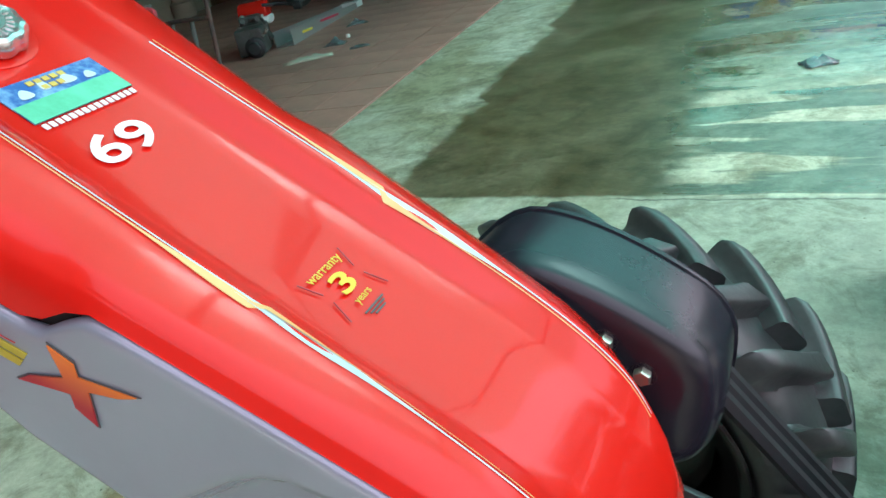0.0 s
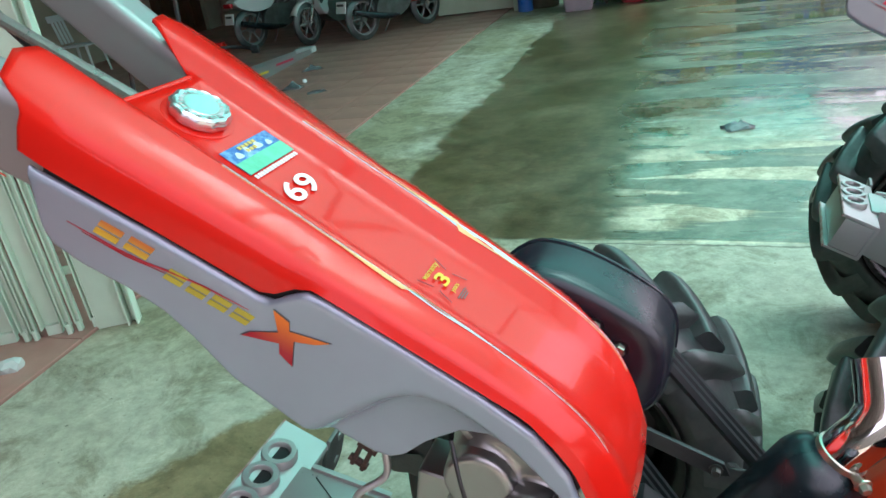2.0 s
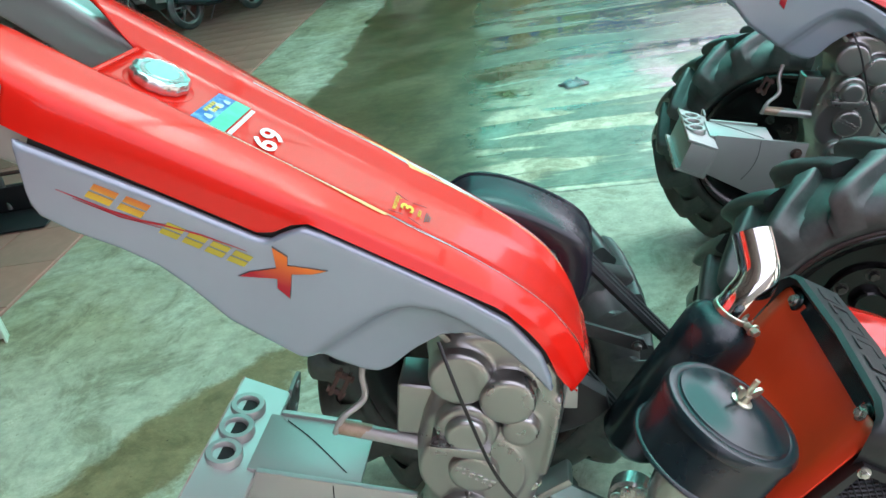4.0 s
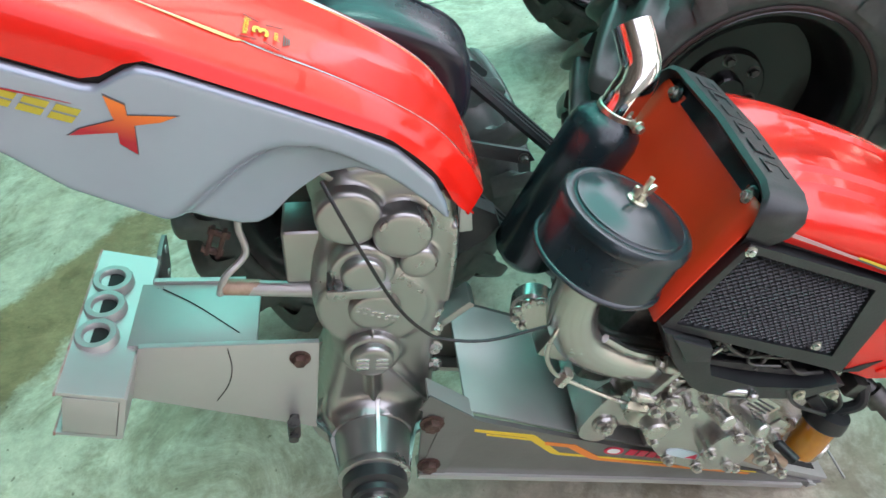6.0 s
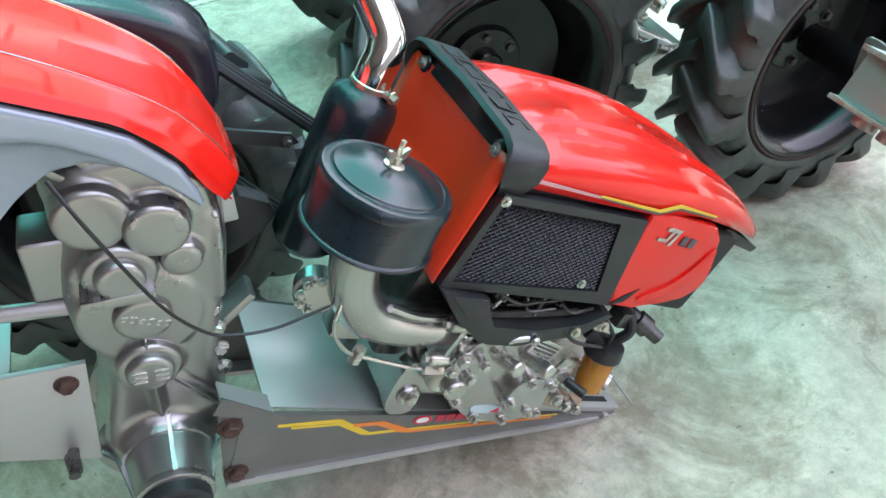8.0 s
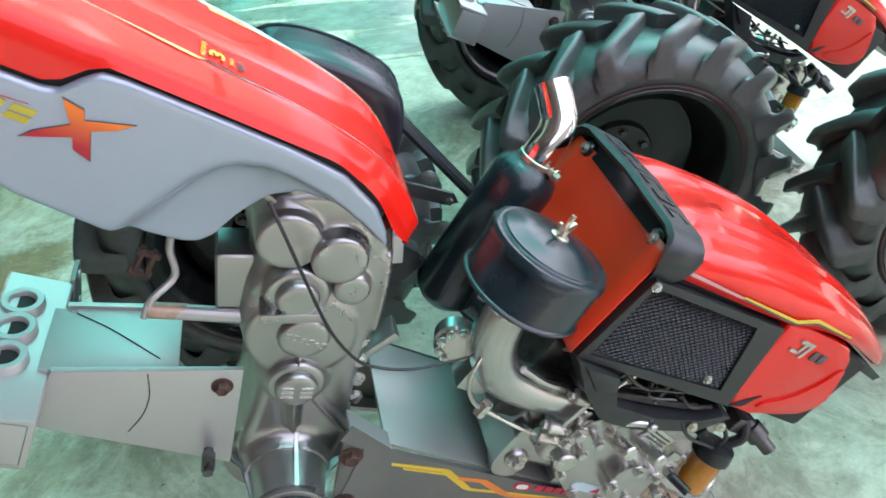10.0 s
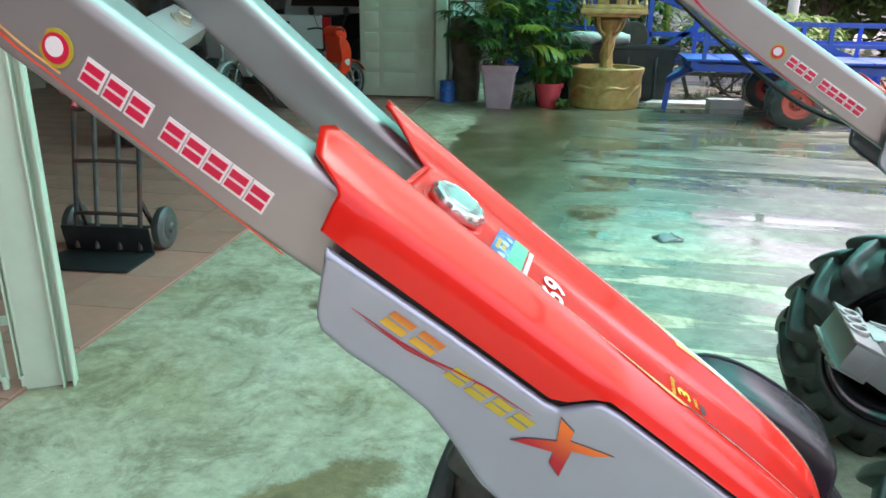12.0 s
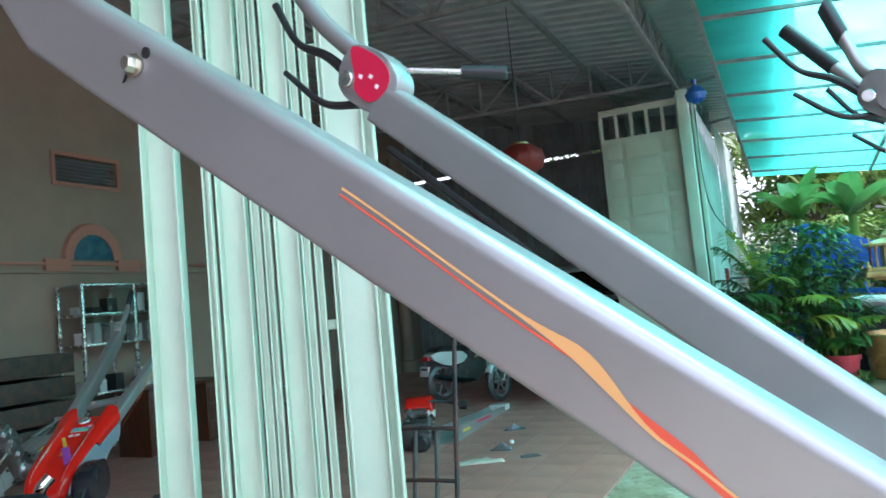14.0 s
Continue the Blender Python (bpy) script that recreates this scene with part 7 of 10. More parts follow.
# Roof: ribbed sheet on purlins and trusses, with an eave over the front.
bm = bmesh.new()
lo, hi = [], []
for i in range(int(24 / 0.25)):
    for f, h in ((0, 0), (0.6, 0), (0.72, 0.03), (0.9, 0.03)):
        y = -8.6 + 0.25 * (i + f)
        lo.append(bm.verts.new((1.75, y, 4.62 + h)))
        hi.append(bm.verts.new((-7.2, y, 5.75 + h)))
for i in range(len(lo) - 1):
    bm.faces.new((lo[i], lo[i + 1], hi[i + 1], hi[i]))
structure("ceiling", bm, M_ROOF, "grey ribbed sheet roof", "roof", BM)


def beam(bm, a, b, w=0.05):
    a, b = Vector(a), Vector(b)
    m, L = frame_of(a, b)
    v = bmesh.ops.create_cube(bm, size=1.0)["verts"]
    xf(bm, v, m @ Matrix.Translation((0, 0, L / 2)) @ Matrix.Diagonal((w, w, L, 1)))


def truss(a, b, h, n, name="truss"):
    bm = bmesh.new()
    a, b = Vector(a), Vector(b)
    up = Vector((0, 0, h))
    beam(bm, a, b)
    beam(bm, a + up, b + up)
    for i in range(n):
        p, q = a.lerp(b, i / n), a.lerp(b, (i + 1) / n)
        beam(bm, p, p + up, 0.03)
        beam(bm, p, q + up, 0.03) if i % 2 else beam(bm, p + up, q, 0.03)
    return structure(name, bm, M_STEEL, "painted steel lattice truss under the roof", "truss", BM)


truss((0.12, -8.4, 4.35), (0.12, 14.0, 4.35), 0.42, 36)
for y in (-4.0, 0.2, 4.4, 8.75):
    truss((0.1, y, 4.45), (-6.8, y, 4.75), 0.55, 11)
for x in (-1.2, -2.6, -4.0, -5.4, 1.4):
    bm = bmesh.new()
    beam(bm, (x, -8.4, 4.62 + (1.75 - x) * 0.126 - 0.07), (x, 14, 4.62 + (1.75 - x) * 0.126 - 0.07), 0.06)
    structure("purlin", bm, M_STEEL, "steel roof purlin", "beam", BM)
for y in (2.0, 5.0, 8.9, 12.0):
    bm = bmesh.new()
    beam(bm, (0.15, y, 4.4), (1.7, y, 4.55), 0.05)
    structure("eave_bracket", bm, M_STEEL, "steel eave bracket", "beam", BM)
bm = bmesh.new()
box(bm, (0.18, 8.72, 2.15), (0.16, 0.16, 4.3), 0.01)
structure("post", bm, M_GATE, "pale green square steel gate post", "post", BM)
bm = bmesh.new()
box(bm, (0.10, 8.95, 2.15), (0.10, 0.10, 4.3), 0.01)
box(bm, (0.30, 8.95, 2.15), (0.06, 0.10, 4.3), 0.01)
structure("post", bm, M_GATE, "pale green steel gate post", "post", BM)

# Tall panelled gate leaf beside the far post.
leaf = thing("gate_leaf", "tall grey-green panelled steel gate leaf, folded open", "gate", pose(-3.93, 10.12, 0.04, 0, 0, 8))
bm = bmesh.new()
box(bm, (0.60, 0, 1.86), (1.20, 0.04, 3.72), 0.004)
box(bm, (0.60, 0, 4.14), (1.20, 0.04, 0.10), 0.004)
for i in range(6):
    box(bm, (0.02 + 0.232 * i, 0, 3.92), (0.05, 0.04, 0.42), 0.003)
part("leaf_sheet", bm, M_GATED, leaf)
for c in range(3):
    x0, x1 = ((0.06, 0.30), (0.34, 0.86), (0.90, 1.14))[c]
    for r in range(12):
        z = 0.10 + r * 0.298
        bm = bmesh.new()
        box(bm, ((x0 + x1) / 2, -0.026, z + 0.13), (x1 - x0 - 0.03, 0.016, 0.235), 0.007)
        part("panel", bm, M_GATED, leaf)

# Folded lattice of the near sliding gate: upright channels side by side.
gate = thing("folding_gate", "pale green folded steel concertina gate with upright channels", "gate", pose(-1.95, 1.30, 0, 0, 0, 212))
bm = bmesh.new()
box(bm, (0.018, 0.0, 2.1), (0.040, 0.012, 4.2), 0.002)
post = part("end_post", bm, M_GATE, gate)
for xx in (0.004, 0.038):
    bm = bmesh.new()
    box(bm, (xx, 0.030, 2.1), (0.008, 0.052, 4.2), 0.002)
    part("post_flange", bm, M_GATE, post)
bm = bmesh.new()
box(bm, (0.104, 0.022, 2.1), (0.124, 0.008, 4.2), 0.002)
part("end_panel", bm, M_GATE, gate)
# Broad channels stand forward, narrow ones between them lie further back.
for x0, x1, y, deep in ((0.160, 0.182, -0.002, 0.030), (0.214, 0.240, 0.006, 0.024), (0.251, 0.278, 0.016, 0.024), (0.287, 0.368, -0.012, 0.046), (0.380, 0.404, 0.014, 0.026), (0.414, 0.444, 0.006, 0.026),
                        (0.460, 0.556, -0.016, 0.050), (0.566, 0.592, 0.030, 0.030), (0.684, 0.800, -0.020, 0.060)):
    bm = bmesh.new()
    w = x1 - x0
    prism(bm, [(x0, 0.045), (x1, 0.045), (x1, 4.2), (x0, 4.2)], y, y + 0.006, 0.0025)
    for xx in (x0 + 0.003, x1 - 0.003):
        box(bm, (xx, y + deep / 2, 2.12), (0.006, deep, 4.15), 0.002)
    ch = part("channel", bm, M_GATE, gate)
    bm = bmesh.new()
    box(bm, ((x0 + x1) / 2, y + 0.012, 0.028), (w * 0.72, 0.034, 0.056), 0.008)
    part("foot", bm, M_GATE, ch)
for z in (0.26, 1.43, 2.4, 3.2):
    bm = bmesh.new()
    box(bm, (0.150, -0.014, z), (0.150, 0.014, 0.034), 0.003)
    part("cross_bar", bm, M_GATE, gate)
for z in (1.0, 1.57, 2.2, 2.8):
    bm = bmesh.new()
    lathe(bm, (0.786, -0.024, z), (0.786, -1, z), [(0, 0.022), (0.012, 0.022), (0.013, 0.010), (0.006, 0.009)], 20)
    part("hinge_eye", bm, M_WHITE, gate)

# ---- green shade sheet over the yard, on a light frame ----
SHEET_X0, SHEET_X1, SHEET_Y0, SHEET_Y1 = -1.2, 3.4, -1.0, 17.0


def sheet_z(x, y):
    """The sheet falls gently outwards and towards the end of the yard."""
    return 4.47 - 0.10 * (x + 1.2) - 0.06 * max(0.0, y - 5.0)


def shade_sheet(x0, x1, y0, y1):
    bm = bmesh.new()
    nx, ny = 26, int((y1 - y0) * 4)
    grid = []
    for j in range(ny + 1):
        row = []
        for i in range(nx + 1):
            x, y = x0 + (x1 - x0) * i / nx, y0 + (y1 - y0) * j / ny
            row.append(bm.verts.new((x, y, sheet_z(x, y) - 0.06 * math.sin(math.pi * ((y + 1.5) % 1.5) / 1.5))))
        grid.append(row)
    for j in range(ny):
        for i in range(nx):
            bm.faces.new((grid[j][i], grid[j][i + 1], grid[j + 1][i + 1], grid[j + 1][i]))
    structure("awning", bm, M_SHEET, "green translucent shade sheet over the yard", "awning", YARD, 80)


YARD = pose(0, 0, 0, 0, 0, 4.9)
shade_sheet(SHEET_X0, SHEET_X1, SHEET_Y0, SHEET_Y1)
# Second sheet, added out of view for green reflections and a dimmer ground.
shade_sheet(SHEET_X1 + 0.05, 4.5, SHEET_Y0, 9.0)
for j in range(12):
    bm = bmesh.new()
    y = 1.5 * j
    beam(bm, (SHEET_X0, y, sheet_z(SHEET_X0, y) - 0.03), (SHEET_X1, y, sheet_z(SHEET_X1, y) - 0.03), 0.04)
    structure("awning_pole", bm, M_STEEL, "thin steel pole under the shade sheet", "pole", YARD)
for X in (SHEET_X0, 1.1, SHEET_X1):
    bm = bmesh.new()
    for y0, y1 in ((-1.0, 5.0), (5.0, 17.0)):
        beam(bm, (X, y0, sheet_z(X, y0) - 0.06), (X, y1, sheet_z(X, y1) - 0.06), 0.05)
    structure("awning_pole", bm, M_STEEL, "steel pole along the shade sheet", "pole", YARD)
for x, y in ((SHEET_X1, 16.9), (4.45, 8.9)):
    bm = bmesh.new()
    cyl(bm, (x, y, 0), (x, y, sheet_z(x, y) - 0.05), 0.03, n=14)
    structure("awning_pole", bm, M_ROOF, "upright silver pole under the shade sheet", "pole", YARD)


# Half-round blue window with a pink surround, high on the house wall.
bm = bmesh.new()
ring = [(4.02 + 0.30 * math.cos(math.pi * i / 20), 2.45 + 0.34 * math.sin(math.pi * i / 20)) for i in range(21)]
prism(bm, ring, -0.01, 0.01)
xf(bm, bm.verts, Matrix.Translation((HX + 0.02, 0, 0)) @ Matrix.Rotation(radians(90), 4, 'Z'))
M_BLUEGLASS = mat("blue_glass", (0.02, 0.09, 0.14), 0.15, 0, (0.05, 0.16, 0.20), 9)
win = structure("window_2", bm, M_BLUEGLASS, "half-round blue glass window in a pink surround", "window", BM)
secs = []
for i in range(21):
    a = math.pi * i / 20
    secs.append([Vector((HX + dx, 4.02 + r * 1.0 * math.cos(a), 2.45 + r * 1.12 * math.sin(a))) for r, dx in ((0.30, 0.0), (0.30, 0.05), (0.42, 0.06), (0.44, 0.0))])
bm = bmesh.new()
loft(bm, secs)
for y in (3.50, 4.54):
    box(bm, (HX + 0.03, y, 2.38), (0.07, 0.34, 0.16), 0.01)
part("window_frame", bm, M_PINK, win)
for z in (2.30, 2.40):
    bm = bmesh.new()
    box(bm, (HX + 0.03, 2.0, z), (0.05, 9.0, 0.04), 0.008)
    structure("trim", bm, M_PINK if z > 2.35 else M_WALL, "painted moulding along the house wall", "trim", BM)


# Unseen plain wall added behind the walk; it limits sky light and reflections.
M_YARDWALL = mat("grey_render", (0.20, 0.19, 0.17), 0.85, 0, (0.14, 0.14, 0.125), 1.5, bump=0.1, bscale=12, grain=0.2)
for nm, c, sz in (("wall_yard_south", (3.6, -5.2, 1.2), (12.0, 0.2, 2.4)),):
    bm = bmesh.new()
    box(bm, c, sz, 0.01)
    structure(nm, bm, M_YARDWALL, "plain grey wall added out of view to shape the light", "wall")


# ---- plants ----
def blade(bm, p, d, up, L, w, droop=0.5, n=5, fold=0.15):
    """One leaf: a tapered strip that bends down."""
    p, d, up = Vector(p), Vector(d).normalized(), Vector(up).normalized()
    side = d.cross(up)
    if side.length < 1e-3:
        side = Vector((1, 0, 0))
    side.normalize()
    rows = []
    for i in range(n + 1):
        f = i / n
        c = p + d * (L * f) - Vector((0, 0, 1)) * (droop * L * f * f)
        h = w * 0.5 * (math.sin(math.pi * (0.10 + 0.90 * f) ** 0.75) + 0.02)
        lift = Vector((0, 0, fold * h))
        rows.append((bm.verts.new(c - side * h + lift), bm.verts.new(c), bm.verts.new(c + side * h + lift)))
    for a, b in zip(rows, rows[1:]):
        bm.faces.new((a[0], a[1], b[1], b[0]))
        bm.faces.new((a[1], a[2], b[2], b[1]))


def frond(bm, base, az, lean, L, leaflets, w, rng):
    """A palm frond: an arched stalk with leaflets in two rows."""
    d = Vector((math.cos(az) * math.cos(lean), math.sin(az) * math.cos(lean), math.sin(lean)))
    pts = [Vector(base) + d * (L * f) - Vector((0, 0, 0.55 * L * f ** 2.2)) * math.cos(lean) for f in (0, 0.25, 0.5, 0.75, 1.0)]
    tube(bm, pts, [0.008, 0.003], 5, k=3)
    path = smooth_path(pts, 6)
    for i in range(leaflets):
        f = 0.22 + 0.78 * i / (leaflets - 1)
        k = min(int(f * (len(path) - 1)), len(path) - 2)
        t = (path[k + 1] - path[k]).normalized()
        s = t.cross(Vector((0, 0, 1))).normalized()
        for sg in (-1, 1):
            ll = L * 0.36 * (math.sin(math.pi * (0.15 + 0.75 * f)) + 0.15) * rng.uniform(0.85, 1.1)
            blade(bm, path[k], s * sg * 0.85 + t * 0.55 + Vector((0, 0, rng.uniform(-0.05, 0.2))), (0, 0, 1), ll, w, rng.uniform(0.25, 0.6), 4)


def square_pot(m, r, h, material, label):
    t = thing("plant_pot", label, "pot", m, "plant pots")
    bm = bmesh.new()
    secs = []
    for k, z in ((0.70, 0.0), (0.72, 0.01), (0.96, h * 0.86), (1.05, h * 0.865), (1.08, h), (0.98, h), (0.92, h * 0.9)):
        q = r * k
        secs.append([Vector((x, y, z)) for x, y in ((q, q * .9), (q * .9, q), (-q * .9, q), (-q, q * .9), (-q, -q * .9), (-q * .9, -q), (q * .9, -q), (q, -q * .9))])
    loft(bm, secs)
    part("pot_body", bm, material, t)
    bm = bmesh.new()
    box(bm, (0, 0, h * 0.90), (r * 1.8, r * 1.8, 0.02), 0.005)
    part("soil", bm, M_SOIL, t)
    return t


def round_pot(m, r, h, material, label):
    t = thing("plant_pot", label, "pot", m, "plant pots")
    bm = bmesh.new()
    lathe(bm, (0, 0, 0), (0, 0, 1), [(0, r * 0.68), (0.01, r * 0.72), (h * 0.80, r * 0.93), (h * 0.81, r * 1.03), (h * 0.98, r * 1.06), (h, r * 1.03), (h * 0.98, r * 0.96), (h * 0.88, r * 0.90)], 36)
    part("pot_body", bm, material, t)
    bm = bmesh.new()
    lathe(bm, (0, 0, h * 0.86), (0, 0, 1), [(0, r * 0.9), (0.02, r * 0.88), (0.03, r * 0.3)], 24)
    part("soil", bm, M_SOIL, t)
    return t


def palm(m, n, L, height, label, seed, material=None):
    rng = random.Random(seed)
    t = thing("palm_plant", label, "plant", m, "potted plants")
    for i in range(n):
        az = 2.399 * i + rng.uniform(-0.3, 0.3)
        f = i / max(1, n - 1)
        bm = bmesh.new()
        base = Vector((0.06 * math.cos(az), 0.06 * math.sin(az), 0))
        top = base + Vector((0.10 * math.cos(az), 0.10 * math.sin(az), height * (0.25 + 0.75 * f) * rng.uniform(0.8, 1.1)))
        tube(bm, [base, (base + top) * 0.5 + Vector((0, 0, 0.05)), top], [0.012, 0.007], 6, k=3)
        frond(bm, top, az, radians(30 + 40 * f), L * rng.uniform(0.75, 1.05), 17, 0.046, rng)
        part("frond", bm, material or (M_LEAF if i % 5 else M_LEAFY), t)
    return t


def snake_plant(m, n, h, label, seed):
    rng = random.Random(seed)
    t = thing("snake_plant", label, "plant", m, "potted plants")
    for i in range(n):
        a = 2.399 * i
        r = 0.030 * math.sqrt(i)
        bm = bmesh.new()
        L = h * rng.uniform(0.65, 1.05)
        d = Vector((math.cos(a) * 0.05 * (1 + r * 14), math.sin(a) * 0.05 * (1 + r * 14), 1)).normalized()
        side = d.cross(Vector((math.cos(a + 1), math.sin(a + 1), 0))).normalized()
        rows = []
        for k in range(6):
            f = k / 5
            w = 0.026 * (0.6 + 0.8 * f - 1.35 * f ** 3)
            c = Vector((r * math.cos(a), r * math.sin(a), 0)) + d * L * f
            rows.append((bm.verts.new(c - side * w), bm.verts.new(c + d.cross(side) * 0.006), bm.verts.new(c + side * w)))
        for p, q in zip(rows, rows[1:]):
            bm.faces.new((p[0], p[1], q[1], q[0]))
            bm.faces.new((p[1], p[2], q[2], q[1]))
        part("leaf_blade", bm, M_LEAF if i % 4 else M_LEAFY, t)
    return t


def bush(m, n, r, h, leaf, material, label, seed, name="shrub"):
    """Many leaves on thin stems."""
    rng = random.Random(seed)
    t = thing(name, label, "plant", m, "potted plants")
    bm = bmesh.new()
    for i in range(9):
        a = 2.399 * i
        tube(bm, [(0, 0, 0), (0.3 * r * math.cos(a), 0.3 * r * math.sin(a), h * 0.4), (0.7 * r * math.cos(a), 0.7 * r * math.sin(a), h * rng.uniform(0.6, 0.95))], [0.010, 0.004], 5, k=3)
    part("stems", bm, M_TRUNK, t)
    bm = bmesh.new()
    for i in range(n):
        a, q, z = rng.uniform(0, 6.283), r * math.sqrt(rng.random()), h * (0.15 + 0.85 * rng.random())
        q *= 0.55 + 0.6 * math.sin(math.pi * min(1, z / h))
        blade(bm, (q * math.cos(a), q * math.sin(a), z), (math.cos(a) + rng.uniform(-.6, .6), math.sin(a) + rng.uniform(-.6, .6), rng.uniform(-0.2, 0.9)), (0, 0, 1), leaf * rng.uniform(0.6, 1.2), leaf * 0.32, rng.uniform(0.2, 0.7), 4)
    part("leaves", bm, material, t)
    return t


def tree(m, h, crown, n, leaf, material, label, seed, name="tree"):
    """Tapered trunk, limbs, and a crown of separate leaf clumps with gaps."""
    rng = random.Random(seed)
    t = thing(name, label, "tree", m, "trees behind the yard")
    bm = bmesh.new()
    tube(bm, [(0, 0, 0), (0.1, 0.05, h * 0.3), (0.0, 0.1, h * 0.62), (0.1, 0, h * 0.85)], [0.16, 0.11, 0.05], 10, k=4)
    tips = []
    for i in range(11):
        a = 2.399 * i
        z0 = h * (0.30 + 0.045 * i)
        tip = Vector((crown * rng.uniform(0.5, 0.95) * math.cos(a), crown * rng.uniform(0.5, 0.95) * math.sin(a), z0 + h * rng.uniform(0.12, 0.30)))
        tube(bm, [(0.05, 0.05, z0), tip * 0.5 + Vector((0, 0, z0 * 0.5 + 0.15)), tip], [0.05, 0.012], 6, k=3)
        tips.append(tip)
    part("trunk", bm, M_TRUNK, t)
    bm = bmesh.new()
    tips.append(Vector((0, 0, h * 0.95)))
    for i in range(n):
        c = tips[i % len(tips)]
        o = Vector((rng.gauss(0, 1), rng.gauss(0, 1), rng.gauss(0, 0.7))) * crown * 0.26
        blade(bm, c + o, (rng.gauss(0, 1), rng.gauss(0, 1), rng.uniform(-0.5, 0.5)), (rng.gauss(0, .5), rng.gauss(0, .5), 1), leaf * rng.uniform(0.6, 1.2), leaf * 0.42, rng.uniform(0.1, 0.7), 2)
    part("crown", bm, material, t)
    return t


def thin_leaf(m, share=0.45):
    """Lets daylight through a leaf: part of the surface is translucent in the leaf's own colour."""
    nt = m.node_tree
    b = nt.nodes["Principled BSDF"]
    tr = nt.nodes.new("ShaderNodeBsdfTranslucent")
    mx = nt.nodes.new("ShaderNodeMixShader")
    mx.inputs[0].default_value = share
    if b.inputs["Base Color"].links:
        nt.links.new(b.inputs["Base Color"].links[0].from_socket, tr.inputs[0])
    nt.links.new(b.outputs[0], mx.inputs[1])
    nt.links.new(tr.outputs[0], mx.inputs[2])
    nt.links.new(mx.outputs[0], nt.nodes["Material Output"].inputs[0])


def banana(m, n, L, label, seed, H=1.6):
    rng = random.Random(seed)
    t = thing("banana_plant", label, "plant", m, "trees behind the yard")
    bm = bmesh.new()
    tube(bm, [(0, 0, 0), (0.03, 0, H * 0.5), (0, 0.02, H)], [0.12, 0.07], 12, k=4)
    part("trunk", bm, M_LEAFY, t)
    for i in range(n):
        az = 2.399 * i
        bm = bmesh.new()
        el = radians(rng.uniform(35, 72))
        blade(bm, (0, 0, H - 0.1), (math.cos(az) * math.cos(el), math.sin(az) * math.cos(el), math.sin(el)), (0, 0, 1), L * rng.uniform(0.8, 1.1), 0.42, rng.uniform(0.3, 0.6), 10, 0.5)
        part("leaf_blade", bm, M_BANANA, t)
    return t


M_BANANA = mat("banana_leaf", (0.14, 0.25, 0.06), 0.42, 0, (0.22, 0.31, 0.10), 2.5)
M_LEAFG = mat("bright_leaf", (0.09, 0.19, 0.035), 0.5, 0, (0.20, 0.30, 0.07), 1.2)
for m in (M_BANANA, M_LEAFG, M_LEAFY, M_LEAFD):
    thin_leaf(m)
thin_leaf(M_LEAF, 0.3)
M_CLAY = mat("brown_jar", (0.15, 0.12, 0.085), 0.75, 0, (0.09, 0.07, 0.05), 6, bump=0.4, bscale=14)

square_pot(pose(-1.68, 9.62, 0, 0, 0, 6), 0.245, 0.60, M_POTP, "mauve square plastic pot with soil")
palm(pose(-1.70, 9.66, 0.52), 24, 1.0, 0.95, "feathery green palm in a mauve pot", 3)
bush(pose(-1.64, 9.58, 0.52), 520, 0.42, 0.95, 0.17, M_LEAF, "leafy shrub beneath the palm in a mauve pot", 31)
palm(pose(-1.15, 10.35, 0.0), 18, 0.85, 1.25, "green palm behind the red pot", 8)
bush(pose(-1.12, 10.25, 0.0), 1100, 0.46, 2.05, 0.19, M_LEAF, "tall leafy shrub behind the red pot", 9)
round_pot(pose(-1.0, 9.92, 0), 0.20, 0.34, M_POTR, "glossy red round plastic pot with soil")
snake_plant(pose(-1.0, 9.92, 0.29), 34, 0.62, "upright mottled snake plant in a red pot", 4)
bush(pose(-1.36, 9.95, 0.0), 60, 0.14, 0.22, 0.13, M_LEAFG, "small low weed between the pots", 12, "weed")
bush(pose(-0.80, 9.75, 0.0), 40, 0.10, 0.14, 0.10, M_LEAFG, "small low weed beside the golden basin", 13, "weed")
bush(pose(-1.75, 11.4, 1.2), 150, 0.30, 0.6, 0.20, M_LEAFY, "yellow-green croton leaves behind the palm", 14)

# Tall brown water jar with a red tap pipe.
jar = thing("water_jar", "tall worn brown water jar beside the sheet wall", "jar", pose(-2.30, 10.30, 0))
bm = bmesh.new()
lathe(bm, (0, 0, 0), (0, 0, 1), [(0, 0.19), (0.02, 0.20), (0.30, 0.215), (0.55, 0.20), (0.62, 0.225), (0.95, 0.26), (1.20, 0.25), (1.24, 0.21), (1.22, 0.19)], 28)
part("jar_body", bm, M_CLAY, jar)
bm = bmesh.new()
tube(bm, [(-0.05, 0, 1.22), (-0.05, 0, 1.42), (0.10, -0.05, 1.45), (0.38, -0.10, 1.42), (0.42, -0.1, 1.34)], 0.018, 8)
pipe = part("tap_pipe", bm, M_STEEL, jar)
bm = bmesh.new()
cyl(bm, (-0.05, 0, 1.40), (-0.05, 0, 1.60), 0.028, n=14, bev=0.004)
part("tap_handle", bm, M_POTR, pipe)
can = thing("paint_can", "small blue can beside the brown jar", "can", pose(-2.52, 9.98, 0))
bm = bmesh.new()
lathe(bm, (0, 0, 0), (0, 0, 1), [(0, 0.10), (0.005, 0.11), (0.30, 0.11), (0.305, 0.115), (0.32, 0.115), (0.322, 0.10)], 28)
part("can_body", bm, M_BLUE, can)

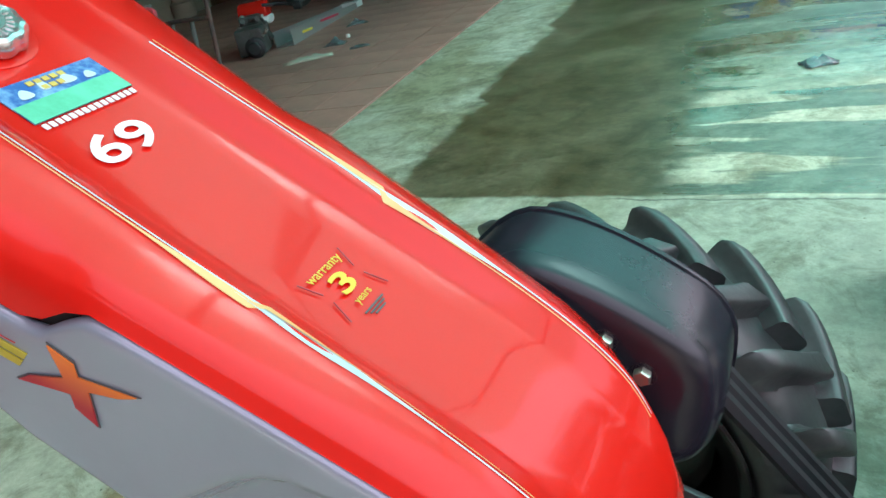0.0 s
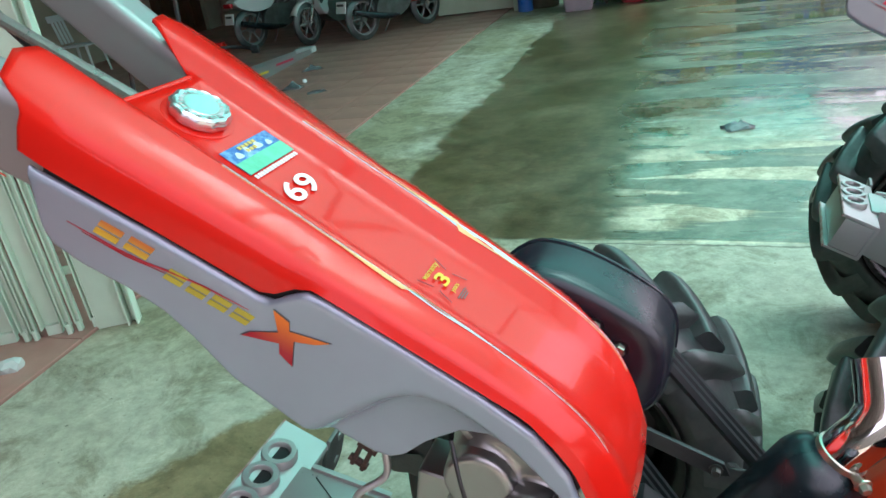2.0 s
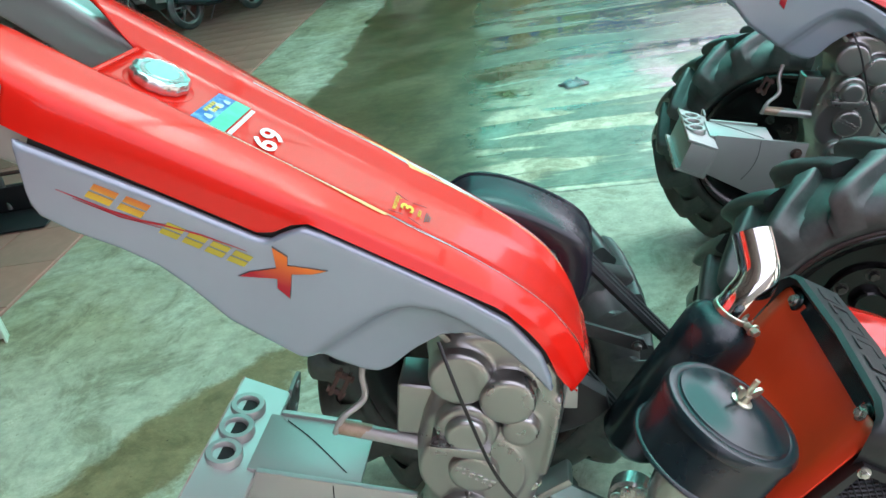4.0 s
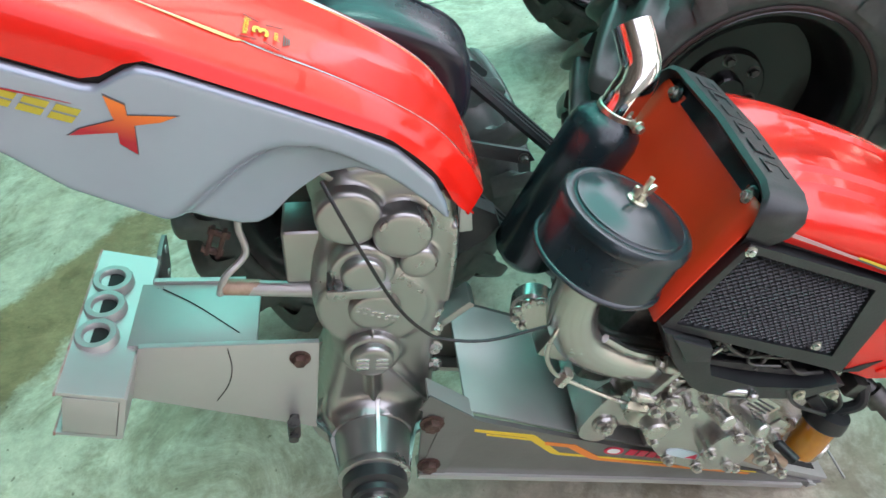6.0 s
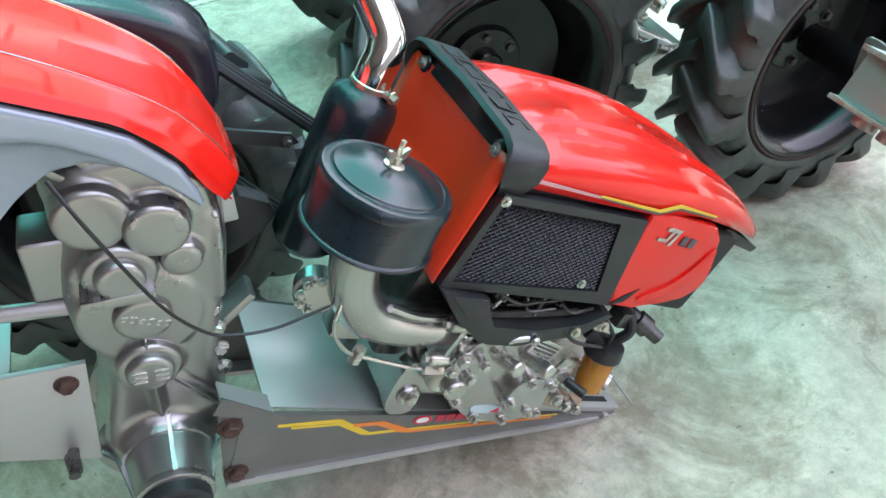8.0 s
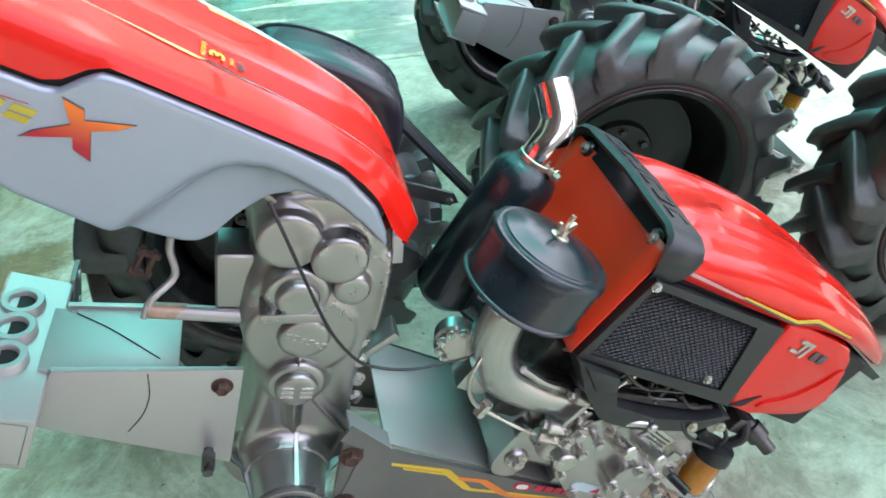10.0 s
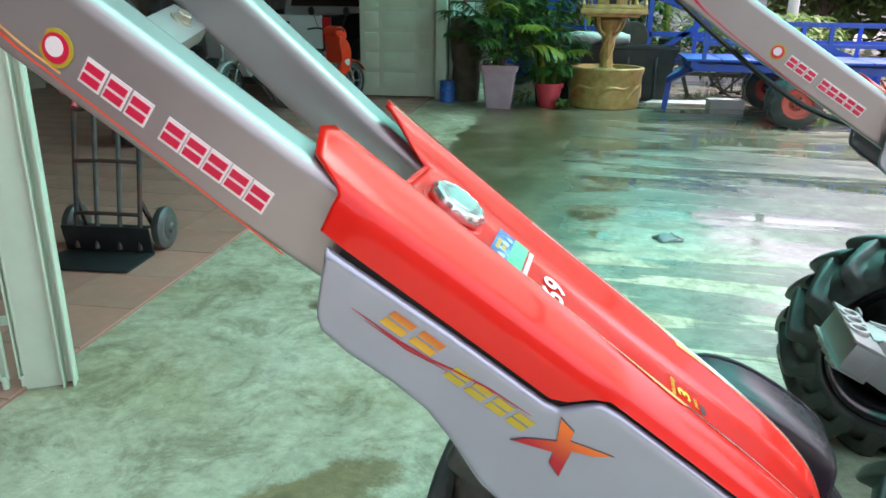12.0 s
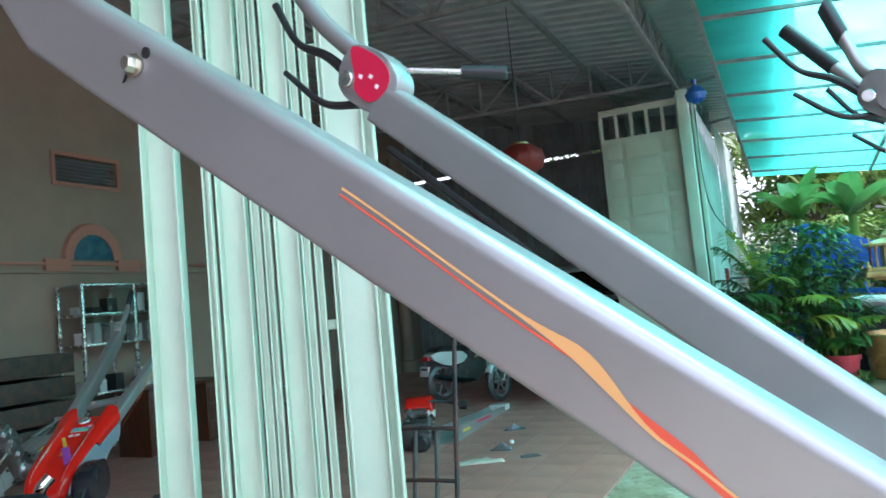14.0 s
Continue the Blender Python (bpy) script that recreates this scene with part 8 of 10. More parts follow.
# ---- golden basin with the small golden shrine on its column ----
basin = thing("golden_basin", "round golden basin with raised wave relief", "basin", pose(-0.22, 10.25, 0))
bm = bmesh.new()
lathe(bm, (0, 0, 0), (0, 0, 1), [(0, 0.48), (0.02, 0.50), (0.20, 0.515), (0.46, 0.525), (0.50, 0.545), (0.56, 0.55), (0.575, 0.53), (0.57, 0.49), (0.50, 0.47)], 56)
bb = part("basin_wall", bm, M_GOLD, basin)
for i in range(7):
    a0 = 2 * math.pi * i / 7
    bm = bmesh.new()
    pts = []
    for k in range(9):
        f = k / 8
        a = a0 + 0.95 * f
        z = 0.14 + 0.26 * f + 0.07 * math.sin(5.0 * f)
        pts.append((0.517 * math.cos(a), 0.517 * math.sin(a), z))
    tube(bm, pts, [0.010, 0.030, 0.022, 0.006], 8, k=3)
    part("wave_relief", bm, M_GOLD, bb)
bm = bmesh.new()
lathe(bm, (0, 0, 0.47), (0, 0, 1), [(0, 0.47), (0.02, 0.46), (0.03, 0.2)], 32)
part("soil", bm, M_SOIL, basin)

shrine = thing("spirit_house", "small golden spirit house on a carved column", "shrine", pose(-0.22, 10.25, 0.49, 0, 0, 8))
bm = bmesh.new()
prof = [(0, 0.14), (0.05, 0.145), (0.07, 0.10), (0.16, 0.085), (0.45, 0.08), (0.55, 0.095), (0.66, 0.15), (0.72, 0.17), (0.76, 0.12), (0.80, 0.20)]
lathe(bm, (0, 0, 0), (0, 0, 1), prof, 8)
col = part("column", bm, M_GOLD, shrine)
bm = bmesh.new()
for k in range(3):
    a0 = 2.1 * k
    tube(bm, [(0.085 * math.cos(a0 + 0.55 * j), 0.085 * math.sin(a0 + 0.55 * j), 0.10 + 0.09 * j) for j in range(7)], 0.018, 7, k=3)
part("column_relief", bm, M_GOLD, col)
for a in range(4):
    bm = bmesh.new()
    tube(bm, [(0.10 * math.cos(a * 1.571 + .785), 0.10 * math.sin(a * 1.571 + .785), 0.52), (0.22 * math.cos(a * 1.571 + .785), 0.22 * math.sin(a * 1.571 + .785), 0.62), (0.27 * math.cos(a * 1.571 + .785), 0.27 * math.sin(a * 1.571 + .785), 0.80)], [0.03, 0.022, 0.04], 7, k=4)
    part("corbel", bm, M_GOLD, col)
bm = bmesh.new()
box(bm, (0, 0, 0.84), (0.92, 0.80, 0.07), 0.012)
box(bm, (0, 0, 0.79), (0.74, 0.62, 0.05), 0.012)
pl = part("platform", bm, M_GOLD, shrine)
for sx in (-1, 1):
    for sy in (-1, 1):
        bm = bmesh.new()
        lathe(bm, (sx * 0.42, sy * 0.36, 0.87), (sx * 0.42, sy * 0.36, 2), [(0, 0.03), (0.05, 0.028), (0.06, 0.035), (0.10, 0.02), (0.15, 0.004)], 10)
        part("post_finial", bm, M_GOLD, pl)
for c, sz in (((0, -0.37, 0.905), (0.80, 0.02, 0.05)), ((0, 0.37, 0.905), (0.80, 0.02, 0.05)), ((-0.43, 0, 0.905), (0.02, 0.70, 0.05)), ((0.43, 0, 0.905), (0.02, 0.70, 0.05))):
    bm = bmesh.new()
    box(bm, c, sz, 0.004)
    part("railing", bm, M_GOLD, pl)
bm = bmesh.new()
box(bm, (0, 0, 1.03), (0.40, 0.34, 0.34), 0.008)
hall = part("shrine_hall", bm, M_GOLD, shrine)
bm = bmesh.new()
box(bm, (0, -0.171, 1.02), (0.10, 0.006, 0.16), 0.002)
part("doorway", bm, M_DARK, hall)
for sx in (-1, 1):
    for sy in (-1, 1):
        bm = bmesh.new()
        lathe(bm, (sx * 0.30, sy * 0.24, 0.87), (sx * 0.30, sy * 0.24, 2), [(0, 0.025), (0.02, 0.025), (0.03, 0.016), (0.28, 0.016), (0.30, 0.026), (0.33, 0.026)], 10)
        part("shrine_pillar", bm, M_GOLD, hall)
        bm = bmesh.new()
        tube(bm, [(sx * 0.33, sy * 0.28, 1.24), (sx * 0.37, sy * 0.31, 1.26), (sx * 0.38, sy * 0.32, 1.33)], [0.016, 0.003], 6, k=4)
        part("roof_horn", bm, M_GOLD, hall)
bm = bmesh.new()
loft(bm, [[Vector((sx * w, sy * d, z)) for sx, sy in ((-1, -1), (1, -1), (1, 1), (-1, 1))] for w, d, z in ((0.37, 0.31, 1.20), (0.38, 0.32, 1.23), (0.24, 0.20, 1.29), (0.17, 0.15, 1.30), (0.18, 0.16, 1.33), (0.11, 0.10, 1.42), (0.07, 0.06, 1.43), (0.075, 0.065, 1.46), (0.02, 0.02, 1.60), (0.004, 0.004, 1.74))])
part("shrine_roof", bm, M_GOLD, shrine, smooth=20)

# ---- hand trolley ----
M_RUSTTUBE = mat("worn_red_tube", (0.10, 0.045, 0.035), 0.6, 0.2, (0.03, 0.03, 0.032), 5, mix=(0.4, 0.6), bump=0.1, bscale=60)
M_GREYTUBE = mat("worn_grey_steel", (0.12, 0.12, 0.115), 0.55, 0.3, (0.06, 0.055, 0.05), 6, bump=0.1, bscale=50)
trolley = thing("hand_trolley", "worn hand trolley with a black toe plate and two wheels", "trolley", pose(-2.75, 2.58, 0.012, 0, 0, 8))
bm = bmesh.new()
box(bm, (0, -0.19, 0.012), (0.52, 0.30, 0.010), 0.003)
part("toe_plate", bm, M_BLACKP, trolley)
bm = bmesh.new()
box(bm, (0, -0.045, 0.085), (0.50, 0.010, 0.16), 0.003, (12, 0, 0))
part("back_plate", bm, M_BLACKP, trolley)
lean = lambda z: -0.05 + 0.20 * z
for x in (-0.18, -0.065, 0.065, 0.18):
    bm = bmesh.new()
    top = 1.28 if x > 0.1 else 0.78
    tube(bm, [(x, lean(0.03), 0.03), (x * 1.02, lean(0.5), 0.5), (x, lean(top), top)], 0.013, 10, k=4)
    part("upright", bm, M_RUSTTUBE if abs(x) > 0.1 else M_GREYTUBE, trolley)
for z in (0.22, 0.50, 0.77):
    bm = bmesh.new()
    tube(bm, [(-0.185, lean(z) - 0.005, z), (0, lean(z) - 0.028, z + 0.01), (0.185, lean(z) - 0.005, z)], 0.011, 8, k=4)
    part("cross_tube", bm, M_RUSTTUBE, trolley)
bm = bmesh.new()
tube(bm, [(-0.18, lean(0.78), 0.78), (-0.20, lean(0.82) + 0.05, 0.84), (-0.28, lean(0.84) + 0.06, 0.86)], 0.017, 10, k=4)
part("red_grip", bm, M_POTR, trolley)
bm = bmesh.new()
cyl(bm, (-0.27, 0.10, 0.12), (0.27, 0.10, 0.12), 0.009, n=10)
ax = part("axle", bm, M_GREYTUBE, trolley)
for s in (-1, 1):
    bm = bmesh.new()
    lathe(bm, (s * 0.225, 0.10, 0.12), (s * 1.0, 0.10, 0.12), [(0, 0.07), (0.004, 0.10), (0.018, 0.118), (0.035, 0.12), (0.052, 0.118), (0.066, 0.10), (0.07, 0.07)], 32)
    w = part("wheel", bm, M_RUBBER, ax)
    bm = bmesh.new()
    lathe(bm, (s * 0.220, 0.10, 0.12), (s * 1.0, 0.10, 0.12), [(0, 0.025), (0.002, 0.07), (0.078, 0.07), (0.080, 0.03), (0.09, 0.02)], 24)
    part("wheel_hub", bm, M_GREYTUBE, w)
    bm = bmesh.new()
    beam(bm, (s * 0.18, lean(0.3), 0.3), (s * 0.20, 0.10, 0.12), 0.02)
    part("axle_stay", bm, M_RUSTTUBE, trolley)

# ---- motorbikes ----
def motorbike(m, body, accent, label, tail=True):
    t = thing("motorbike", label, "motorbike", m, "parked motorbikes")
    for x in (-0.60, 0.60):
        bm = bmesh.new()
        lathe(bm, (x, -0.045, 0.29), (x, 1, 0.29), [(0, 0.22), (0.008, 0.26), (0.03, 0.288), (0.045, 0.29), (0.06, 0.288), (0.082, 0.26), (0.09, 0.22)], 36, cap=False)
        w = part("wheel", bm, M_RUBBER, t)
        bm = bmesh.new()
        lathe(bm, (x, -0.03, 0.29), (x, 1, 0.29), [(0, 0.20), (-0.003, 0.222), (0.06, 0.222), (0.057, 0.20)], 36, cap=False)
        for k in range(6):
            a = math.pi * k / 3
            beam(bm, (x, 0, 0.29), (x + 0.21 * math.cos(a), 0, 0.29 + 0.21 * math.sin(a)), 0.018)
        cyl(bm, (x, -0.05, 0.29), (x, 0.05, 0.29), 0.045, n=16)
        part("rim", bm, M_STEEL, w)
    bm = bmesh.new()
    prism(bm, rounded([(-0.92, 0.72), (-0.55, 0.76), (-0.20, 0.72), (-0.10, 0.58), (-0.45, 0.50), (-0.75, 0.58)], 2), -0.11, 0.11, 0.03, None, 3)
    part("tail_fairing", bm, body, t)
    bm = bmesh.new()
    prism(bm, rounded([(-0.85, 0.76), (-0.60, 0.83), (-0.20, 0.80), (0.02, 0.72), (-0.10, 0.70), (-0.5, 0.73)], 2), -0.12, 0.12, 0.02, None, 3)
    part("seat", bm, M_BLACKP, t)
    bm = bmesh.new()
    prism(bm, rounded([(-0.22, 0.62), (0.10, 0.52), (0.30, 0.60), (0.30, 0.40), (0.05, 0.22), (-0.30, 0.22), (-0.45, 0.35)], 2), -0.10, 0.10, 0.02)
    part("engine_body", bm, M_GREYTUBE, t)
    bm = bmesh.new()
    prism(bm, rounded([(0.22, 0.98), (0.46, 0.86), (0.50, 0.60), (0.34, 0.34), (0.22, 0.42), (0.30, 0.62)], 2), -0.16, 0.16, 0.03, None, 3)
    part("leg_shield", bm, body, t)
    bm = bmesh.new()
    prism(bm, rounded([(0.30, 0.60), (0.45, 0.64), (0.42, 0.50)], 2), -0.165, 0.165, 0.002)
    part("accent_panel", bm, accent, t)
    bm = bmesh.new()
    prism(bm, rounded([(0.18, 1.00), (0.30, 1.10), (0.44, 0.98), (0.42, 0.88), (0.26, 0.90)], 2), -0.13, 0.13, 0.03, None, 3)
    hd = part("handlebar_cowl", bm, body, t)
    bm = bmesh.new()
    lathe(bm, (0.38, 0, 0.95), (0.50, 0, 0.92), [(0, 0.09), (0.04, 0.085), (0.06, 0.05)], 20)
    part("headlight", bm, M_PAPER, hd)
    for s in (-1, 1):
        bm = bmesh.new()
        tube(bm, [(0.26, s * 0.08, 1.02), (0.20, s * 0.25, 1.04), (0.12, s * 0.36, 1.02)], 0.014, 8)
        hb = part("handlebar", bm, M_BLACKP, t)
        bm = bmesh.new()
        tube(bm, [(0.22, s * 0.24, 1.04), (0.22, s * 0.30, 1.18), (0.21, s * 0.33, 1.24)], 0.006, 6)
        mr = part("mirror_stem", bm, M_BLACKP, hb)
        bm = bmesh.new()
        lathe(bm, (0.21, s * 0.35, 1.27), (0.0, s * 0.35, 1.27), [(0, 0.03), (0.004, 0.06), (0.016, 0.06), (0.018, 0.05)], 18)
        part("mirror", bm, M_BLACKP, mr)
        bm = bmesh.new()
        tube(bm, [(0.36, s * 0.07, 0.80), (0.60, s * 0.07, 0.29)], 0.022, 10, smooth=False)
        part("fork", bm, M_BRIGHT, t)
        bm = bmesh.new()
        tube(bm, [(-0.40, s * 0.09, 0.60), (-0.60, s * 0.09, 0.29)], 0.018, 8, smooth=False)
        part("shock_absorber", bm, M_BLACKP, t)
    bm = bmesh.new()
    secs = [[Vector((0.60 + 0.315 * math.cos(a), y, 0.29 + 0.315 * math.sin(a) + dz)) for y, dz in ((-0.06, -0.02), (-0.03, 0.0), (0.03, 0.0), (0.06, -0.02))] for a in [radians(30 + 14 * k) for k in range(10)]]
    loft(bm, secs, closed=False, caps=False)
    fd = part("front_mudguard", bm, body, t)
    md = fd.modifiers.new("thick", 'SOLIDIFY')
    md.thickness = 0.005
    bm = bmesh.new()
    tube(bm, [(-0.05, -0.13, 0.25), (-0.35, -0.15, 0.28), (-0.85, -0.16, 0.40)], [0.02, 0.045, 0.04], 12)
    part("exhaust", bm, M_BLACK, t)
    bm = bmesh.new()
    box(bm, (-0.90, 0, 0.66), (0.06, 0.16, 0.06), 0.015)
    part("tail_light", bm, M_TAIL, t)
    bm = bmesh.new()
    box(bm, (-0.93, 0, 0.48), (0.012, 0.20, 0.15), 0.004, (0, 15, 0))
    pl = part("number_plate", bm, M_WHITE, t)
    for k in range(2):
        bm = bmesh.new()
        box(bm, (-0.938 + 0.014 * k, 0, 0.51 - 0.055 * k), (0.004, 0.14, 0.03), 0, (0, 15, 0))
        part("plate_bar", bm, M_BAR, pl)
    bm = bmesh.new()
    tube(bm, [(0.0, 0.08, 0.25), (-0.05, 0.22, 0.02)], 0.010, 6, smooth=False)
    part("side_stand", bm, M_STEEL, t)
    return t


motorbike(pose(-6.10, 9.15, 0.01, 0, 0, 72), M_TRUCKW, M_POTR, "black and white motorbike with a white number plate")
motorbike(pose(-5.20, 9.10, 0.01, 0, 0, 262), M_TRUCKW, M_BLACKP, "white scooter facing out of the workshop")
motorbike(pose(-4.15, 9.02, 0.01, 0, 0, 66), M_ORANGE, M_TRUCKW, "white and orange motorbike with a number plate")


# ---- pickup, seen from behind ----
def pickup(m):
    t = thing("pickup_truck", "dark pickup truck with a white tailgate, parked indoors", "car", m)
    bm = bmesh.new()
    prism(bm, [(0, 0.45), (0, 1.02), (1.60, 1.05), (1.62, 1.10), (3.2, 1.08), (4.6, 0.98), (4.8, 0.75), (4.8, 0.45)], -0.88, 0.88, 0.05, None, 3)
    body = part("body", bm, M_TRUCKB, t)
    bm = bmesh.new()
    loft(bm, [[Vector((x, y * w, z)) for x, y in ((x0, -1), (x1, -1), (x1, 1), (x0, 1))] for x0, x1, w, z in ((1.45, 3.7, 0.84, 1.05), (1.62, 3.1, 0.74, 1.60), (1.75, 2.95, 0.68, 1.66))])
    cab = part("cab", bm, M_PAPER, body, "silver-grey cab")
    bm = bmesh.new()
    prism(bm, [(-0.70, 1.12), (0.70, 1.12), (0.62, 1.54), (-0.62, 1.54)], -0.01, 0.01)
    xf(bm, bm.verts, Matrix.Translation((1.452, 0, 0)) @ Matrix.Rotation(radians(90), 4, 'Z') )
    xf(bm, bm.verts, Matrix.Translation((1.52, 0, 1.12)) @ Matrix.Rotation(radians(17), 4, 'Y') @ Matrix.Translation((-1.52, 0, -1.12)))
    part("rear_window", bm, M_GLASSD, cab)
    for s in (-1, 1):
        bm = bmesh.new()
        tube(bm, [(1.8, s * 0.58, 1.66), (1.85, s * 0.58, 1.72), (2.8, s * 0.58, 1.72), (2.85, s * 0.58, 1.66)], 0.015, 8, k=3)
        part("roof_rail", bm, M_BRIGHT, cab)
        bm = bmesh.new()
        box(bm, (-0.015, s * 0.80, 0.83), (0.06, 0.14, 0.34), 0.02)
        part("tail_light", bm, M_TAIL, body)
        for x in (0.95, 4.0):
            bm = bmesh.new()
            lathe(bm, (x, s * 0.68, 0.36), (x, s * 2, 0.36), [(0, 0.24), (0.01, 0.33), (0.04, 0.36), (0.18, 0.36), (0.21, 0.33), (0.215, 0.24)], 32)
            w = part("wheel", bm, M_RUBBER, t)
            bm = bmesh.new()
            lathe(bm, (x, s * 0.72, 0.36), (x, s * 2, 0.36), [(0, 0.23), (0.16, 0.23), (0.17, 0.06), (0.18, 0.04)], 24)
            part("rim", bm, M_BRIGHT, w)
    bm = bmesh.new()
    box(bm, (-0.02, 0, 0.80), (0.06, 1.44, 0.44), 0.02)
    tg = part("tailgate", bm, M_TRUCKW, body, "white tailgate")
    bm = bmesh.new()
    box(bm, (-0.056, 0, 0.90), (0.02, 0.30, 0.07), 0.008)
    part("handle", bm, M_BLACKP, tg)
    bm = bmesh.new()
    box(bm, (-0.08, 0, 0.48), (0.16, 1.70, 0.14), 0.03)
    part("bumper", bm, M_BRIGHT, body)
    return t


pickup(pose(-5.42, 10.60, 0.012, 0, 0, 84) @ Matrix.Diagonal((1.0, 1.0, 1.18, 1)))

# ---- red lantern hanging under the truss ----
lantern = thing("red_lantern", "round red cloth lantern with a tassel, hanging from the truss", "lantern", pose(-4.0, 7.15, 3.10))
bm = bmesh.new()
rings = lathe(bm, (0, 0, -0.19), (0, 0, 1), [(0, 0.10), (0.02, 0.16), (0.10, 0.26), (0.19, 0.29), (0.28, 0.26), (0.36, 0.16), (0.38, 0.10)], 48)
for ring in rings:
    for i, v in enumerate(ring):
        if i % 4 == 0:
            v.co.x *= 0.95
            v.co.y *= 0.95
part("lantern_body", bm, M_LANTERN, lantern)
for z in (-0.20, 0.19):
    bm = bmesh.new()
    cyl(bm, (0, 0, z - 0.02), (0, 0, z + 0.02), 0.11, n=24, bev=0.004)
    part("gold_ring", bm, M_GOLD, lantern)
bm = bmesh.new()
lathe(bm, (0, 0, -0.55), (0, 0, 1), [(0, 0.07), (0.22, 0.06), (0.26, 0.02), (0.34, 0.015)], 16)
part("tassel", bm, M_LANTERN, lantern)
bm = bmesh.new()
cyl(bm, (0, 0, 0.2), (0, 0, 2.02), 0.006, n=6)
part("cord", bm, M_CABLE, lantern)

# ---- white plastic chair at the house wall ----
chair = thing("plastic_chair", "white moulded plastic chair by the house wall", "chair", BM @ pose(-5.9, 6.6, 0.01, 0, 0, 100))
for x in (-0.19, 0.19):
    for y in (-0.19, 0.19):
        bm = bmesh.new()
        tube(bm, [(x * 1.15, y * 1.15, 0), (x, y, 0.42)], [0.014, 0.022], 8, smooth=False)
        part("leg", bm, M_PAPER, chair)
bm = bmesh.new()
box(bm, (0, 0, 0.43), (0.44, 0.44, 0.025), 0.01)
part("seat", bm, M_PAPER, chair)
bm = bmesh.new()
for k in range(4):
    box(bm, (-0.13 + 0.087 * k, 0.22, 0.64), (0.045, 0.018, 0.34), 0.006, (-10, 0, 0))
box(bm, (0, 0.255, 0.83), (0.42, 0.022, 0.09), 0.01, (-10, 0, 0))
part("backrest", bm, M_PAPER, chair)

# ---- stripped engine, rail channel and litter on the tiled floor ----
motor = thing("engine", "bare grey engine with a red and white cowl on the floor", "engine", pose(-4.80, 5.62, 0.01, 0, 0, 118))
bm = bmesh.new()
box(bm, (-0.05, 0, 0.15), (0.46, 0.28, 0.26), 0.03, None, 3)
box(bm, (0.10, 0.02, 0.30), (0.20, 0.20, 0.12), 0.02)
eb = part("engine_block", bm, M_GREYTUBE, motor)
rng = random.Random(31)
for k in range(26):
    bm = bmesh.new()
    p = Vector((rng.uniform(-0.28, 0.20), rng.uniform(-0.17, 0.15), rng.uniform(0.08, 0.36)))
    d = Vector((rng.gauss(0, 1), rng.gauss(-0.6, 1), rng.gauss(0.3, 1))).normalized() * rng.uniform(0.04, 0.12)
    cyl(bm, p, p + d, rng.uniform(0.012, 0.035), n=10, bev=0.003)
    part("fitting", bm, (M_BRIGHT, M_GREYTUBE, M_IRONB)[k % 3], eb)
bm = bmesh.new()
for x, r in ((-0.32, 0.10), (-0.38, 0.07)):
    lathe(bm, (x, -0.05, 0.10), (x - 1, -0.05, 0.10), [(0, r * 0.4), (0, r), (0.04, r), (0.05, r * 0.8), (0.05, r * 0.3)], 22)
part("pulley", bm, M_BLACKP, motor)
bm = bmesh.new()
prism(bm, rounded([(0.16, 0.30), (0.52, 0.28), (0.60, 0.36), (0.48, 0.46), (0.20, 0.47)], 2), -0.15, 0.15, 0.03, None, 3)
cw = part("cowl", bm, M_RED, motor, "red cowl")
bm = bmesh.new()
prism(bm, rounded([(0.14, 0.24), (0.50, 0.22), (0.54, 0.30), (0.16, 0.32)], 1), -0.155, 0.155, 0.006)
part("white_band", bm, M_WHITE, cw)
bm = bmesh.new()
tube(bm, [(0.20, -0.12, 0.42), (0.24, -0.30, 0.40), (0.20, -0.46, 0.36)], 0.018, 8)
cyl(bm, (0.20, -0.44, 0.36), (0.19, -0.52, 0.35), 0.045, n=14, bev=0.006)
part("crank_lever", bm, M_BLACKP, motor)
rail = thing("rail_channel", "loose painted chassis rail with red and yellow prints on the floor", "rail", pose(-4.72, 6.62, 0.012, 0, 0, 101))
bm = bmesh.new()
for y in (-0.10, 0.10):
    loft(bm, [[Vector((x, y + dy, z)) for dy, z in ((-0.003, 0), (0.003, 0), (0.003, hh), (-0.003, hh))] for x, hh in ((-0.90, 0.16), (1.10, 0.06))])
box(bm, (0.1, 0, 0.004), (2.0, 0.20, 0.006))
rl = part("channel", bm, M_ARM, rail)
bm = bmesh.new()
box(bm, (1.16, 0, 0.04), (0.18, 0.24, 0.07), 0.01)
part("end_wrap", bm, M_PAPER, rl)
for x0, mt, w in ((-0.50, M_YELLOW, 0.26), (0.15, M_REDVINYL, 0.55)):
    bm = bmesh.new()
    box(bm, (x0, -0.1045, 0.070), (w, 0.002, 0.024), 0, (0, 3, 0))
    part("print_bar", bm, mt, rl)
rod = thing("steel_rod", "thin steel rod lying on the floor beside the rail", "rod", pose(-4.98, 7.0, 0.03, 0, 0, 99))
bm = bmesh.new()
cyl(bm, (-0.6, 0, 0), (0.7, 0, 0.02), 0.012, n=8)
part("rod_bar", bm, M_BRIGHT, rod)
M_CLEAR = mat("clear_plastic", (0.55, 0.60, 0.62), 0.15, 0, (0.35, 0.38, 0.40), 12, trans=0.75, bump=0.4, bscale=25)


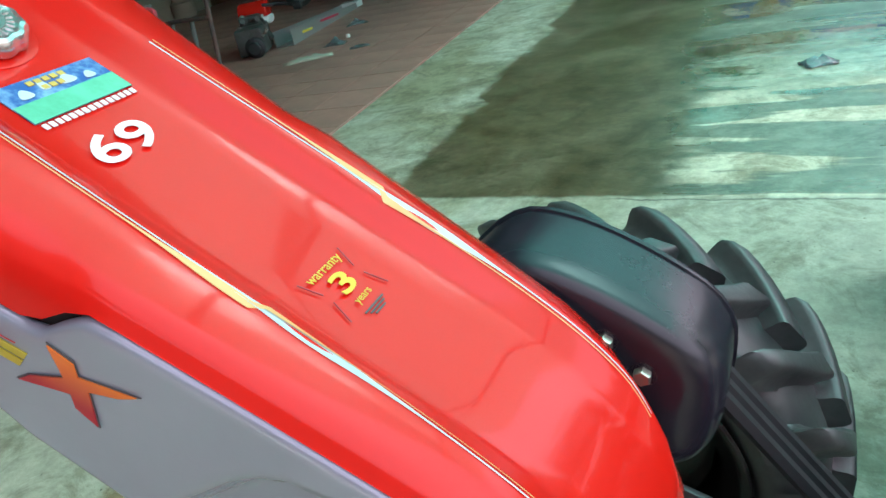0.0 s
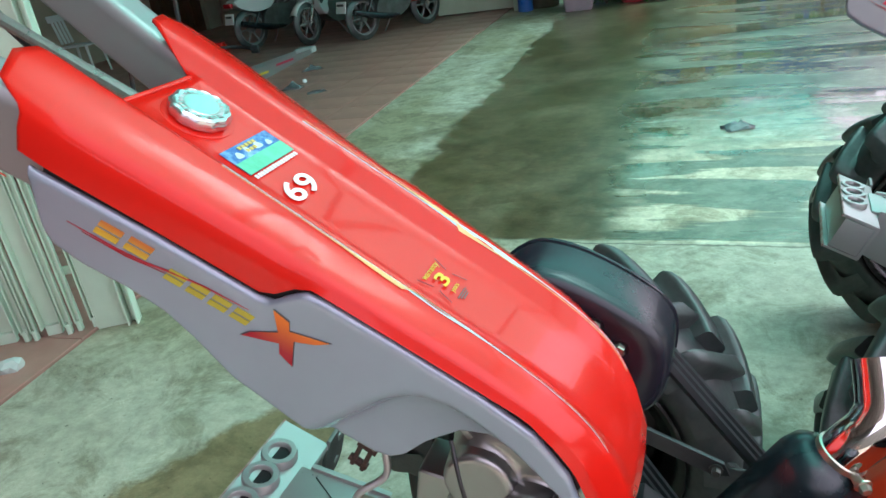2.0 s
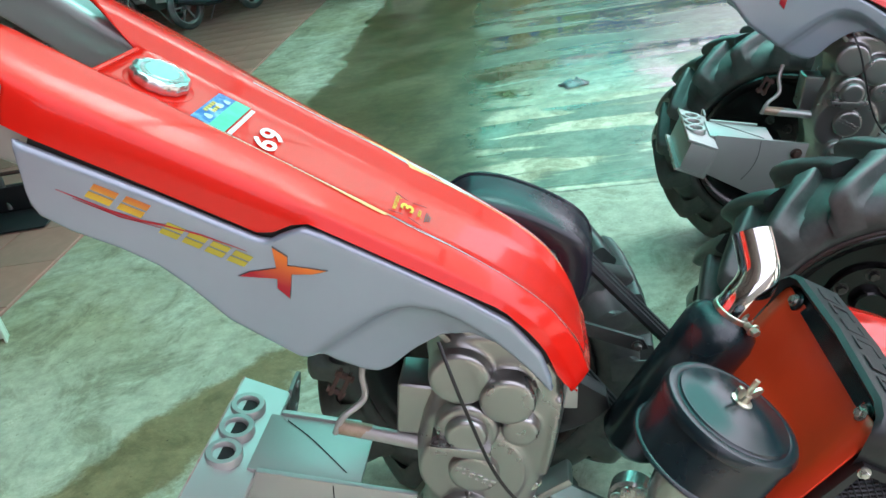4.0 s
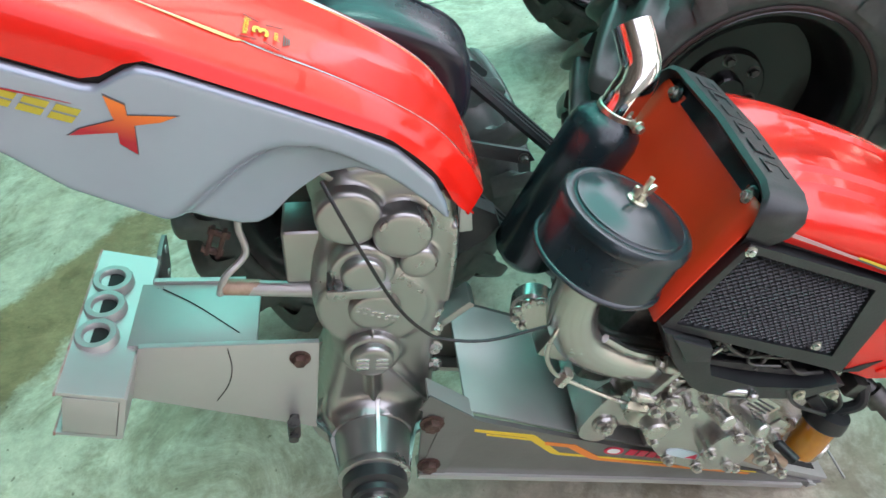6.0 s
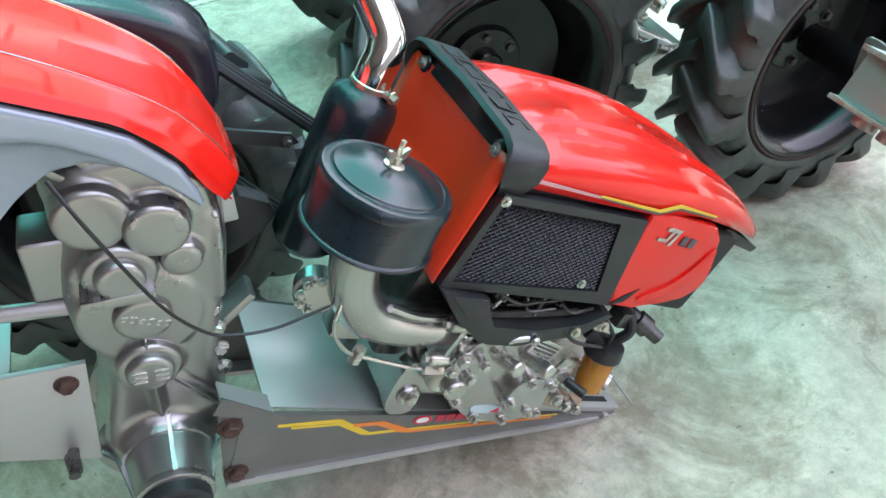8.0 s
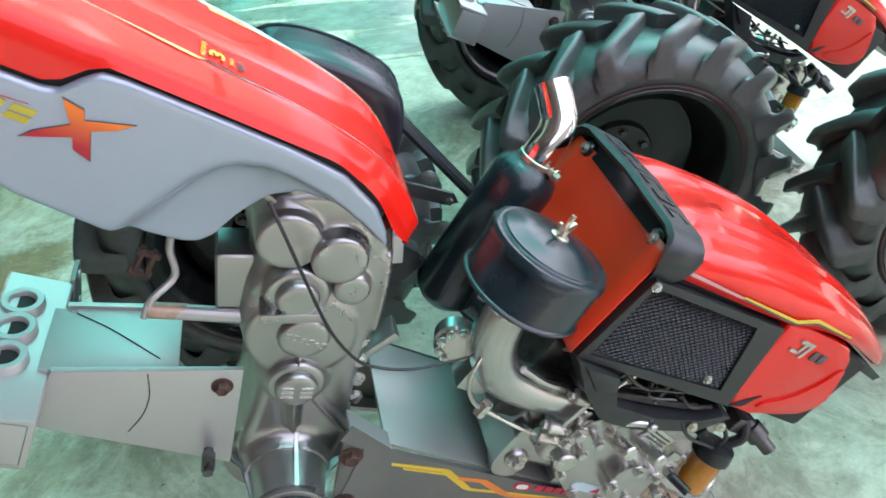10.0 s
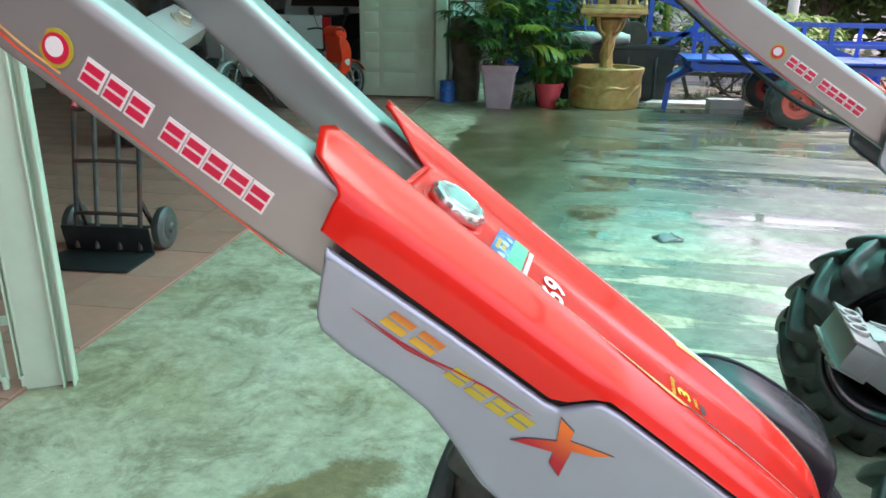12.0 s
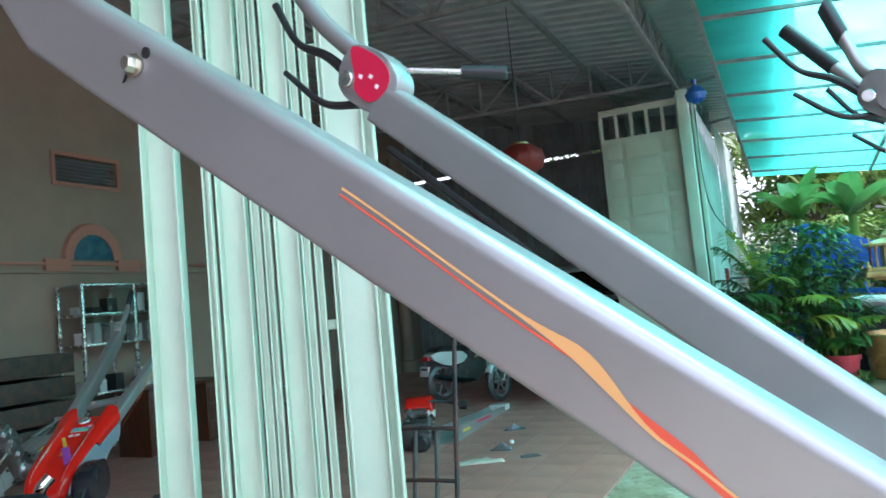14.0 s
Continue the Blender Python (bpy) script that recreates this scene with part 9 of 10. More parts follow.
def scrap(name, m, size, material, label, category, seed):
    """A crumpled piece of plastic or card."""
    rng = random.Random(seed)
    t = thing(name, label, category, m, "litter on the ground")
    bm = bmesh.new()
    n = 6
    g = [[bm.verts.new((size[0] * (i / n - .5) + rng.uniform(-.01, .01), size[1] * (j / n - .5) + rng.uniform(-.01, .01), 0.004 + size[2] * rng.random() * math.sin(math.pi * i / n) * math.sin(math.pi * j / n))) for i in range(n + 1)] for j in range(n + 1)]
    for j in range(n):
        for i in range(n):
            bm.faces.new((g[j][i], g[j][i + 1], g[j + 1][i + 1], g[j + 1][i]))
    ob = part("crumpled_sheet", bm, material, t, smooth=60)
    md = ob.modifiers.new("thick", 'SOLIDIFY')
    md.thickness = 0.002
    return t


scrap("plastic_bottle", pose(-4.12, 6.50, 0.012, 0, 0, 40), (0.24, 0.09, 0.07), M_CLEAR, "crushed clear plastic bottle on the tiles", "bottle", 1)
scrap("plastic_scrap", pose(-3.40, 5.32, 0.012, 0, 0, 40), (0.18, 0.12, 0.03), M_CLEAR, "torn clear plastic scrap on the tiles", "litter", 2)
scrap("plastic_bag", pose(-3.80, 5.55, 0.012, 0, 0, 10), (0.20, 0.16, 0.08), M_CLEAR, "crumpled clear bag on the tiles", "bag", 3)
scrap("cardboard_scrap", pose(-3.78, 5.02, 0.012, 0, 0, 35), (0.46, 0.15, 0.05), mat("cardboard", (0.52, 0.44, 0.36), 0.8), "bent cardboard strip on the tiles", "cardboard", 4)
scrap("plastic_bag", pose(0.30, 3.70, 0.002, 0, 0, 30), (0.16, 0.14, 0.06), M_CLEAR, "clear crumpled plastic bag on the wet concrete", "bag", 5)
cup = thing("bottle_cap", "small white bottle cap on the tiles", "litter", pose(-3.83, 5.83, 0.012), "litter on the ground")
bm = bmesh.new()
lathe(bm, (0, 0, 0), (0, 0, 1), [(0, 0.022), (0.03, 0.022), (0.034, 0.018)], 16)
part("cap_shell", bm, M_WHITE, cup)


# ---- blue farm machines, trailer and stores at the end of the yard ----
M_BLUEW = mat("worn_blue_paint", (0.008, 0.055, 0.42), 0.42, 0, (0.02, 0.07, 0.30), 4, bump=0.05, bscale=30)
M_IRON = mat("rusty_black_iron", (0.045, 0.040, 0.037), 0.6, 0.3, (0.10, 0.06, 0.04), 9, bump=0.2, bscale=50)
M_SACK = mat("white_sack", (0.55, 0.55, 0.52), 0.7, 0, (0.42, 0.42, 0.40), 6, bump=0.3, bscale=18)


def beams(t, name, mt, rows, w=0.06):
    out = []
    for a, b in rows:
        bm = bmesh.new()
        beam(bm, a, b, w)
        out.append(part(name, bm, mt, t))
    return out


def farm_wheel(t, c, r, w, mt_rim, spokes=0):
    bm = bmesh.new()
    x, y, z = c
    lathe(bm, (x, y - w / 2, z), (x, y + 1, z), [(0, r * 0.58), (w * 0.06, r * 0.84), (w * 0.2, r * 0.98), (w * 0.5, r), (w * 0.8, r * 0.98), (w * 0.94, r * 0.84), (w, r * 0.58)], 36, cap=False)
    ty = part("tyre", bm, M_RUBBER, t)
    bm = bmesh.new()
    box(bm, (r * 0.985, 0, 0), (r * 0.06, w * 0.9, r * 0.10), 0.004)
    lug = part("lug", bm, M_RUBBER, ty)
    for i in range(18):
        ob = lug if i == 0 else new("lug", lug.data)
        ob.parent = ty
        ob.matrix_basis = Matrix.Translation((x, y, z)) @ Matrix.Rotation(-2 * math.pi * i / 18, 4, 'Y')
    bm = bmesh.new()
    lathe(bm, (x, y - w * 0.52, z), (x, y + 1, z), [(0.02, r * 0.10), (0.0, r * 0.14), (0.05, r * 0.30), (0.04, r * 0.50), (0.0, r * 0.60), (w * 0.9, r * 0.60)], 32)
    rim = part("rim", bm, mt_rim, ty)
    for i in range(5):
        a = 2 * math.pi * i / 5
        bm = bmesh.new()
        cyl(bm, (x + r * 0.22 * math.cos(a), y - w * 0.55, z + r * 0.22 * math.sin(a)), (x + r * 0.22 * math.cos(a), y - w * 0.40, z + r * 0.22 * math.sin(a)), 0.014, n=8)
        part("wheel_nut", bm, M_IRON, rim)
    return ty


def iron_wheel(t, c, r, w):
    x, y, z = c
    bm = bmesh.new()
    lathe(bm, (x, y - w / 2, z), (x, y + 1, z), [(0, r), (w, r), (w, r * 0.92), (0, r * 0.92), (0, r)], 36, cap=False)
    ring = part("wheel_ring", bm, M_IRON, t)
    for i in range(8):
        a = 2 * math.pi * i / 8
        bm = bmesh.new()
        beam(bm, (x, y, z), (x + r * 0.94 * math.cos(a), y, z + r * 0.94 * math.sin(a)), 0.035)
        part("spoke", bm, M_IRON, ring)
    for i in range(12):
        a = 2 * math.pi * (i + .5) / 12
        bm = bmesh.new()
        box(bm, (x + r * 1.03 * math.cos(a), y, z + r * 1.03 * math.sin(a)), (0.06, w * 1.3, 0.018), 0.003, (0, -math.degrees(a), 25))
        part("grip_bar", bm, M_IRON, ring)
    bm = bmesh.new()
    cyl(bm, (x, y - w, z), (x, y + w, z), 0.06, n=16, bev=0.006)
    part("hub", bm, M_IRON, ring)


# Machine with a long sloping chute on iron wheels.
mach = thing("grain_elevator", "blue farm machine with a long sloping chute on iron wheels", "farm machine", pose(0, 0, 0))
secs = []
for k in range(8):
    f = k / 7
    x, z = 0.30 + 3.6 * f, 1.72 - 1.35 * f
    secs.append([Vector((x, 11.75, z + 0.20)), Vector((x, 11.75, z - 0.12)), Vector((x, 12.35, z - 0.12)), Vector((x, 12.35, z + 0.20)), Vector((x, 12.31, z + 0.20)), Vector((x, 12.31, z - 0.08)), Vector((x, 11.79, z - 0.08)), Vector((x, 11.79, z + 0.20))])
bm = bmesh.new()
loft(bm, secs)
ch = part("chute", bm, M_BLUEW, mach)
for k in range(9):
    f = k / 8
    bm = bmesh.new()
    box(bm, (0.35 + 3.5 * f, 11.735, 1.74 - 1.31 * f), (0.04, 0.03, 0.34), 0.004, (0, 20, 0))
    part("rib", bm, M_BLUEW, ch)
beams(mach, "frame_beam", M_BLUEW, [((-0.2, 11.7, 0.62), (3.6, 11.7, 0.50)), ((-0.2, 12.4, 0.62), (3.6, 12.4, 0.50)), ((0.4, 11.7, 0.60), (0.4, 11.7, 1.62)), ((1.3, 11.7, 0.58), (1.3, 11.7, 1.28)), ((0.4, 12.4, 0.6), (0.4, 12.4, 1.6)),
                                        ((0.4, 11.7, 0.62), (1.3, 11.7, 1.26)), ((2.4, 11.7, 0.54), (2.4, 11.7, 0.84)), ((0.4, 11.7, 1.0), (1.3, 11.7, 1.0))], 0.075)
beams(mach, "frame_beam", M_IRON, [((-0.1, 11.72, 0.42), (3.2, 11.72, 0.36)), ((0.0, 11.7, 0.40), (0.0, 12.4, 0.40)), ((1.9, 11.5, 0.46), (1.9, 12.6, 0.46)), ((0.55, 11.68, 0.62), (0.55, 11.68, 0.05)), ((0.9, 11.68, 0.62), (1.1, 11.68, 0.03))], 0.06)
for y in (11.45, 12.65):
    iron_wheel(mach, (1.9, y, 0.46), 0.44, 0.09)
bm = bmesh.new()
cyl(bm, (0.15, 11.65, 0.95), (0.15, 11.85, 0.95), 0.24, n=28, bev=0.01)
part("pulley", bm, M_IRON, mach)
bm = bmesh.new()
lathe(bm, (0.75, 12.0, 0.62), (0.75, 12.0, 2), [(0, 0.16), (0.02, 0.18), (0.30, 0.18), (0.34, 0.12)], 20)
part("drum", bm, M_IRON, mach)

# A second blue machine behind the palms.
mach2 = thing("rotary_tiller", "blue farm implement with wide side panels behind the palms", "farm machine", pose(-1.1, 13.1, 0, 0, 0, 4))
bm = bmesh.new()
prism(bm, [(-1.0, 1.55), (1.0, 1.35), (1.15, 1.60), (0.6, 1.85), (-0.3, 2.25), (-0.6, 2.20), (-0.1, 1.95), (-1.0, 1.75)], -0.3, 0.3, 0.02)
part("panel", bm, M_BLUEW, mach2)
beams(mach2, "frame_beam", M_BLUEW, [((-1.2, -0.35, 1.45), (1.3, -0.35, 1.30)), ((-1.2, -0.35, 1.15), (1.3, -0.35, 1.0)), ((-1.0, -0.35, 0.1), (-1.0, -0.35, 1.6)), ((1.1, -0.35, 0.1), (1.1, -0.35, 1.5)), ((0, -0.35, 0.9), (0, -0.35, 1.5)), ((-1.0, 0.3, 0.1), (-1.0, 0.3, 1.6)), ((1.1, 0.3, 0.1), (1.1, 0.3, 1.5))], 0.08)
for s in (-1, 1):
    farm_wheel(mach2, (s * 0.75, 0.0, 0.40), 0.40, 0.18, M_BLUEW)
for k in range(5):
    bm = bmesh.new()
    tube(bm, [(-0.8 + 0.4 * k, -0.35, 1.2), (-0.78 + 0.4 * k, -0.55, 1.0), (-0.7 + 0.4 * k, -0.45, 0.8)], 0.02, 6, k=4)
    part("tine", bm, M_YELLOW if k == 0 else M_BLUEW, mach2)

# Trailer with twin tyres on red rims.
trailer = thing("farm_trailer", "blue farm trailer on black tyres with red rims", "trailer", pose(0, 0, 0))
for y in (8.80, 9.08):
    farm_wheel(trailer, (2.08, y, 0.31), 0.31, 0.20, M_REDRIM)
for y in (10.6, 10.88):
    farm_wheel(trailer, (2.08, y, 0.31), 0.31, 0.20, M_REDRIM)
bm = bmesh.new()
cyl(bm, (2.08, 8.7, 0.31), (2.08, 11.0, 0.31), 0.035, n=12)
part("axle", bm, M_IRON, trailer)
beams(trailer, "chassis_beam", M_BLUEW, [((0.9, 9.3, 0.66), (4.8, 9.3, 0.66)), ((0.9, 10.5, 0.66), (4.8, 10.5, 0.66)), ((0.9, 9.2, 0.70), (0.9, 10.6, 0.70)), ((2.08, 9.2, 0.58), (2.08, 10.6, 0.58)), ((4.7, 9.2, 0.70), (4.7, 10.6, 0.70)), ((2.08, 9.3, 0.62), (2.08, 9.3, 0.32)), ((2.08, 10.5, 0.62), (2.08, 10.5, 0.32))], 0.09)
for k in range(9):
    bm = bmesh.new()
    box(bm, (1.0 + 0.44 * k, 9.9, 0.755), (0.42, 1.44, 0.03), 0.004)
    part("deck_plank", bm, M_BLUEW, trailer)
for y in (9.2, 10.6):
    for k in range(6):
        bm = bmesh.new()
        beam(bm, (1.0 + 0.72 * k, y, 0.76), (1.0 + 0.72 * k, y, 1.22), 0.05)
        part("stake", bm, M_BLUEW, trailer)
    for z in (0.96, 1.20):
        bm = bmesh.new()
        beam(bm, (0.96, y, z), (4.7, y, z), 0.045)
        part("side_rail", bm, M_BLUEW, trailer)
beams(trailer, "drawbar", M_BLUEW, [((0.9, 9.5, 0.62), (-0.25 + 0.9, 9.9, 0.44)), ((0.9, 10.3, 0.62), (0.65, 9.9, 0.44)), ((0.66, 9.9, 0.46), (0.62, 9.9, 0.03))], 0.07)

trough = thing("feed_trough", "long black trough on the ground behind the golden basin", "trough", pose(-0.15, 11.25, 0, 0, 0, 3))
bm = bmesh.new()
loft(bm, [[Vector((x * k, y * k2, z)) for x, y in ((-0.85, -0.28), (0.95, -0.28), (0.95, 0.28), (-0.85, 0.28))] for k, k2, z in ((0.9, 0.8, 0.0), (1.0, 1.0, 0.78), (1.03, 1.05, 0.80), (1.03, 1.05, 0.84), (0.97, 0.92, 0.84), (0.95, 0.88, 0.70))])
part("trough_body", bm, M_BLACKP, trough, smooth=20)
for k in range(4):
    bm = bmesh.new()
    box(bm, (-0.6 + 0.42 * k, -0.285, 0.42), (0.04, 0.03, 0.74), 0.006, (-6, 0, 0))
    part("rib", bm, M_BLACKP, trough)
sacks = []
for k, (x, y, rz) in enumerate(((-0.62, 11.22, 10), (-0.20, 11.30, -8))):
    sk = thing("sack", "full white woven sack lying on the black trough", "sack", pose(x, y, 0.84, 0, 0, rz), "sacks on the trough")
    bm = bmesh.new()
    rng = random.Random(40 + k)
    rings = []
    for i in range(9):
        f = i / 8
        r = 0.11 * math.sin(math.pi * (0.08 + 0.84 * f)) ** 0.5
        rings.append([Vector((-0.30 + 0.60 * f, 1.7 * r * math.cos(a), max(0.0, 0.09 + r * math.sin(a) + rng.uniform(-.01, .01)))) for a in [2 * math.pi * j / 14 for j in range(14)]])
    loft(bm, rings)
    part("sack_body", bm, M_SACK, sk, smooth=60)

block = thing("concrete_block", "pale concrete block on the wet ground", "block", pose(1.52, 10.55, 0, 0, 0, 12))
bm = bmesh.new()
box(bm, (0, 0, 0.07), (0.50, 0.22, 0.14), 0.012)
part("block_body", bm, M_PAPER, block)
for k in range(3):
    pk = thing("plank", "weathered grey plank lying on the ground", "plank", pose(0.85 + 0.05 * k, 10.75 + 0.16 * k, 0.0, 0, 0, 4 + 3 * k), "planks on the ground")
    bm = bmesh.new()
    box(bm, (0, 0, 0.02), (0.9, 0.14, 0.035), 0.004)
    part("board", bm, M_SACK, pk)
for k, (x, y, r) in enumerate(((-2.19, 0.88, 0.05), (-1.05, 1.9, 0.014))):
    st = thing("stone", "small rough broken concrete stone on the ground", "stone", pose(x, y, 0, 0, 0, 40 * k), "stones on the ground")
    bm = bmesh.new()
    bmesh.ops.create_icosphere(bm, subdivisions=2, radius=r)
    rng = random.Random(k)
    for v in bm.verts:
        v.co *= rng.uniform(0.8, 1.15)
        v.co.z = max(-r * 0.35, v.co.z * 0.75) + r * 0.35
    part("stone_body", bm, M_SACK, st, smooth=20)

# White paper tag with dark print, hung from the second machine's handle.
banner = thing("hanging_tag", "white paper tag with dark print, hung from a tractor handle", "tag", pose(-0.437, 1.155, 1.618, 0, 0, 4))
bm = bmesh.new()
n = 8
grid = [[bm.verts.new(((-0.042 + 0.084 * i / n) * (1.10 - 0.25 * j / n), 0.004 * math.sin(i * 1.3) + 0.003 * math.sin(j * 0.9), 0.155 * j / n)) for i in range(n + 1)] for j in range(n + 1)]
for j in range(n):
    for i in range(n):
        bm.faces.new((grid[j][i], grid[j][i + 1], grid[j + 1][i + 1], grid[j + 1][i]))
cl = part("paper", bm, M_WHITE, banner, smooth=80)
md = cl.modifiers.new("thick", 'SOLIDIFY')
md.thickness = 0.001
for x, z, w, h in ((-0.016, 0.128, 0.010, 0.016), (0.000, 0.127, 0.012, 0.016), (0.016, 0.124, 0.009, 0.014), (-0.006, 0.104, 0.010, 0.013), (0.010, 0.103, 0.012, 0.013), (0.006, 0.084, 0.010, 0.012)):
    bm = bmesh.new()
    box(bm, (x, -0.009, z), (w, 0.001, h))
    part("print_bar", bm, M_BAR, cl)
bm = bmesh.new()
cyl(bm, (0, 0, 0.15), (0.0, 0.02, 0.24), 0.0015, n=6)
part("string", bm, M_CABLE, banner)
cab = thing("hanging_cable", "thin black cable hanging down the sheet wall", "cable", pose(0, 0, 0))
bm = bmesh.new()
tube(bm, [(-2.42, 9.75, 4.3), (-2.44, 9.85, 3.0), (-2.36, 9.9, 2.4), (-2.05, 9.95, 1.9), (-1.95, 9.95, 1.5)], 0.008, 6)
part("cable_run", bm, M_CABLE, cab)
bag = thing("blue_bag", "small blue plastic bag tied at the eave corner", "bag", pose(-2.35, 9.55, 4.12))
bm = bmesh.new()
lathe(bm, (0, 0, -0.22), (0, 0, 1), [(0, 0.03), (0.05, 0.10), (0.14, 0.13), (0.22, 0.08), (0.26, 0.02), (0.34, 0.03)], 14)
for v in bm.verts:
    v.co.x *= 1.0 + 0.2 * math.sin(9 * v.co.z + 3)
part("bag_body", bm, M_BLUE, bag)

# ---- far side: pale house, trees and bananas ----
house = thing("house", "pale lilac house with lap siding behind the yard", "house", pose(0.9, 22.0, 0, 0, 0, -4))
bm = bmesh.new()
box(bm, (0, 1.5, 1.9), (6.0, 3.0, 3.8), 0.02)
wl = part("wall", bm, M_PALE, house)
for k in range(12):
    bm = bmesh.new()
    box(bm, (0, -0.015, 0.2 + 0.30 * k), (6.0, 0.03, 0.025), 0.004)
    part("siding_lap", bm, M_PALE, wl)
bm = bmesh.new()
prism(bm, [(-3.4, 3.78), (3.4, 3.78), (3.0, 4.4), (-3.0, 4.4)], -0.7, 3.7, 0.02)
part("roof", bm, M_ROOF, house)
for x in (-1.4, 1.4):
    bm = bmesh.new()
    box(bm, (x, -0.03, 2.4), (1.0, 0.06, 1.3), 0.01)
    wf = part("window", bm, M_WHITE, house)
    bm = bmesh.new()
    box(bm, (x, -0.065, 2.4), (0.84, 0.012, 1.14), 0.004)
    part("pane", bm, M_GLASSD, wf)
bm = bmesh.new()
lathe(bm, (2.30, -0.35, 0), (2.30, -0.35, 1), [(0, 0.24), (0.1, 0.24), (0.12, 0.20), (3.4, 0.19), (3.44, 0.26), (3.76, 0.26)], 24)
part("column", bm, M_PALE, house)
pole = thing("street_pole", "grey concrete pole beside the house", "pole", pose(3.8, 18.0, 0))
bm = bmesh.new()
cyl(bm, (0, 0, 0), (0, 0, 7.0), 0.13, 0.09, n=16)
part("pole_shaft", bm, M_PAPER, pole)

banana(pose(-0.75, 14.2, 0.15), 10, 1.7, "broad-leaved banana plant behind the blue machines", 21, 2.3)
banana(pose(-1.75, 15.8, 0), 11, 1.7, "broad-leaved banana plant at the end of the yard", 22, 2.6)
banana(pose(0.9, 16.2, 0), 8, 1.6, "pale green banana plant behind the blue machines", 23)
for i, (x, y, h, c, mt) in enumerate(((-1.7, 20.5, 5.6, 1.7, M_LEAFG), (5.6, 22.5, 3.5, 1.5, M_LEAFD), (7.4, 22.0, 3.8, 1.7, M_LEAFD), (-5.5, 19.0, 6.5, 2.4, M_LEAFD), (9.8, 20.5, 4.4, 2.2, M_LEAFD), (13.5, 17.0, 4.6, 2.2, M_LEAFG), (14.0, 11.5, 6.0, 2.6, M_LEAFD), (8.6, 26.0, 4.8, 2.4, M_LEAFG), (15.0, 5.0, 6.5, 2.8, M_LEAFG))):
    tree(pose(x, y, 0, 0, 0, 47 * i), h, c, 4600, 0.32, mt, ("leafy green tree behind the yard" if mt is M_LEAFG else "dark green tree behind the yard"), 60 + i)
for i, (x, y) in enumerate(((-0.1, 15.4), (-1.9, 15.6), (1.9, 15.2), (3.6, 16.5), (-2.2, 17.2), (-1.0, 17.6), (0.4, 17.0))):
    bush(pose(x, y, 0, 0, 0, 33 * i), 900, 0.9, 2.6 if i > 3 else (1.9 if i < 2 else 1.3), 0.30, M_LEAFG if i % 2 else M_LEAF, "dense leafy shrub at the end of the yard", 80 + i)
# Far belt of trees all round; the unseen stretch is added to cut skylight.
rng = random.Random(7)
bm = bmesh.new()
for i in range(9000):
    a = rng.uniform(radians(-70), radians(130))
    r = rng.uniform(30, 44)
    z = rng.random() ** 0.8 * (4.2 + 1.4 * math.sin(a * 7) + 1.2 * math.sin(a * 17 + 1))
    blade(bm, (r * math.cos(a), r * math.sin(a), z), (rng.gauss(0, 1), rng.gauss(0, 1), rng.uniform(-.3, .6)), (0, 0, 1), rng.uniform(1.0, 1.9), 0.9, 0.3, 2)
far = part("tree_belt", bm, M_LEAFD)
tagged(far, "far belt of green trees, most of it added out of view", "trees", kind="stuff")

# ---- inside, beyond the folded gate ----
indoor = copy_thing(tractor, pose(-3.80, 1.17, 0, 0, 0, -52) @ pose(0, 0, 0.517, 0, 20, 0))
tagged(indoor, "red walking tractor on the tiled floor behind the gate")
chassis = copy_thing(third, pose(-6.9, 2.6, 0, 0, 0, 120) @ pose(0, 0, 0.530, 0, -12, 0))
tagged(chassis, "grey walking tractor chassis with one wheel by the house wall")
tag = thing("plastic_tag", "purple and yellow plastic tag lying on a red hood", "tag", pose(-3.79, 1.20, 0, 0, 0, -52) @ pose(0, 0, 0.517, 0, 20, 0))
bm = bmesh.new()
box(bm, (-0.22, 0.0, 0.350), (0.17, 0.034, 0.012), 0.004, (0, 0, 24))
part("tag_body", bm, M_PURPLE, tag)
bm = bmesh.new()
box(bm, (-0.35, -0.055, 0.350), (0.11, 0.016, 0.010), 0.003, (0, 0, 24))
part("tag_tail", bm, M_YELLOW, tag)

M_PANE = mat("clear_glass", (0.9, 0.95, 0.93), 0.02, trans=1.0)
cabinet = thing("display_cabinet", "glass display cabinet with aluminium frame, full of small parts", "cabinet", BM @ pose(HX + 0.30, 4.2, 0.01))
for y in (-0.75, 0.0, 0.75):
    for x in (-0.22, 0.22):
        bm = bmesh.new()
        box(bm, (x, y, 1.05), (0.04, 0.04, 2.1), 0.004)
        part("frame_post", bm, M_BRIGHT, cabinet)
for z in (0.75, 1.35, 1.72, 2.08):
    bm = bmesh.new()
    box(bm, (0, 0, z), (0.46, 1.52, 0.03), 0.004)
    part("shelf", bm, M_BRIGHT, cabinet)
for k in range(2):
    bm = bmesh.new()
    box(bm, (0.235, -0.375 + 0.75 * k, 1.73), (0.006, 0.70, 0.64))
    gp = part("glass_pane", bm, M_PANE, cabinet)
    gp.visible_shadow = False
rng = random.Random(17)
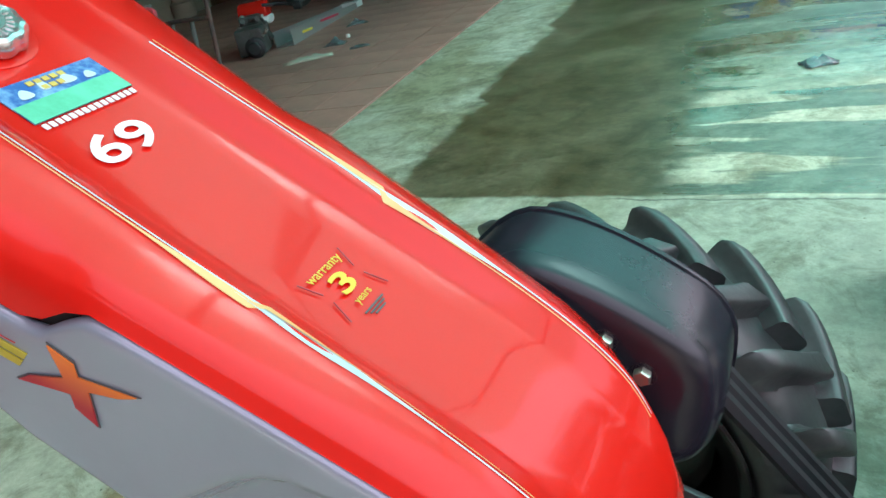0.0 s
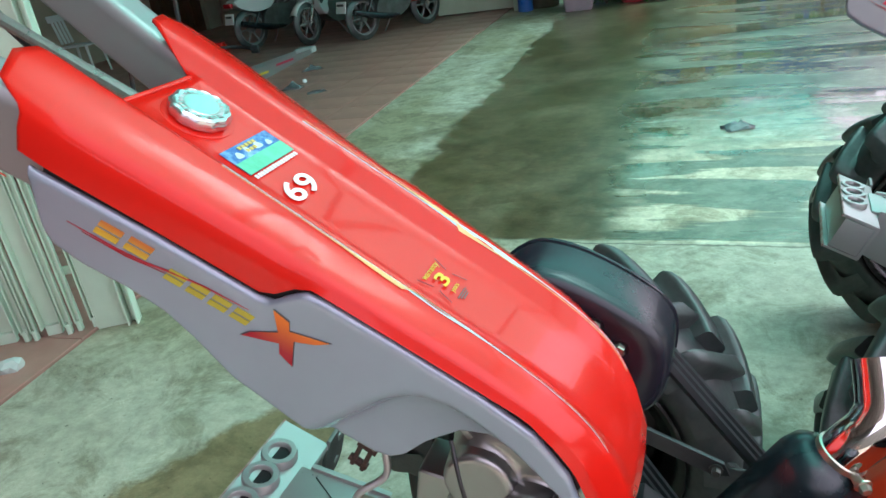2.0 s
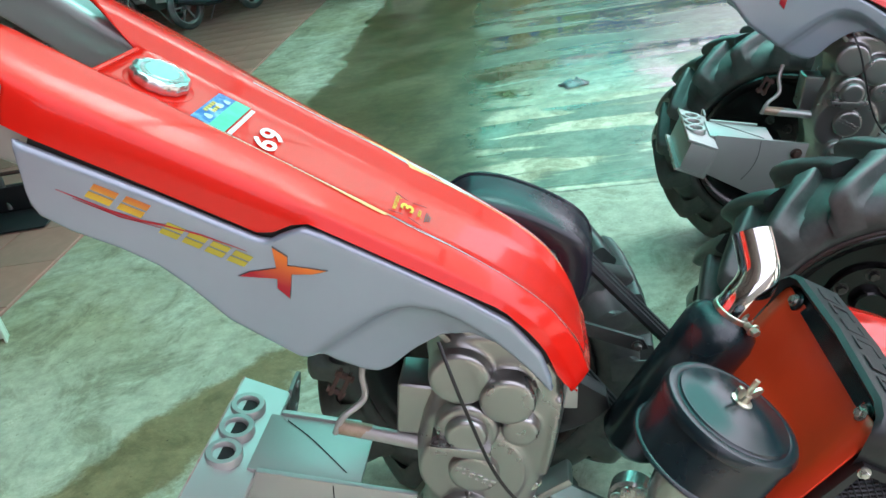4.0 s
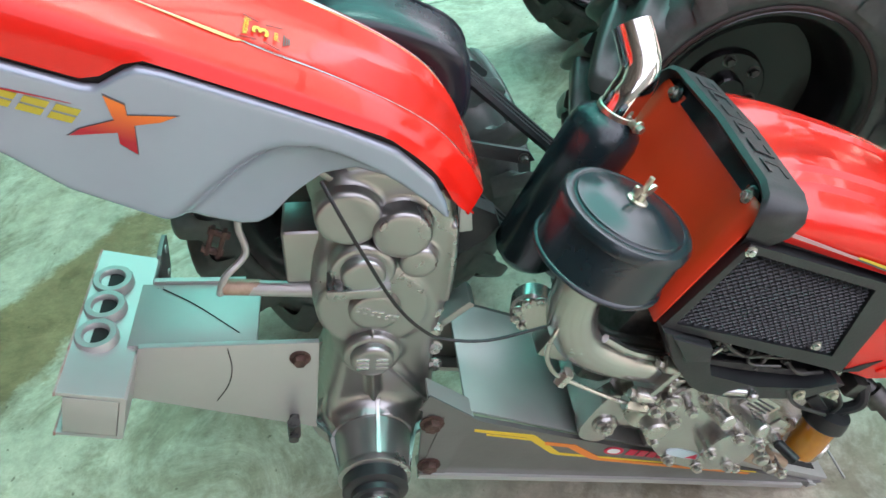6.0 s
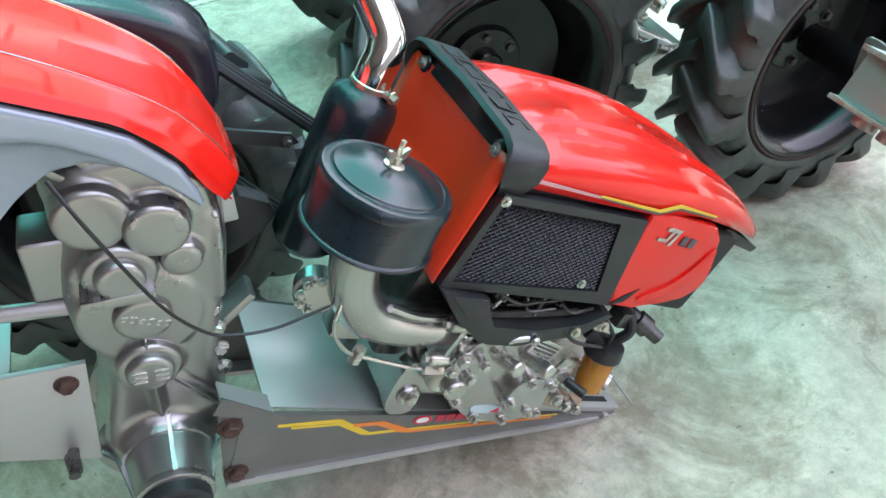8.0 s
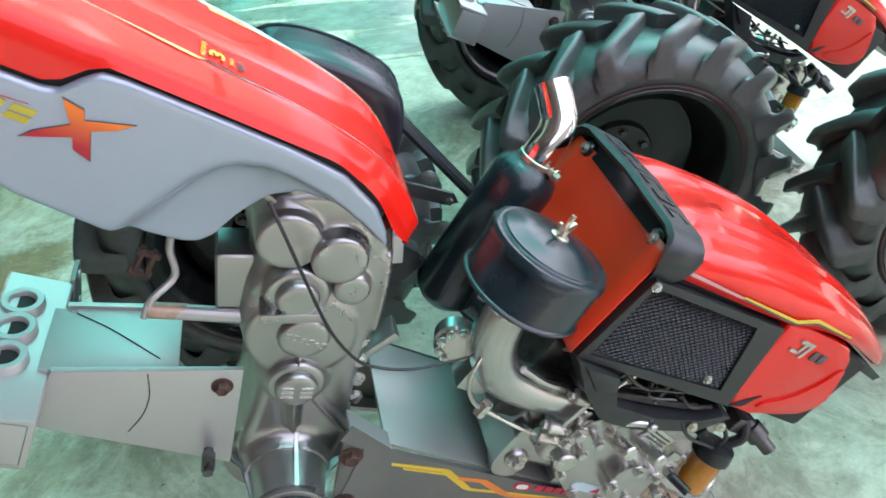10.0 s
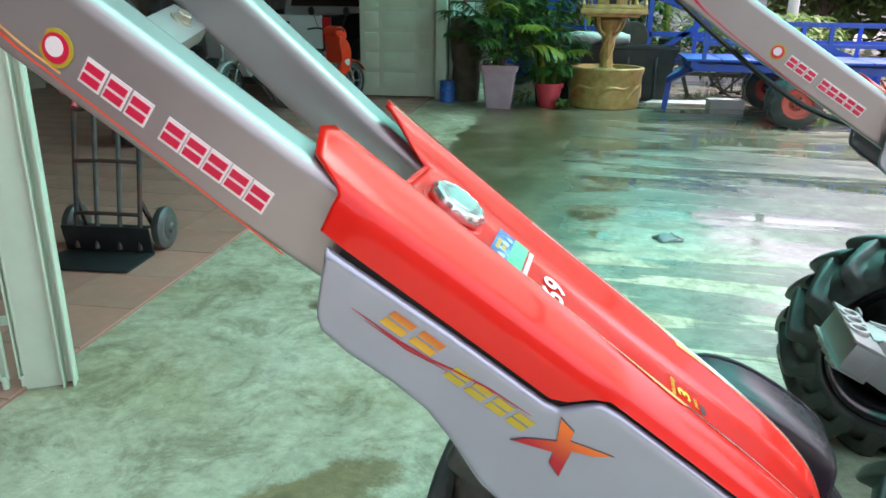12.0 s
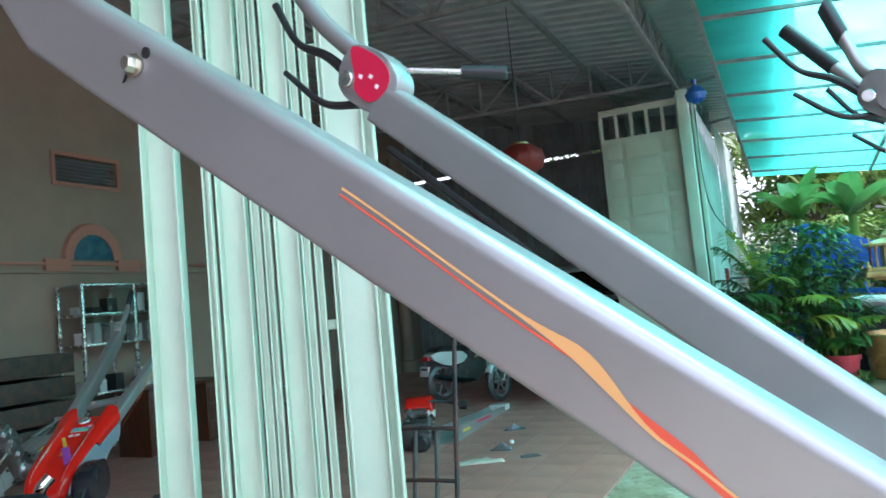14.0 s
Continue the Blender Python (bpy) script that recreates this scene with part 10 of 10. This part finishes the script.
for z in (0.765, 1.365, 1.735):
    for k in range(7):
        y = -0.62 + 0.205 * k
        if abs(y) < 0.06:
            continue
        it = thing("parts_box", "small carton of spare parts on a cabinet shelf", "box", BM @ pose(HX + 0.30 + rng.uniform(-.05, .05), 4.2 + y, z + 0.01, 0, 0, rng.uniform(-12, 12)), "cartons in the cabinet")
        w, h = rng.uniform(0.09, 0.16), rng.uniform(0.08, 0.26)
        bm = bmesh.new()
        box(bm, (0, 0, h / 2), (rng.uniform(0.10, 0.2), w, h), 0.004)
        part("carton", bm, rng.choice((M_PAPER, M_BLACKP, M_SACK, M_CLAY, M_WHITE)), it)
desk = thing("desk", "dark red wooden desk before the display cabinet", "desk", BM @ pose(HX + 1.05, 4.25, 0.01))
bm = bmesh.new()
box(bm, (0, 0, 0.76), (0.60, 1.25, 0.04), 0.006)
part("desktop", bm, M_WOOD, desk)
for y in (-0.45, 0.45):
    bm = bmesh.new()
    box(bm, (0, y, 0.37), (0.54, 0.32, 0.74), 0.006)
    pd = part("pedestal", bm, M_WOOD, desk)
    for k in range(3):
        bm = bmesh.new()
        box(bm, (0.275, y, 0.15 + 0.22 * k), (0.02, 0.27, 0.19), 0.005)
        dr = part("drawer", bm, M_WOOD, pd)
bin_ = thing("machine_crate", "dark wooden crate of machine parts by the house wall", "crate", BM @ pose(HX + 0.45, 2.5, 0.01))
for k in range(5):
    bm = bmesh.new()
    box(bm, (0, 0, 0.15 + 0.26 * k), (0.70, 1.2, 0.22), 0.01)
    part("board", bm, M_IRON, bin_)

# ---- tiles of the workshop floor: the nearest are parts, the rest one mesh ----
def tile_mesh(name, size):
    bm = bmesh.new()
    v = box(bm, (0, 0, 0), (size, size, 0.012))
    for q in bm.verts:
        if q.co.z > 0:
            q.co.x *= 0.994
            q.co.y *= 0.994
    me = bpy.data.meshes.new(name)
    bm.to_mesh(me)
    bm.free()
    me.materials.append(M_TILE)
    return me


random.seed(11)
tile = tile_mesh("tile", 0.397)
rest = bmesh.new()
for i in range(28):
    for j in range(-18, 32):
        x, y = -0.2 - 0.4 * i, 0.2 + 0.4 * j
        if x < -6.7 or y > 12.7:
            continue
        dz, ax, ay = random.uniform(-0.0005, 0.0005), random.uniform(-0.06, 0.06), random.uniform(-0.06, 0.06)
        if i < 11 and -1 <= j < 24:
            ob = new("tile", tile)
            ob.parent = floor
            ob.matrix_basis = pose(x, y, 0.0075 + dz, ax, ay, 0)
        else:
            c = [rest.verts.new((x + sx * 0.195, y + sy * 0.195, 0.0135 + dz)) for sx, sy in ((-1, -1), (1, -1), (1, 1), (-1, 1))]
            d = [rest.verts.new((x + sx * 0.1965, y + sy * 0.1965, 0.004)) for sx, sy in ((-1, -1), (1, -1), (1, 1), (-1, 1))]
            rest.faces.new(c)
            for k in range(4):
                rest.faces.new((d[k], d[(k + 1) % 4], c[(k + 1) % 4], c[k]))
ob = part("tile_field", rest, M_TILE, floor)
tagged(ob, "terracotta floor tiles", kind="stuff")
